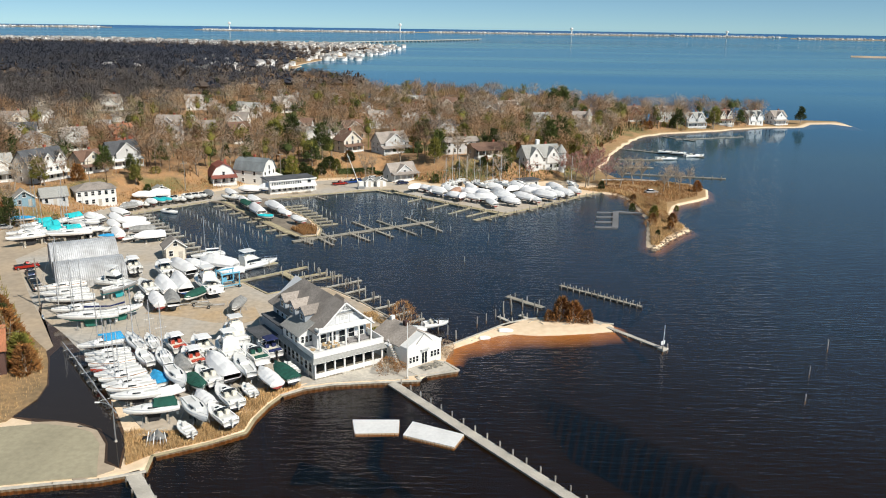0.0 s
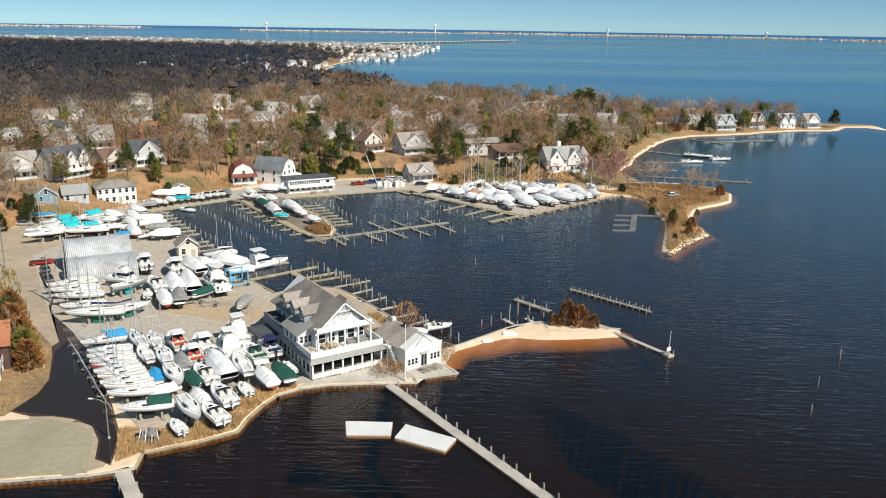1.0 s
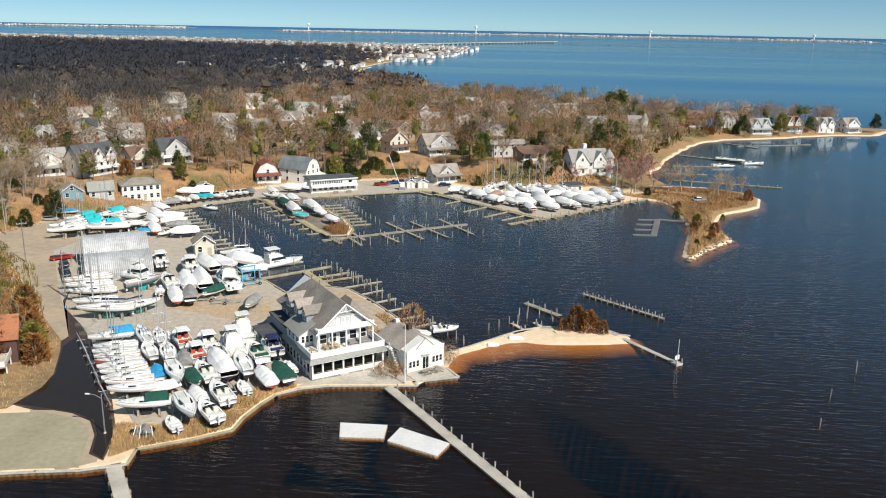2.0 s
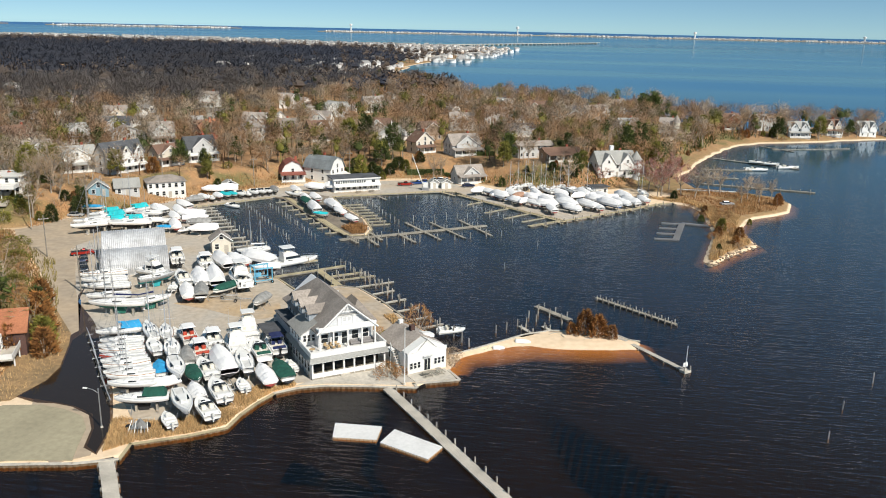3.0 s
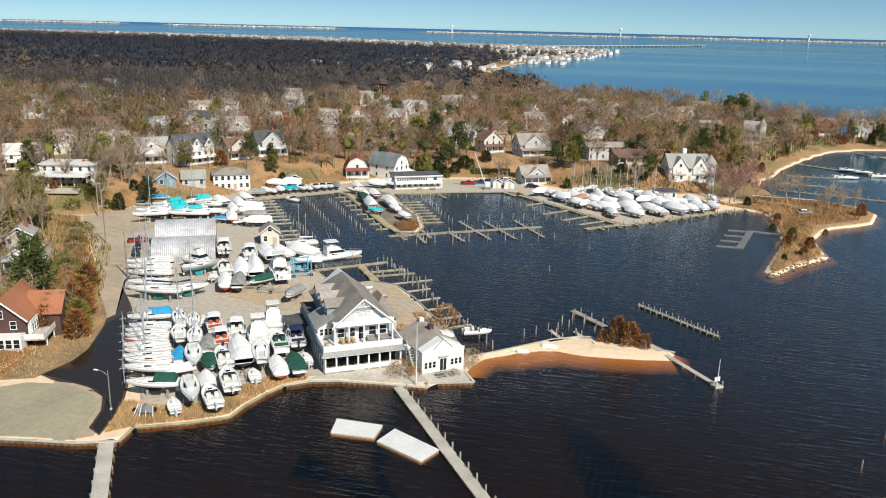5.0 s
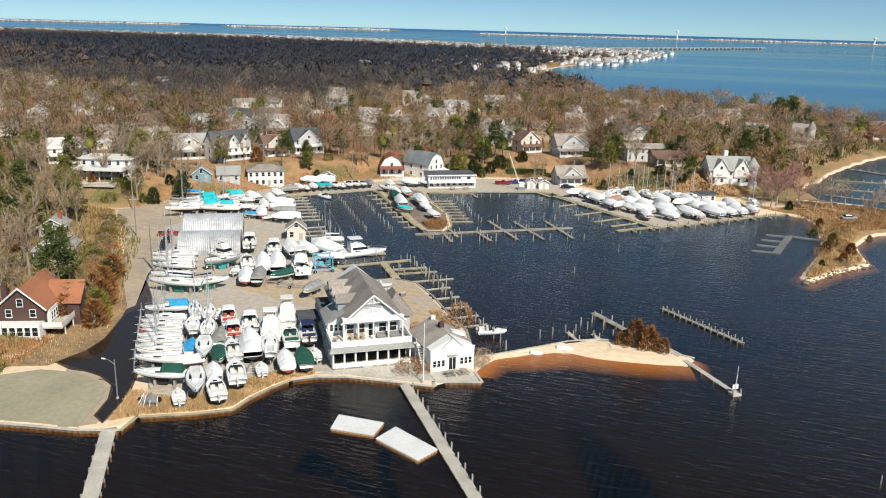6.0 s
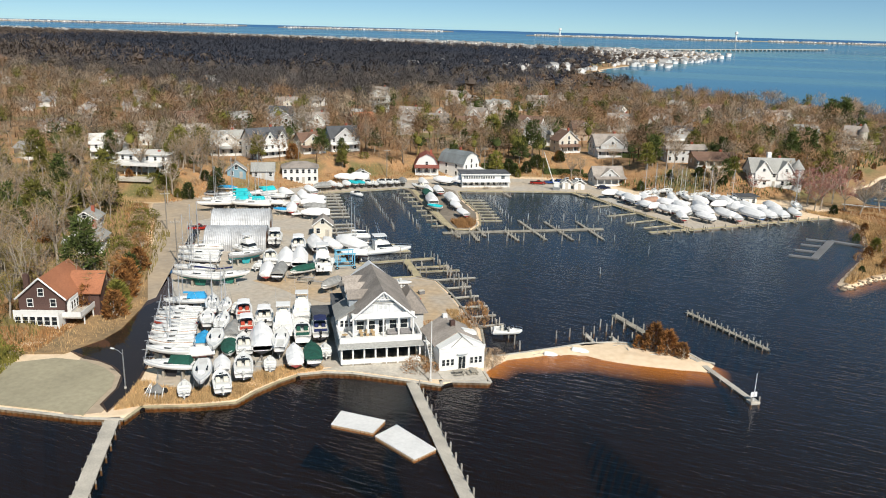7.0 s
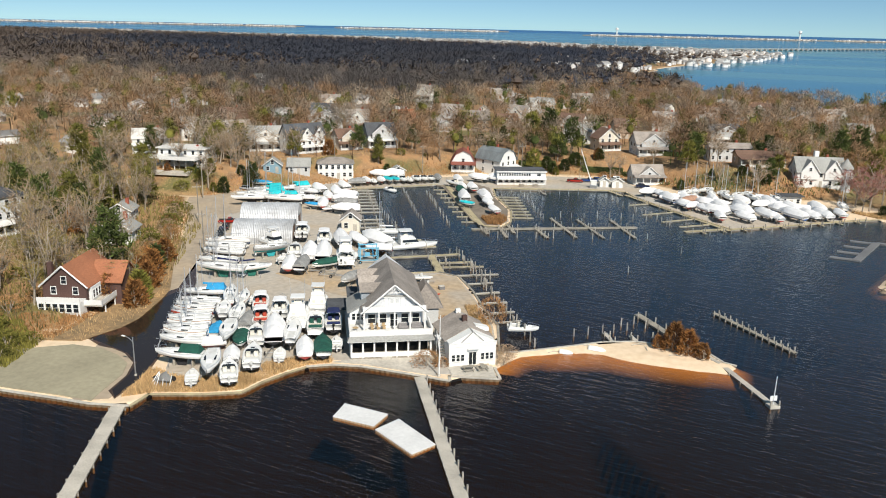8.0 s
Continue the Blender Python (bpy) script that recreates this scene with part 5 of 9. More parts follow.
ROW_MID = [
    ("dinghy", -33.9, 105.5, 132, 5.0),
    ("sail_d", -33.4, 109.0, -55, 9.6),
    ("wrap_c", -33.7, 114.0, 127, 6.0),
    ("power", -29.8, 108.9, 130, 7.6),
    ("power", -30.4, 115.0, 126, 8.8),
    ("sail_d", -40.0, 120.3, -55, 9.6),
    ("tarp_green", -36.5, 119.4, -57, 6.3),
    ("power", -35.7, 122.2, 127, 8.6),
    ("power_b", -40.2, 134.4, 124, 9.0),
    ("wrap", -34.4, 125.4, 126, 11.5),
    ("dinghy", -28.0, 118.6, 126, 5.0),
    ("sail_d", -30.4, 125.2, 122, 9.6),
    ("wrap_c", -25.6, 122.0, 125, 7.6),
    ("tarp_green", -23.3, 123.7, 127, 7.6),
    ("dinghy", -23.1, 127.3, 126, 5.0),
    ("tarp_navy", -28.4, 134.1, 125, 8.6),
    ("power_c", -30.2, 131.3, 123, 8.8),
    ("power_teal", -35.8, 140.0, 123, 10.2),
    ("power_fly", -35.1, 133.0, 124, 10.6),
    ("power_red", -45.3, 135.2, 128, 8.4),
    ("power_red", -40.3, 129.2, 127, 8.4),
    ("sail_c", -52.0, 134.6, 127, 9.6),
    ("sail_d", -48.0, 128.2, 126, 7.6),
    ("tarp_blue", -43.2, 121.1, 123, 5.6),
    ("sail_b", -49.0, 134.5, 120, 8.2),
    ("sail", -44.6, 128.0, 119, 8.5),
    ("tarp_gray", -41.1, 126.5, 117, 6.7),
    ("dinghy", -48.9, 137.5, 123, 5.0),
    ("wrap_c", -40.0, 116.0, -135, 5.5),
]
ROW_SHED = [
    ("sail_green", -65.4, 147.2, -163, 9.5),
    ("sail_green", -60.8, 151.0, 43, 6.9),
    ("sail", -69.8, 151.3, -156, 7.5),
    ("sail_d", -73.3, 156.9, -159, 8.1),
    ("sail_d", -76.1, 160.6, -154, 8.2),
    ("sail_b", -78.7, 164.4, -144, 8.7),
    ("sail_gray", -66.8, 164.8, 47, 7.2),
    ("power_fly", -69.5, 169.6, -15, 8.1),
    ("dinghy", -61.8, 162.7, 109, 4.4),
    ("power_b", -70.6, 181.9, 123, 9.0),
    ("power", -61.8, 167.1, 123, 8.8),
    ("wrap", -58.1, 167.8, 124, 9.6),
    ("power_b", -62.3, 179.4, 123, 9.0),
    ("wrap_b", -55.1, 168.9, 120, 9.8),
    ("tarp_green", -49.8, 162.4, -110, 6.2),
    ("wrap_c", -56.7, 158.7, 123, 7.6),
    ("tarp_gray", -53.8, 159.3, 115, 7.1),
    ("wrap", -58.7, 181.3, 131, 9.6),
    ("wrap_c", -55.8, 183.7, 144, 7.6),
    ("power_fly", -49.5, 169.3, 127, 10.6),
    ("power_b", -47.6, 167.8, 92, 6.5),
    ("wrap_b", -51.1, 184.9, 163, 8.7),
    ("wrap_c", -46.8, 179.5, -156, 5.5),
    ("tarp_gray", -39.5, 156.4, -94, 5.7),
]
ROW_NORTH = [
    ("sail", -105.9, 204.7, -136, 9.6),
    ("sail_d", -97.1, 208.8, -151, 9.6),
    ("sail_turq", -107.6, 214.8, -132, 9.1),
    ("sail_turq", -105.2, 224.6, -117, 9.0),
    ("sail_turq", -111.0, 219.2, -133, 7.8),
    ("sail", -100.3, 216.0, -123, 6.9),
    ("tarp_blue", -87.7, 209.7, -159, 4.0),
    ("wrap_c", -86.4, 212.9, 122, 7.6),
    ("dinghy", -82.0, 209.9, -113, 3.6),
    ("power", -93.1, 216.2, 178, 6.3),
    ("tarp_gray", -80.7, 216.3, -157, 5.9),
    ("wrap", -87.2, 225.7, -167, 6.9),
    ("wrap_c", -95.7, 237.2, 143, 7.6),
    ("wrap_c", -93.7, 229.8, 131, 7.6),
    ("wrap", -99.9, 229.5, 152, 6.9),
    ("sail_d", -99.3, 222.5, -161, 6.9),
    ("wrap", -76.4, 209.9, -147, 6.9),
    ("tarp_gray", -95.9, 245.1, -121, 5.2),
]
EAST = [
    ("wrap", -9.0, 282.8, -131, 6.9),
    ("wrap_c", -1.1, 277.7, -131, 7.6),
    ("tarp_brown", 5.2, 274.9, -111, 9.4),
    ("wrap_c", 7.5, 268.7, -101, 7.6),
    ("wrap", 15.0, 265.3, 161, 9.5),
    ("wrap_c", 14.7, 277.9, 157, 6.5),
    ("wrap_b", 20.7, 273.8, 127, 9.8),
    ("wrap", 28.2, 268.4, 138, 9.6),
    ("wrap_b", 35.4, 271.4, 148, 9.8),
    ("wrap", 42.5, 277.7, 125, 9.6),
    ("wrap_c", 47.1, 282.2, 114, 7.6),
    ("sail", 2.3, 285.3, -104, 9.6),
    ("sail", 7.1, 294.4, -111, 8.0),
    ("sail", 12.6, 292.5, -111, 7.6),
    ("sail_b", 17.1, 292.0, -110, 7.3),
    ("sail", 19.4, 295.3, -109, 7.2),
    ("wrap_c", 23.3, 294.2, -120, 5.5),
    ("wrap_c", 27.6, 293.1, -117, 5.5),
    ("wrap", 30.6, 283.4, -122, 6.9),
    ("wrap", 25.3, 282.3, -132, 6.9),
    ("wrap_c", 36.6, 283.4, -136, 6.7),
]
MIDP = [
    ("wrap", -65.4, 274.8, -177, 7.0),
    ("wrap", -59.3, 276.8, -177, 6.9),
    ("wrap", -51.3, 248.7, 126, 9.6),
    ("wrap", -55.8, 243.3, 122, 9.6),
    ("tarp_teal", -51.3, 235.8, -176, 4.4),
    ("wrap_c", -41.1, 232.3, 141, 5.9),
    ("power", -68.7, 262.3, 163, 6.3),
    ("tarp_green", -60.9, 251.4, 129, 7.6),
    ("wrap_c", -60.4, 258.9, 128, 7.6),
]
fleet(ROW_WEST, "boats on the boatyard", skew=1.5)
fleet(ROW_MID, "boats on the boatyard", 0.9, skew=2)
fleet(ROW_SHED, "boats on the boatyard", 1.08)
fleet(ROW_NORTH, "boats on the boatyard", 1.1)
for kind, x, y, h, n in (("sail_turq", -104.6, 211.0, -142, 8.6), ("sail", -109.6, 209.6, -140, 8.4), ("sail_turq", -100.0, 212.6, -146, 8.4), ("sail", -94.4, 213.6, -150, 8.0), ("wrap_c", -91.6, 222.6, 130, 7.0), ("wrap_c", -84.6, 221.4, 25, 7.0)):
    boat(kind, x, y, h, n, "boats on the boatyard")
fleet(EAST, "boats on the east yard", 0.88, skew=4)
fleet(MIDP, "boats on the middle jetty", swap=SWAP[:1], skew=4, lo=4.2)
for x, y, n in ((-63.4, 257.8, 6.4), (-53.2, 250.6, 6.4), (-50.2, 246.8, 6.2), (-47.0, 241.0, 5.8), (-70.6, 269.0, 7.4)):
    boat(random.choice(("wrap", "wrap_b", "wrap_c", "wrap_c")), x, y, random.uniform(118, 138), n, "boats on the middle jetty")
# covered boats packed between the rows of the east yard
for x, y in ((-4.6, 281.6), (2.6, 281.0), (10.6, 274.6), (11.0, 283.6), (21.6, 268.0), (31.6, 277.0), (38.6, 278.4), (40.6, 286.0), (19.0, 284.6), (27.0, 287.0), (-1.0, 275.6), (5.4, 269.4), (11.4, 267.0), (17.0, 259.6), (23.4, 262.0), (31.4, 266.6), (39.6, 274.4), (33.6, 282.0), (6.6, 279.4), (15.0, 270.6)):
    boat(random.choice(("wrap", "wrap_b", "wrap_c")), x, y, random.uniform(110, 160), random.uniform(6.2, 7.8), "boats on the east yard")
for x, y in ((4.6, 289.4), (9.8, 288.0), (14.6, 287.0), (22.4, 289.0), (29.0, 291.0), (47.6, 290.0)):
    boat("sail", x, y, random.uniform(100, 130), random.uniform(7.4, 8.8), "boats on the east yard")
# small boats along the north quay
for k in range(12):
    s = k / 11
    boat(("power", "wrap_c", "dinghy", "wrap_c", "tarp_teal", "tarp_teal", "power", "dinghy", "power", "power", "power", "tarp_gray")[k],
         -96.5 + 19.5 * s, 247.8 + 19.0 * s, -47 + random.uniform(-6, 6), random.uniform(5.0, 6.2), "small boats along the quay")
boat("wrap", -97.0, 262.0, 200, 7.0, "small boats along the quay")
boat("wrap_b", -93.0, 264.5, 200, 7.0, "small boats along the quay")
for kind, x, y, h, n in (("yacht", -44.6, 189.6, 41, 12.5), ("sail_afloat", -50.6, 188.0, 221, 9.0), ("sail_afloat", -57.6, 198.6, 215, 8.0), ("lift", 0.8, 150.2, 20, 5.0),
                         ("afloat", -83.4, 246.4, -30, 6.0), ("afloat", 117.0, 377.4, 10, 9.0), ("afloat", 101.6, 367.6, 0, 9.0), ("lift", 105.4, 384.6, -20, 6.0), ("lift", 111.0, 381.2, -20, 6.0)):
    boat(kind, x, y, h, n, "boats afloat", SEA)
for x, y, h, n in ((10.4, 145.4, 20, 2.2), (14.6, 149.0, 10, 2.8)):
    # upturned tenders on the sand
    e = thing("upturned_dinghy", at(x, y, h, ground_z(x, y) - 0.02), "small white dinghy lying upturned on the sand", "dinghy", "upturned dinghies")
    st = hull_sections(n, n * 0.42, 0.55, 2.2, 0.8, 8)
    bm = bmesh.new()
    rows = [[bm.verts.new((sx, sg * f * w, 0.6 - (kz + (sh - kz) * g))) for sg, f, g in ((-1, 1, 1), (-1, 0.8, 0.45), (0, 0, 0), (1, 0.8, 0.45), (1, 1, 1))] for sx, w, sh, cw, cz, kz in st]
    for a, b in zip(rows, rows[1:]):
        for s in range(4):
            bm.faces.new((a[s], b[s], b[s + 1], a[s + 1]))
    bm.faces.new(rows[0])
    part("shell", bm, GELCOAT, e, smooth=True)
    part("skeg", boxes((-n * 0.45, n * 0.1, -0.03, 0.03, 0.55, 0.68)), GELCOAT, e)

# ---- buildings ----


class Lot:
    """A building's own frame: x along its front, y back from it, z up from its floor."""

    def __init__(self, name, a, b, label, category, z=None, group=""):
        self.w = math.hypot(b[0] - a[0], b[1] - a[1])
        heading = math.degrees(math.atan2(b[1] - a[1], b[0] - a[0]))
        if z is None:
            z = ground_z((a[0] + b[0]) / 2, (a[1] + b[1]) / 2)
        self.e = thing(name, pose(a[0], a[1], z, 0, 0, heading), label, category, group)


WIN = {}


def window(e, x, y, z, w=0.9, h=1.3, turn=0, frame_mat=WHITE):
    """A framed sash window with its pane; turn: 0 front, 90 right side, 180 back, 270 left side."""
    key = (w, h, frame_mat.name)
    m = Matrix.Translation((x, y, z)) @ Matrix.Rotation(radians(turn), 4, "Z")
    if key not in WIN:
        f = boxes((-w / 2 - 0.1, -w / 2, -0.09, 0.02, -0.1, h + 0.1), (w / 2, w / 2 + 0.1, -0.09, 0.02, -0.1, h + 0.1), (-w / 2, w / 2, -0.09, 0.02, h, h + 0.1),
                  (-w / 2 - 0.14, w / 2 + 0.14, -0.13, 0.02, -0.14, -0.02), (-w / 2, w / 2, -0.07, 0.0, h * 0.48, h * 0.52))
        fr = part("window", f, frame_mat, e)
        fr.matrix_basis = m
        pn = part("pane", boxes((-w / 2, w / 2, -0.035, 0.0, 0, h)), DARK_GLASS, fr)
        WIN[key] = (fr, pn)
        return fr
    fr, pn = WIN[key]
    o = again(fr, e, m)
    again(pn, o)
    return o


def gable_roof(w, d, eave, ridge, over=0.45, thick=0.18, axis="x", gambrel=False):
    """Roof slabs over a w by d block; the ridge runs along x or y."""
    half = (d if axis == "x" else w) / 2
    rise = (ridge - eave)
    s = rise / half
    if gambrel:
        top = [(-half - over, eave - 0.1), (-half * 0.62, eave + rise * 0.72), (0, ridge), (half * 0.62, eave + rise * 0.72), (half + over, eave - 0.1)]
    else:
        top = [(-half - over, eave - over * s), (0, ridge), (half + over, eave - over * s)]
    outline = top + [(x, z - thick) for x, z in reversed(top)]
    length = w if axis == "x" else d
    bm = prism(outline, -over, length + over)
    if axis == "x":
        bm.transform(Matrix.Translation((0, d / 2, 0)) @ Matrix.Rotation(radians(-90), 4, "Z"))
        bm.transform(Matrix.Translation((0, 0, 0)))
    else:
        bm.transform(Matrix.Translation((w / 2, 0, 0)))
    return bm


def gable_walls(w, d, eave, ridge, base=-1.5, axis="x", gambrel=False):
    half = (d if axis == "x" else w) / 2
    rise = ridge - eave
    up = [(-half, eave), (-half * 0.62, eave + rise * 0.70), (0, ridge - 0.12), (half * 0.62, eave + rise * 0.70), (half, eave)] if gambrel else [(-half, eave), (0, ridge - 0.12), (half, eave)]
    outline = [(-half, base)] + up + [(half, base)]
    bm = prism(outline, 0, w if axis == "x" else d)
    if axis == "x":
        bm.transform(Matrix.Translation((0, d / 2, 0)) @ Matrix.Rotation(radians(-90), 4, "Z"))
    else:
        bm.transform(Matrix.Translation((w / 2, 0, 0)))
    return bm


def hip_roof(w, d, eave, ridge, over=0.5):
    bm = bmesh.new()
    lo = [bm.verts.new(p) for p in ((-over, -over, eave), (w + over, -over, eave), (w + over, d + over, eave), (-over, d + over, eave))]
    r = min(w, d) / 2
    if w >= d:
        hi = [bm.verts.new((r, d / 2, ridge)), bm.verts.new((w - r + 0.01, d / 2, ridge))]
        bm.faces.new((lo[0], lo[1], hi[1], hi[0]))
        bm.faces.new((lo[1], lo[2], hi[1]))
        bm.faces.new((lo[2], lo[3], hi[0], hi[1]))
        bm.faces.new((lo[3], lo[0], hi[0]))
    else:
        hi = [bm.verts.new((w / 2, r, ridge)), bm.verts.new((w / 2, d - r + 0.01, ridge))]
        bm.faces.new((lo[0], lo[1], hi[0]))
        bm.faces.new((lo[1], lo[2], hi[1], hi[0]))
        bm.faces.new((lo[2], lo[3], hi[1]))
        bm.faces.new((lo[3], lo[0], hi[0], hi[1]))
    bm.faces.new(lo[::-1])
    bmesh.ops.recalc_face_normals(bm, faces=bm.faces)
    return bm


def front_gable(e, x, w, y0, y1, eave, ridge, wall, roof, sill):
    """A gabled bay that stands forward from the roof."""
    b = gable_walls(w, y1 - y0, eave, ridge, sill, "y")
    b.transform(Matrix.Translation((x - w / 2, y0, 0)))
    part("gable_bay", b, wall, e)
    r = gable_roof(w, y1 - y0, eave, ridge, 0.3, 0.14, "y")
    r.transform(Matrix.Translation((x - w / 2, y0, 0)))
    part("gable_roof", r, roof, e)
    rakes(e, x - w / 2 + 0.15, x + w / 2 - 0.15, y0 - 0.31, eave - 0.3 * (ridge - eave) / (w / 2), ridge)


def rakes(e, x0, x1, y, eave, ridge):
    """White rake boards up both edges of a gable."""
    mid_x, half_w = (x0 + x1) / 2, (x1 - x0) / 2 + 0.45
    for sgn in (-1, 1):
        part("rake_board", rods(((mid_x + sgn * half_w, y, eave), (mid_x, y, ridge), 0.15), sides=4), WHITE, e)


def porch(e, x0, x1, depth, height, roof, posts=4, base=-1.2, railing=True):
    """A columned front porch with its deck and roof."""
    part("porch_deck", boxes((x0, x1, -depth, 0, -0.3, 0.0), bevel=0.02), WOOD_PALE, e)
    part("porch_foundation", boxes((x0 + 0.2, x1 - 0.2, -depth + 0.2, -0.02, base, -0.3)), SIDING_LG, e)
    part("porch_roof", porch_roof_bm(x0, x1, depth, height), roof, e)
    post = None
    for k in range(posts):
        x = x0 + 0.15 + (x1 - x0 - 0.3) * k / max(posts - 1, 1)
        m = Matrix.Translation((x, -depth + 0.15, 0))
        if post is None:
            post = part("porch_post", boxes((-0.1, 0.1, -0.1, 0.1, 0, height + 0.05), bevel=0.02), WHITE, e)
            post.matrix_basis = m
        else:
            again(post, e, m)
    if railing:
        part("porch_railing", boxes((x0, x1, -depth + 0.1, -depth + 0.16, 0.85, 0.95), (x0, x1, -depth + 0.11, -depth + 0.15, 0.12, 0.75)), WHITE, e)


def porch_roof_bm(x0, x1, depth, height):
    """A lean-to roof along the front: its outline lies in depth and height and is drawn out along the front."""
    bm = prism([(-depth - 0.35, height), (0.0, height + 0.75), (0.0, height + 0.9), (-depth - 0.35, height + 0.14)], x0 - 0.3, x1 + 0.3)
    bm.transform(Matrix(((0, 1, 0, 0), (1, 0, 0, 0), (0, 0, 1, 0), (0, 0, 0, 1))))
    bmesh.ops.recalc_face_normals(bm, faces=bm.faces)
    return bm


def house(a, b, depth, eave, ridge, wall, roof, label, axis="x", gambrel=False, hip=False, storeys=2, per=3, gables=0, porch_d=0.0, chimney=True, name="house", z=None, flat=False, sides=True, group="houses round the harbour", gable_rise=0.86):
    """A house with storeys of windows, a roof, and what else the frontage has."""
    lot = Lot(name, a, b, label, "house", z, group)
    e, w = lot.e, lot.w
    if flat:
        part("wall", boxes((0, w, 0, depth, -1.5, eave)), wall, e)
        part("roof", boxes((-0.6, w + 0.6, -0.8, depth + 0.5, eave, eave + 0.28), bevel=0.04), roof, e)
    elif hip:
        part("wall", boxes((0, w, 0, depth, -1.5, eave)), wall, e)
        part("roof", hip_roof(w, depth, eave, ridge), roof, e)
    else:
        part("wall", gable_walls(w, depth, eave, ridge, -1.5, axis, gambrel), wall, e)
        part("roof", gable_roof(w, depth, eave, ridge, axis=axis, gambrel=gambrel), roof, e)
    sh = eave / storeys
    for s in range(storeys):
        z0 = s * sh + sh * 0.32
        for k in range(per):
            x = w * (k + 0.5) / per
            if s == 0 and k == per // 2 and not porch_d:
                d = part("door", boxes((x - 0.5, x + 0.5, -0.06, 0.02, 0.0, 2.05), bevel=0.01), WOOD_PALE, e)
                part("door_knob", boxes((x + 0.34, x + 0.42, -0.12, -0.06, 0.95, 1.03)), STEEL, d)
            else:
                window(e, x, 0, z0)
        if sides:
            for t in ((0.3, 0.7) if depth > 7 else (0.5,)):
                window(e, 0, depth * t, z0, turn=270)
                window(e, w, depth * t, z0, turn=90)
    if axis == "y" and not hip and not flat:
        window(e, w / 2, 0, eave + 0.25)
        if not gambrel:
            rakes(e, 0, w, -0.47, eave - 0.45 * (ridge - eave) / (w / 2), ridge)
    for g in range(gables):
        gx, gw = w * (g + 0.5) / gables, w / gables * 0.72
        front_gable(e, gx, gw, -0.5, depth * 0.5, eave, eave + (ridge - eave) * gable_rise, wall, roof, eave - sh)
        window(e, gx, -0.5, eave + 0.2, 0.8, 1.0)
    if porch_d:
        porch(e, 0, w, porch_d, min(sh, 2.7), ROOF_W if roof in (ROOF_D, ROOF_S) else roof, max(3, round(w / 2.4)))
    if chimney:
        c = part("chimney", boxes((w * 0.7 - 0.4, w * 0.7 + 0.4, depth * 0.55, depth * 0.55 + 0.7, eave, max(eave, ridge) + 0.7), bevel=0.03), SIDING_R, e)
        part("flue", rods(((w * 0.7, depth * 0.55 + 0.35, max(eave, ridge) + 0.7), (w * 0.7, depth * 0.55 + 0.35, max(eave, ridge) + 1.0), 0.14)), ROOF_B, c)
    return e


# the yacht club: ground floor with a glazed porch, roof deck above it, and a tall gabled upper storey
club = Lot("clubhouse", (-18.5, 124.5), (-7.9, 132.1), "grey shingled yacht clubhouse with white trim and a roof deck", "clubhouse", 1.06).e
W, D = 13.05, 24.0
part("ground_floor_wall", boxes((0.3, W - 0.3, 2.6, D, -0.2, 3.4)), SIDING_G, club)
part("porch_floor", boxes((0, W, 0, 2.6, -0.2, 0.25), bevel=0.02), WOOD_GREY, club)
part("porch_back_wall", boxes((0.35, W - 0.35, 2.45, 2.6, 0.25, 3.4)), DARK_GLASS, club, "dark glazed porch wall")
part("porch_skirt", boxes((0.06, W - 0.06, 0.02, 0.12, 0.1, 1.05), bevel=0.02), WHITE, club)
post = part("porch_post", boxes((-0.14, 0.14, 0, 0.28, -0.2, 3.3), bevel=0.02), WHITE, club)
for k in range(8):
    m = Matrix.Translation((0.14 + (W - 0.28) * k / 7, 0, 0))
    if k == 0:
        post.matrix_basis = m
    else:
        again(post, club, m)
part("porch_beam", boxes((0, W, 0.0, 0.3, 2.75, 3.4), bevel=0.02), WHITE, club)
# left wing of the ground floor, with its row of windows
part("side_wall", boxes((0.02, 0.3, 0.3, 13.0, -0.2, 3.4)), SIDING_LG, club)
for k in range(7):
    window(club, 0.02, 1.6 + 1.65 * k, 1.0, 1.0, 1.6, 270)
    part("pilaster", boxes((-0.08, 0.06, 0.6 + 1.65 * k, 0.8 + 1.65 * k, -0.2, 3.3)), WHITE, club)
# pent roof below the deck and the deck with its parapet
pent = bmesh.new()
v = [pent.verts.new(p) for p in ((-0.55, -0.6, 3.12), (W + 0.5, -0.6, 3.12), (W + 0.1, 0.1, 3.95), (-0.1, 0.1, 3.95), (-0.55, 13.2, 3.12), (-0.1, 13.2, 3.95))]
pent.faces.new((v[0], v[1], v[2], v[3]))
pent.faces.new((v[4], v[0], v[3], v[5]))
part("pent_roof", pent, ROOF_LG, club)
part("pent_soffit", boxes((-0.5, W + 0.45, -0.55, -0.02, 3.02, 3.1), (-0.5, 0.0, 0.02, 13.2, 3.02, 3.1)), WHITE, club)
part("roof_deck", boxes((-0.1, W + 0.1, 0.1, 13.0, 3.4, 3.75)), ROOF_W, club, "pale grey roof deck")
part("front_parapet", boxes((-0.15, W + 0.15, 0.0, 0.16, 3.75, 4.75), (-0.2, W + 0.2, -0.04, 0.22, 4.75, 4.85)), WHITE, club)
part("left_parapet", boxes((-0.15, 0.02, 0.17, 6.2, 3.75, 4.75), (-0.2, 0.06, 0.23, 6.2, 4.75, 4.85)), WHITE, club)
part("right_parapet", boxes((W - 0.02, W + 0.15, 0.17, 5.6, 3.75, 4.75), (W - 0.06, W + 0.2, 0.23, 5.6, 4.75, 4.85)), WHITE, club)
# upper storey
ux0, ux1, uy0, uy1, ue, ur = 2.5, 12.0, 4.0, 22.0, 7.35, 11.4
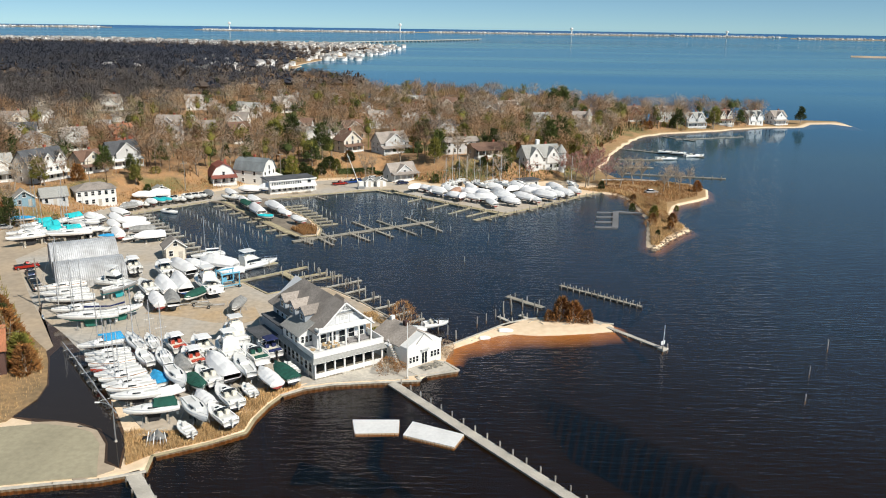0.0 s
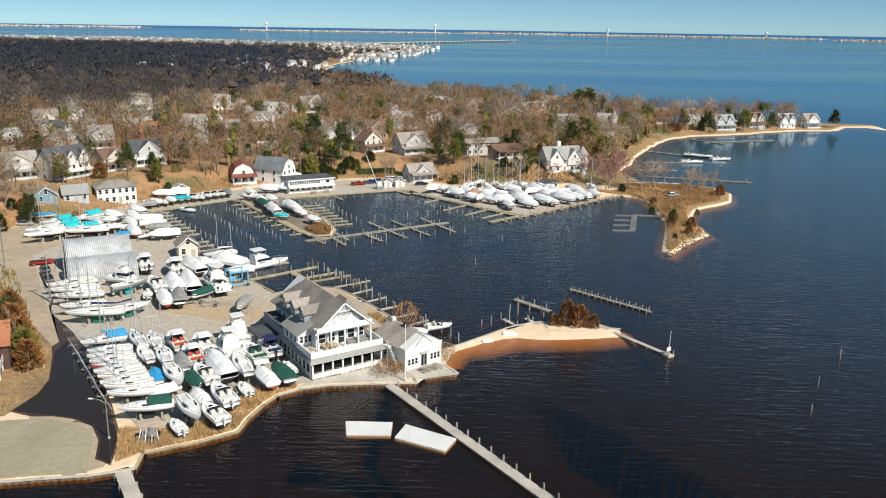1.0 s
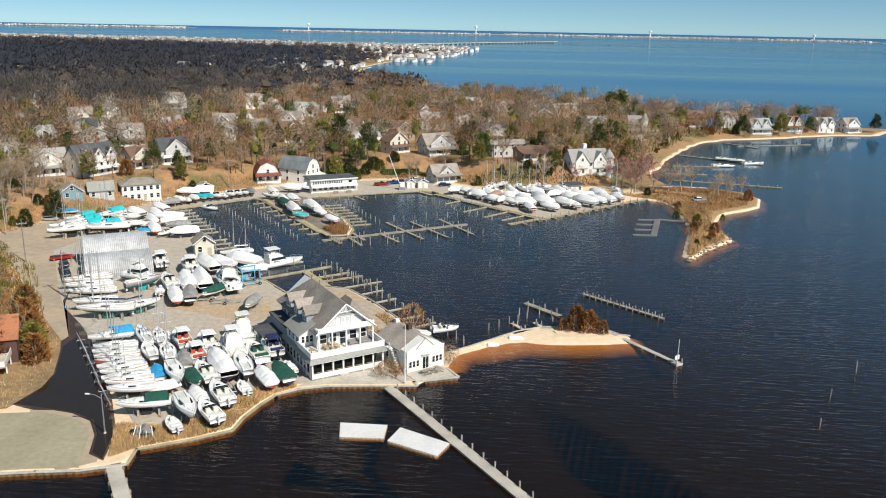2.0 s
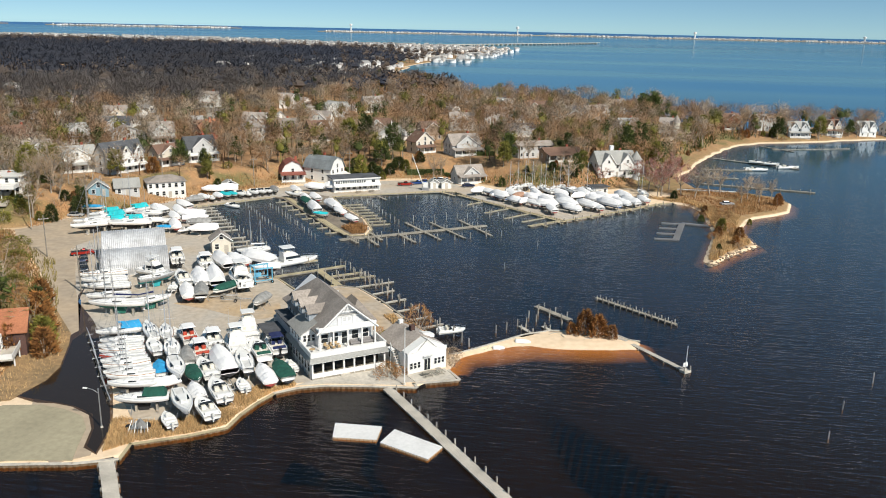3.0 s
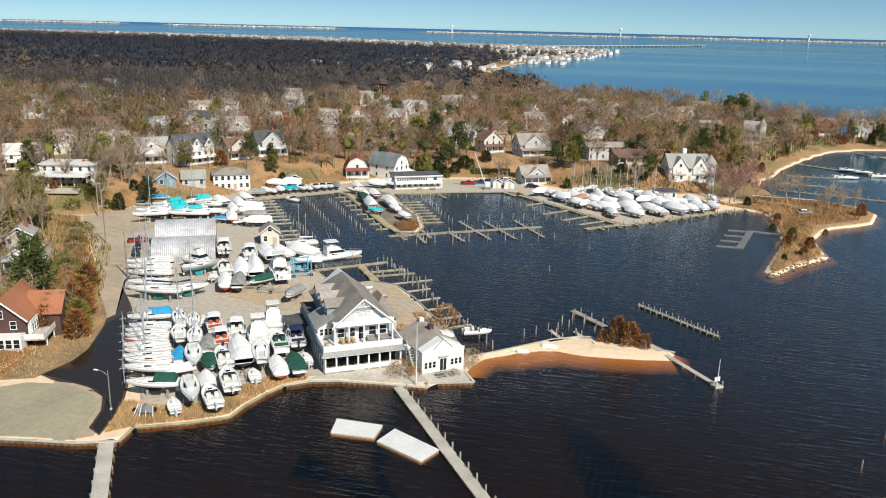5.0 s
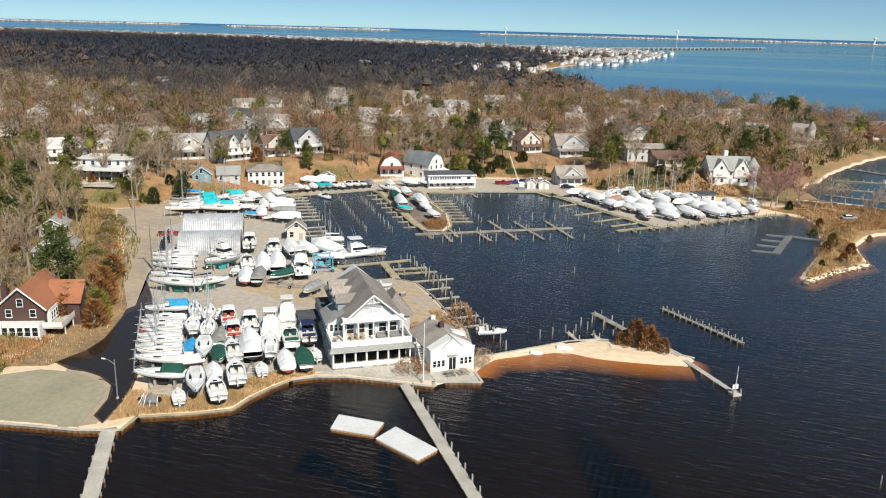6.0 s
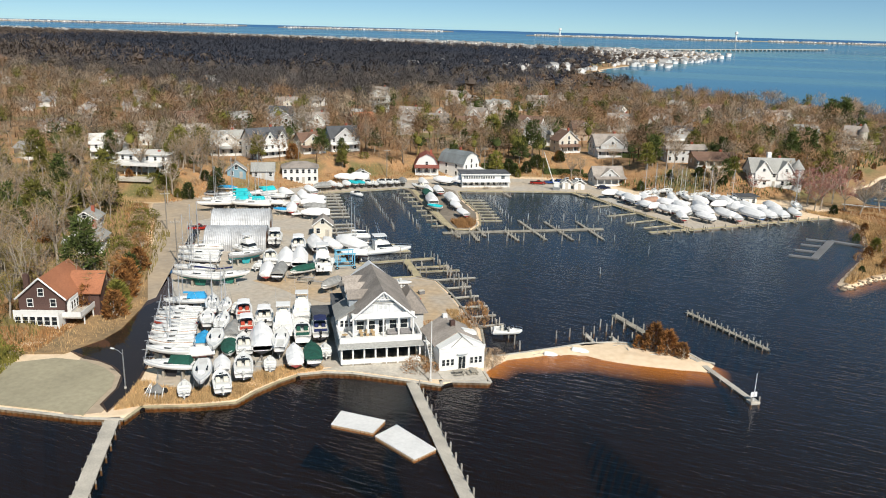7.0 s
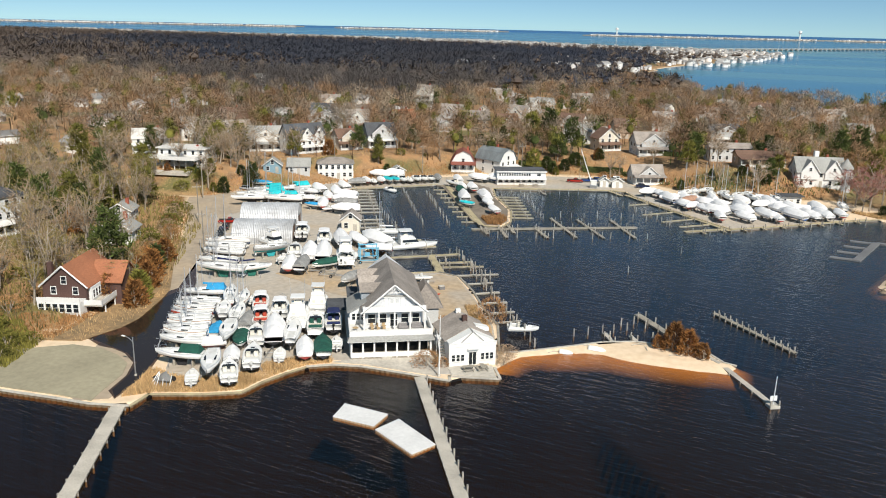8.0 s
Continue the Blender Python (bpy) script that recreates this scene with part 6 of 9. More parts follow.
up = gable_walls(ux1 - ux0, uy1 - uy0, ue, ur, 3.4, "y")
up.transform(Matrix.Translation((ux0, uy0, 0)))
part("upper_wall", up, SIDING_P, club)
mid = (ux0 + ux1) / 2
half = (ux1 - ux0) / 2 + 0.7
s_r = (ur - ue) / ((ux1 - ux0) / 2)
main = bmesh.new()
yb, el = 23.0, ue - 0.7 * s_r + 0.1
for dz in (0.0, -0.16):
    vs = [main.verts.new((x, y, z + dz)) for x, y, z in ((mid, 2.4, ur + 0.15), (mid, 18.6, ur + 0.15), (mid - half, 2.4, el), (mid - half, yb, el), (mid + half, 2.4, el), (mid + half, yb, el))]
    for f in ((2, 0, 1, 3), (0, 4, 5, 1), (1, 5, 3)):
        main.faces.new([vs[k] for k in (f if dz == 0 else f[::-1])])
part("main_roof", main, ROOF_G, club, "grey shingled main roof")
for sgn in (-1, 1):
    # white barge boards up the gable
    part("barge_board", rods(((mid + sgn * half, 2.36, ue - 0.7 * s_r), (mid, 2.36, ur + 0.05), 0.17), sides=4), WHITE, club)
gab = prism([(mid - half + 1.1, ue + 0.05), (mid, ur - 0.2), (mid + half - 1.1, ue + 0.05)], 3.0, 3.98)
part("gable_face", gab, SIDING_P, club, "light grey gable siding")
part("gable_pent", boxes((mid - 2.3, mid + 2.3, 2.75, 3.0, ue + 2.05, ue + 2.3), bevel=0.03), ROOF_LG, club)
fret = rods(*[((mid + a, 2.5, ur - 1.25), (mid + c, 2.5, ur - 0.35), 0.05) for a, c in ((-0.85, -0.2), (-0.4, 0.1), (0.4, -0.1), (0.85, 0.2), (0, 0))], ((mid - 1.05, 2.5, ur - 1.25), (mid + 1.05, 2.5, ur - 1.25), 0.07), sides=4)
part("gable_fretwork", fret, WHITE, club)
part("gable_door", boxes((mid - 0.85, mid + 0.85, 2.93, 3.0, ue + 0.4, ue + 1.8), (mid - 0.03, mid + 0.03, 2.9, 2.93, ue + 0.4, ue + 1.8), bevel=0.01), WHITE, club, "white louvred balcony doors")
for x in (mid - 0.42, mid + 0.42):
    part("door_pane", boxes((x - 0.26, x + 0.26, 2.915, 2.93, ue + 1.0, ue + 1.65)), SIDING_LG, club, "pale blind behind the pane")
for sgn in (-1, 1):
    part("shutter", boxes((mid + sgn * 1.35 - 0.3, mid + sgn * 1.35 + 0.3, 2.92, 3.0, ue + 0.4, ue + 1.85), bevel=0.02), WHITE, club)
part("window_head", boxes((mid - 1.9, mid + 1.9, 2.8, 3.0, ue + 1.9, ue + 2.02)), WHITE, club)
# balcony band above the deck and the columns that carry it
part("balcony_band", boxes((ux0 - 0.4, ux1 + 0.4, 2.4, 4.0, ue - 0.45, ue + 0.15), bevel=0.03), WHITE, club)
part("balcony_parapet", boxes((ux0 - 0.4, ux1 + 0.4, 2.4, 2.52, ue + 0.15, ue + 0.55)), WHITE, club)
col = part("deck_column", boxes((-0.13, 0.13, -0.13, 0.13, 3.75, ue - 0.4), bevel=0.02), WHITE, club)
for k, x in enumerate((ux0 - 0.2, ux0 + 2.2, mid, ux1 - 2.2, ux1 + 0.2)):
    m = Matrix.Translation((x, 2.6, 0))
    if k == 0:
        col.matrix_basis = m
    else:
        again(col, club, m)
for k in range(5):
    window(club, ux0 + 1.1 + 1.82 * k, uy0, 4.0 if k == 2 else 4.6, 1.15, 2.1 if k == 2 else 1.5)
# shed-roofed wing on the left of the deck
wing = prism([(0.1, 3.4), (2.5, 3.4), (2.5, 7.3), (0.1, 5.9)], 6.0, 12.4)
part("deck_wing", wing, WHITE, club)
wr = prism([(-0.35, 5.75), (3.4, 7.95), (3.4, 8.1), (-0.35, 5.9)], 5.5, 12.8)
part("wing_roof", wr, ROOF_LG, club)
for k in range(3):
    window(club, 0.75 + 0.75 * k, 6.0, 4.5, 0.5, 1.1)
for k in range(3):
    window(club, 0.1, 7.0 + 1.8 * k, 4.4, 0.8, 1.0, 270)
# three dormers on the left slope
for k in range(3):
    y = 8.8 + 4.0 * k
    dm = prism([(y - 1.15, 7.4), (y + 1.15, 7.4), (y + 1.15, 8.9), (y, 9.8), (y - 1.15, 8.9)], -0.2, 3.2)
    dm.transform(Matrix(((0, 1, 0, 2.3), (1, 0, 0, 0), (0, 0, 1, 0), (0, 0, 0, 1))))
    bmesh.ops.recalc_face_normals(dm, faces=dm.faces)
    part("dormer", dm, SIDING_G, club)
    dr = prism([(y - 1.5, 8.72), (y, 9.85), (y + 1.5, 8.72), (y + 1.5, 8.9), (y, 10.05), (y - 1.5, 8.9)], -0.5, 3.6)
    dr.transform(Matrix(((0, 1, 0, 2.3), (1, 0, 0, 0), (0, 0, 1, 0), (0, 0, 0, 1))))
    bmesh.ops.recalc_face_normals(dr, faces=dr.faces)
    part("dormer_roof", dr, ROOF_G, club)
    window(club, 2.1, y, 7.7, 0.9, 1.0, 270)
for k in range(4):
    window(club, ux0, 13.6 + 2.1 * k, 4.6, 0.9, 1.3, 270)
# lower wing to the right and the covered entrance on the left
part("rear_wing_wall", boxes((W - 1.3, 16.0, 13.0, 21.0, -0.2, 3.7)), SIDING_LG, club)
rw = hip_roof(4.8, 8.0, 3.7, 7.4, 0.5)
rw.transform(Matrix.Translation((W - 1.5, 13.0, 0)))
part("rear_wing_roof", rw, ROOF_G, club)
part("entrance_roof", boxes((-3.6, 0.3, 15.0, 21.0, 3.0, 3.25), bevel=0.03), ROOF_D, club)
part("side_deck_roof", boxes((0.0, 2.5, 13.0, 22.0, 4.9, 5.1)), ROOF_D, club)
part("rear_side_wall", boxes((0.2, 2.5, 13.0, 22.0, -0.2, 4.9)), SIDING_G, club)
for k in range(4):
    window(club, 0.2, 14.2 + 2.2 * k, 1.0, 0.9, 1.4, 270)
for x, y in ((-3.4, 15.2), (-3.4, 20.8), (-3.4, 18.0)):
    part("entrance_post", boxes((x - 0.1, x + 0.1, y - 0.1, y + 0.1, -0.2, 3.0)), WHITE, club)
part("entrance_fence", boxes((-3.5, -3.4, 15.2, 20.8, 0.1, 1.1)), WHITE, club)
part("entrance_steps", boxes((4.9, 6.6, -0.75, 0.0, -0.1, 0.12), (4.9, 6.6, -0.4, 0.0, 0.12, 0.25)), CONCRETE, club)


def on_club(x, y, z, turn=0):
    return club.matrix_basis @ pose(x, y, z, 0, 0, turn)


def sofa(m, mat, label):
    e = thing("outdoor_sofa", m, label, "sofa", "deck furniture")
    part("seat", boxes((-0.95, 0.95, -0.4, 0.4, 0.12, 0.45), bevel=0.05), mat, e)
    part("backrest", boxes((-0.95, 0.95, 0.3, 0.5, 0.4, 0.85), bevel=0.05), mat, e)
    for s in (-1, 1):
        part("arm", boxes((s * 0.95 - 0.12, s * 0.95 + 0.12, -0.4, 0.5, 0.12, 0.65), bevel=0.04), mat, e)
        for t in (-0.35, 0.4):
            part("leg", boxes((s * 0.85 - 0.04, s * 0.85 + 0.04, t - 0.04, t + 0.04, 0, 0.13)), BLACK, e)


def patio_table(m, r, mat, label):
    e = thing("patio_table", m, label, "table", "deck furniture")
    part("tabletop", rods(((0, 0, 0.70), (0, 0, 0.75), r), sides=16), mat, e)
    part("pedestal", rods(((0, 0, 0.03), (0, 0, 0.70), 0.06)), STEEL, e)
    part("foot", rods(((0, 0, 0), (0, 0, 0.04), r * 0.5), sides=12), STEEL, e)


def patio_chair(m, mat, label):
    e = thing("patio_chair", m, label, "chair", "deck furniture")
    part("seat", boxes((-0.25, 0.25, -0.25, 0.25, 0.42, 0.46), bevel=0.01), mat, e)
    part("backrest", boxes((-0.25, 0.25, 0.22, 0.27, 0.5, 0.9), bevel=0.01), mat, e)
    for x in (-0.22, 0.22):
        for y in (-0.22, 0.22):
            part("leg", boxes((x - 0.02, x + 0.02, y - 0.02, y + 0.02, 0, 0.42)), STEEL, e)


RATTAN = material("grey_wicker", (0.28, 0.27, 0.27), 0.8, vary=0.25, grain=8)
TANWOOD = material("tan_teak_slats", (0.50, 0.36, 0.20), 0.7, vary=0.2, grain=8)
sofa(on_club(9.0, 3.3, 3.75), RATTAN, "grey wicker outdoor sofa on the roof deck")
sofa(on_club(11.2, 3.3, 3.75), RATTAN, "grey wicker outdoor sofa on the roof deck")
for k in range(3):
    patio_table(on_club(3.6 + 0.95 * k, 2.9, 3.75), 0.42, TANWOOD, "round tan wooden table on the roof deck")
    for s in (-1, 1):
        patio_chair(on_club(3.6 + 0.95 * k, 2.9 + s * 0.7, 3.75, 0 if s > 0 else 180), TANWOOD, "tan slatted wooden chair on the roof deck")
patio_table(on_club(0.9, 2.4, 3.75), 0.5, TANWOOD, "round tan wooden table on the roof deck")

# the small club house by the patio
annex = Lot("club_annex", (-3.6, 129.9), (2.05, 134.95), "small white clapboard club annex with a grey roof", "annex", 1.06).e
AW, AD = 7.6, 9.6
part("wall", gable_walls(AW, AD, 3.7, 5.7, -0.3, "y"), SIDING_W, annex)
part("roof", gable_roof(AW, AD - 2.2, 3.75, 5.75, 0.35, 0.16, "y"), ROOF_G, annex).matrix_basis = Matrix.Translation((0, 2.2, 0))
part("front_block", boxes((-0.05, AW + 0.05, -0.12, 2.4, -0.3, 3.2)), SIDING_W, annex)
part("front_parapet", boxes((-0.1, AW + 0.1, -0.18, -0.02, 3.2, 3.75), (-0.16, AW + 0.16, -0.24, 0.04, 3.75, 3.82)), WHITE, annex)
part("front_gable", prism([(2.2, 3.9), (3.8, 5.35), (5.4, 3.9)], 0.2, 2.6), WHITE, annex)
fg = prism([(1.9, 3.75), (3.8, 5.5), (5.7, 3.75), (5.7, 3.9), (3.8, 5.65), (1.9, 3.9)], -0.1, 2.8)
part("front_gable_roof", fg, ROOF_LG, annex)
part("gable_vent", boxes((3.5, 4.1, 0.12, 0.2, 4.5, 4.85)), SIDING_LG, annex)
part("canopy", boxes((2.9, 4.7, -0.55, -0.12, 2.65, 2.8), bevel=0.02), SIDING_LG, annex)
for x in (3.5, 4.1):
    dd = part("door", boxes((x - 0.27, x + 0.27, -0.17, -0.11, 0.1, 2.15), bevel=0.01), DARK_GLASS, annex, "dark glazed french door")
    part("door_handle", boxes((x + 0.1, x + 0.14, -0.22, -0.17, 1.0, 1.15)), STEEL, dd)
part("door_frame", boxes((3.1, 3.2, -0.19, -0.1, 0, 2.3), (4.4, 4.5, -0.19, -0.1, 0, 2.3), (3.1, 4.5, -0.19, -0.1, 2.2, 2.3), (3.76, 3.84, -0.19, -0.1, 0, 2.2)), WHITE, annex)
for x in (0.65, 1.4, 2.15, 5.45, 6.2, 6.95):
    window(annex, x, -0.12, 0.85, 0.5, 1.05)
for y in (3.6, 6.0, 8.2):
    window(annex, 0, y, 1.0, 0.8, 1.1, 270)
    window(annex, AW, y, 1.0, 0.8, 1.1, 90)
part("chimney", boxes((3.4, 4.2, 4.6, 5.4, 5.2, 6.5), bevel=0.03), SIDING_N, annex)
part("cupola", boxes((3.4, 4.2, 8.6, 9.3, 5.4, 6.3), bevel=0.03), WHITE, annex)
part("side_shed_dormer", prism([(5.4, 4.0), (7.7, 4.0), (7.7, 4.5), (5.4, 5.1)], 3.8, 5.2), WHITE, annex)
stair = bmesh.new()
for k in range(9):
    box(stair, -1.05, -0.06, 1.2 + 0.28 * k, 1.5 + 0.28 * k, 0.15 + 0.36 * k, 0.22 + 0.36 * k)
part("stair_tread", stair, WOOD_PALE, annex)["kind"] = "stuff"
part("stair_rail", rods(((-1.08, 1.1, 1.1), (-1.08, 3.9, 4.5), 0.05), ((-1.08, 1.1, 0.5), (-1.08, 3.9, 3.9), 0.04), ((-1.08, 1.1, -0.2), (-1.08, 1.1, 1.2), 0.06), ((-1.08, 3.9, -0.2), (-1.08, 3.9, 4.6), 0.06), sides=4), WHITE, annex)
part("stair_landing", boxes((-1.15, 0.0, 3.7, 5.2, 3.2, 3.4)), WHITE, annex)

# arched metal boat sheds
CX, CD = 14.6, 10.8


def vault(mirror_y, height, label):
    """A corrugated barrel roof that comes down to the ground, with its end walls."""
    e = thing("boat_shed", pose(-81.9, 168.4, 1.06, 0, 0, 30.0) @ Matrix.Translation((0, mirror_y, 0)), label, "boat shed")
    bm = bmesh.new()
    ribs, arc = 68, 14
    rows = []
    for k in range(ribs + 1):
        x = CX * k / ribs
        off = 0.09 if k % 2 else 0.0
        row = []
        for s in range(arc + 1):
            a = math.pi * s / arc
            row.append(bm.verts.new((x, CD / 2 - (CD / 2 + off) * math.cos(a), (height + off) * math.sin(a) ** 0.8)))
        rows.append(row)
    for a, b in zip(rows, rows[1:]):
        for s in range(arc):
            bm.faces.new((a[s], b[s], b[s + 1], a[s + 1]))
    part("roof", bm, CORRUGATED, e)
    for x, name in ((0.15, "end_wall"), (CX - 0.15, "end_wall")):
        bm = bmesh.new()
        lo = []
        for s in range(arc + 1):
            a = math.pi * s / arc
            lo.append((CD / 2 - CD / 2 * math.cos(a), height * math.sin(a) ** 0.8))
        va = [bm.verts.new((x, y, z)) for y, z in lo]
        bm.faces.new(va)
        part(name, bm, SIDING_LG, e)
    d = part("shed_door", boxes((CX - 0.14, CX - 0.04, CD / 2 - 1.8, CD / 2 + 1.8, 0, 3.8), bevel=0.02), ROOF_B, e)
    part("door_rail", boxes((CX - 0.1, CX + 0.0, CD / 2 - 3.0, CD / 2 + 3.0, 3.85, 3.98)), STEEL, d)
    return e


vault(0.0, 4.9, "arched corrugated metal boat shed in dull grey")
vault(CD + 0.1, 6.7, "taller arched corrugated metal boat shed")

cream = house((-66.2, 192.4), (-62.2, 194.7), 5.0, 3.4, 5.2, SIDING_C, ROOF_G, "small cream gabled office on the boatyard quay", axis="y", storeys=1, per=2, chimney=False, name="quay_office", z=1.06, group="")
# long white building on the north quay
long_b = Lot("harbour_building", (-58.4, 274.6), (-43.8, 283.6), "long white two-storey harbour building with a dark flat roof", "building", 1.06).e
LW = 16.8
part("wall", boxes((0, LW, 0, 8.5, -0.3, 4.5)), SIDING_W, long_b)
part("roof", boxes((-0.3, LW + 0.3, -0.5, 8.8, 4.5, 4.75), bevel=0.03), ROOF_D, long_b)
part("fascia", boxes((-0.34, LW + 0.34, -0.56, -0.5, 4.3, 4.72)), WHITE, long_b)
part("awning", porch_roof_bm(0.3, LW - 0.3, 1.2, 2.0), WHITE, long_b)
for k in range(13):
    window(long_b, 1.0 + 0.85 * k, 0, 3.05, 0.55, 0.85)
window(long_b, 14.4, 0, 3.0, 1.3, 0.9)
for k in range(8):
    window(long_b, 1.2 + 2.0 * k, 0, 0.9, 1.3, 1.1)
for k in range(9):
    part("awning_post", boxes((0.1 + 2.07 * k, 0.2 + 2.07 * k, -1.25, -1.15, -0.1, 2.25)), WHITE, long_b)

# houses on the bluff and along the shore
house((-130.8, 254.6), (-124.4, 267.6), 7.0, 6.6, 10.4, SIDING_W, ROOF_D, "large white house with three front gables", gables=3, per=6, storeys=3, porch_d=1.8, gable_rise=0.62)
house((-147.0, 252.6), (-138.2, 260.4), 7.0, 5.4, 8.8, SIDING_W, ROOF_LG, "white house with a pale grey roof and porch", gables=1, per=4, porch_d=2.0)
house((-122.2, 273.4), (-117.6, 281.4), 6.5, 4.8, 7.6, SIDING_C, ROOF_B, "cream house with a brown gabled roof", gables=1, per=4, porch_d=2.0)
house((-116.0, 284.0), (-109.0, 293.0), 7.0, 5.6, 9.4, SIDING_LG, ROOF_D, "grey house with a dark gabled roof", gables=1, per=4, porch_d=1.6)
house((-137.5, 340.7), (-131.2, 349.3), 9.0, 5.0, 8.4, SIDING_R, ROOF_O, "red house with an orange roof among bare trees", per=3)
house((-81.8, 286.6), (-74.2, 290.4), 8.0, 3.2, 7.8, SIDING_W, ROOF_R, "white house with a red gambrel roof and porch", axis="y", gambrel=True, per=3, storeys=1, porch_d=2.2)
house((-64.4, 291.0), (-61.6, 299.2), 12.0, 5.2, 9.4, SIDING_W, ROOF_S, "white gambrel-roofed house with slate-grey shingles", axis="y", gambrel=True, per=3, storeys=2, porch_d=2.6)
house((-39.8, 330.0), (-33.6, 336.2), 7.0, 5.0, 8.6, SIDING_C, ROOF_B, "cream house with a brown roof on the bluff", axis="y", per=3, porch_d=1.8)
house((-24.6, 328.0), (-14.0, 335.4), 8.0, 4.6, 8.4, SIDING_LG, ROOF_G, "grey house with a deep white porch", gables=1, per=4, porch_d=2.6)
house((-18.4, 301.6), (-9.4, 307.6), 6.5, 3.0, 6.6, SIDING_LG, ROOF_G, "low grey cottage with a gabled porch", gables=1, storeys=1, per=3, porch_d=2.2, chimney=False)
house((2.0, 328.6), (15.4, 335.4), 7.0, 5.2, 6.6, SIDING_LG, ROOF_G, "long grey house with a low roof", per=6)
house((12.8, 320.0), (26.4, 326.6), 6.0, 3.6, 5.0, SIDING_T, ROOF_B, "low brown house behind a wide white deck", per=5, storeys=1, porch_d=4.0)
vic = house((33.0, 310.6), (47.0, 316.4), 9.0, 5.2, 9.4, SIDING_W, ROOF_LG, "white shingle-style house with a round turret", gables=2, per=5, porch_d=0.0)
tw = part("turret", rods(((15.6, 1.4, -1.5), (15.6, 1.4, 6.4), 2.1), sides=14), SIDING_LG, vic)
part("turret_roof", rods(((15.6, 1.4, 6.3), (15.6, 1.4, 9.6), 2.5, 0.05), sides=14), ROOF_LG, tw)
part("balcony", rods(((15.6, 1.4, 3.0), (15.6, 1.4, 3.9), 2.6), sides=14), WHITE, tw)
part("cupola", boxes((6.2, 7.6, 4.4, 5.8, 9.4, 11.2), bevel=0.03), WHITE, vic)
t17 = house((64.1, 405.6), (72.4, 404.8), 9.0, 6.2, 9.6, SIDING_C, ROOF_G, "cream house with a pointed turret near the beach", per=3, porch_d=2.2)
tt = part("turret", rods(((7.6, 0.6, -1.0), (7.6, 0.6, 8.0), 1.7), sides=12), SIDING_C, t17)
part("turret_roof", rods(((7.6, 0.6, 7.9), (7.6, 0.6, 11.4), 2.0, 0.05), sides=12), ROOF_G, tt)
house((31.9, 459.1), (44.1, 469.8), 9.0, 5.6, 9.4, SIDING_W, ROOF_G, "white house with a grey roof in the woods", gables=2, per=5)
house((46.0, 402.0), (55.0, 406.0), 8.0, 5.4, 9.0, SIDING_W, ROOF_LG, "white house with a grey roof in the woods", gables=1, per=4)
house((-124.8, 233.2), (-120.0, 236.6), 5.5, 2.6, 4.8, SIDING_B, ROOF_LG, "small blue cottage with a grey roof", axis="y", per=2, storeys=1, chimney=False)
house((-119.4, 239.2), (-113.4, 243.2), 6.0, 3.0, 5.2, SIDING_LG, ROOF_LG, "small grey cottage with a pale roof", per=3, storeys=1, chimney=False)
house((-112.6, 246.8), (-102.8, 253.6), 7.5, 5.2, 7.0, SIDING_W, ROOF_G, "two-storey house with a white glazed upper porch", hip=True, per=6, storeys=2, chimney=False)
house((-95.4, 266.6), (-91.6, 269.6), 3.6, 2.3, 3.6, SIDING_W, ROOF_LG, "small white garden shed above the quay", axis="y", per=1, storeys=1, chimney=False, name="garden_shed", sides=False)
modern = house((-152.0, 214.2), (-137.0, 219.4), 9.0, 5.4, 5.4, SIDING_W, ROOF_W, "white modern house with a flat roof and decks", flat=True, per=6, storeys=2, porch_d=2.4)
part("upper_deck", boxes((-0.5, 16.0, -5.6, -0.1, 2.9, 3.15), (4, 16.0, -7.5, -5.6, 2.9, 3.15), bevel=0.02), WHITE, modern, "wide white upper deck")
part("deck_parapet", boxes((-0.5, 4.0, -5.6, -5.45, 3.15, 4.05), (4.0, 16.0, -7.5, -7.35, 3.15, 4.05), (15.85, 16.0, -7.35, -0.1, 3.15, 4.05)), WHITE, modern)
for k in range(5):
    part("deck_post", boxes((0.2 + 3.8 * k, 0.45 + 3.8 * k, -5.4, -5.15, -2.5, 2.9)), WHITE, modern)
part("lower_terrace", boxes((-2, 14, -9.5, -5.8, -1.6, -0.6), bevel=0.04), CONCRETE, modern, "pale concrete lower terrace")
house((-104.7, 148.9), (-97.9, 153.0), 7.0, 3.2, 6.0, SIDING_W, ROOF_LG, "low white gabled house among trees", axis="y", per=3, storeys=1, porch_d=1.6)
house((-119.5, 164.7), (-114.5, 167.9), 7.0, 3.0, 4.8, SIDING_LG, ROOF_LG, "small pale grey cottage among trees", axis="y", per=3, storeys=1)
red = house((-78.6, 115.0), (-71.3, 118.4), 12.0, 5.0, 8.6, SIDING_N, ROOF_O, "dark brick house with a terracotta roof and white sunroom", axis="y", per=2, storeys=2, chimney=False, z=1.3)
part("sunroom", boxes((0.1, 7.9, -2.6, -0.05, -0.4, 2.6), bevel=0.03), WHITE, red)
for k in range(6):
    window(red, 0.9 + 1.25 * k, -2.6, 0.75, 0.9, 1.5)
part("sunroom_deck_rail", boxes((0.1, 7.9, -2.6, -2.5, 2.6, 3.4)), WHITE, red)
part("chimney", boxes((1.0, 1.9, 0.3, 1.1, 5.5, 9.0), bevel=0.03), SIDING_N, red)
rakes(red, 0, 8.05, -0.47, 4.65, 8.55)
ell = gable_walls(5.5, 6.5, 4.6, 7.4, -0.5, "x")
ell.transform(Matrix.Translation((6.6, 5.2, 0)))
part("ell_wall", ell, SIDING_N, red)
elr = gable_roof(5.5, 6.5, 4.6, 7.5, axis="x")
elr.transform(Matrix.Translation((6.6, 5.2, 0)))
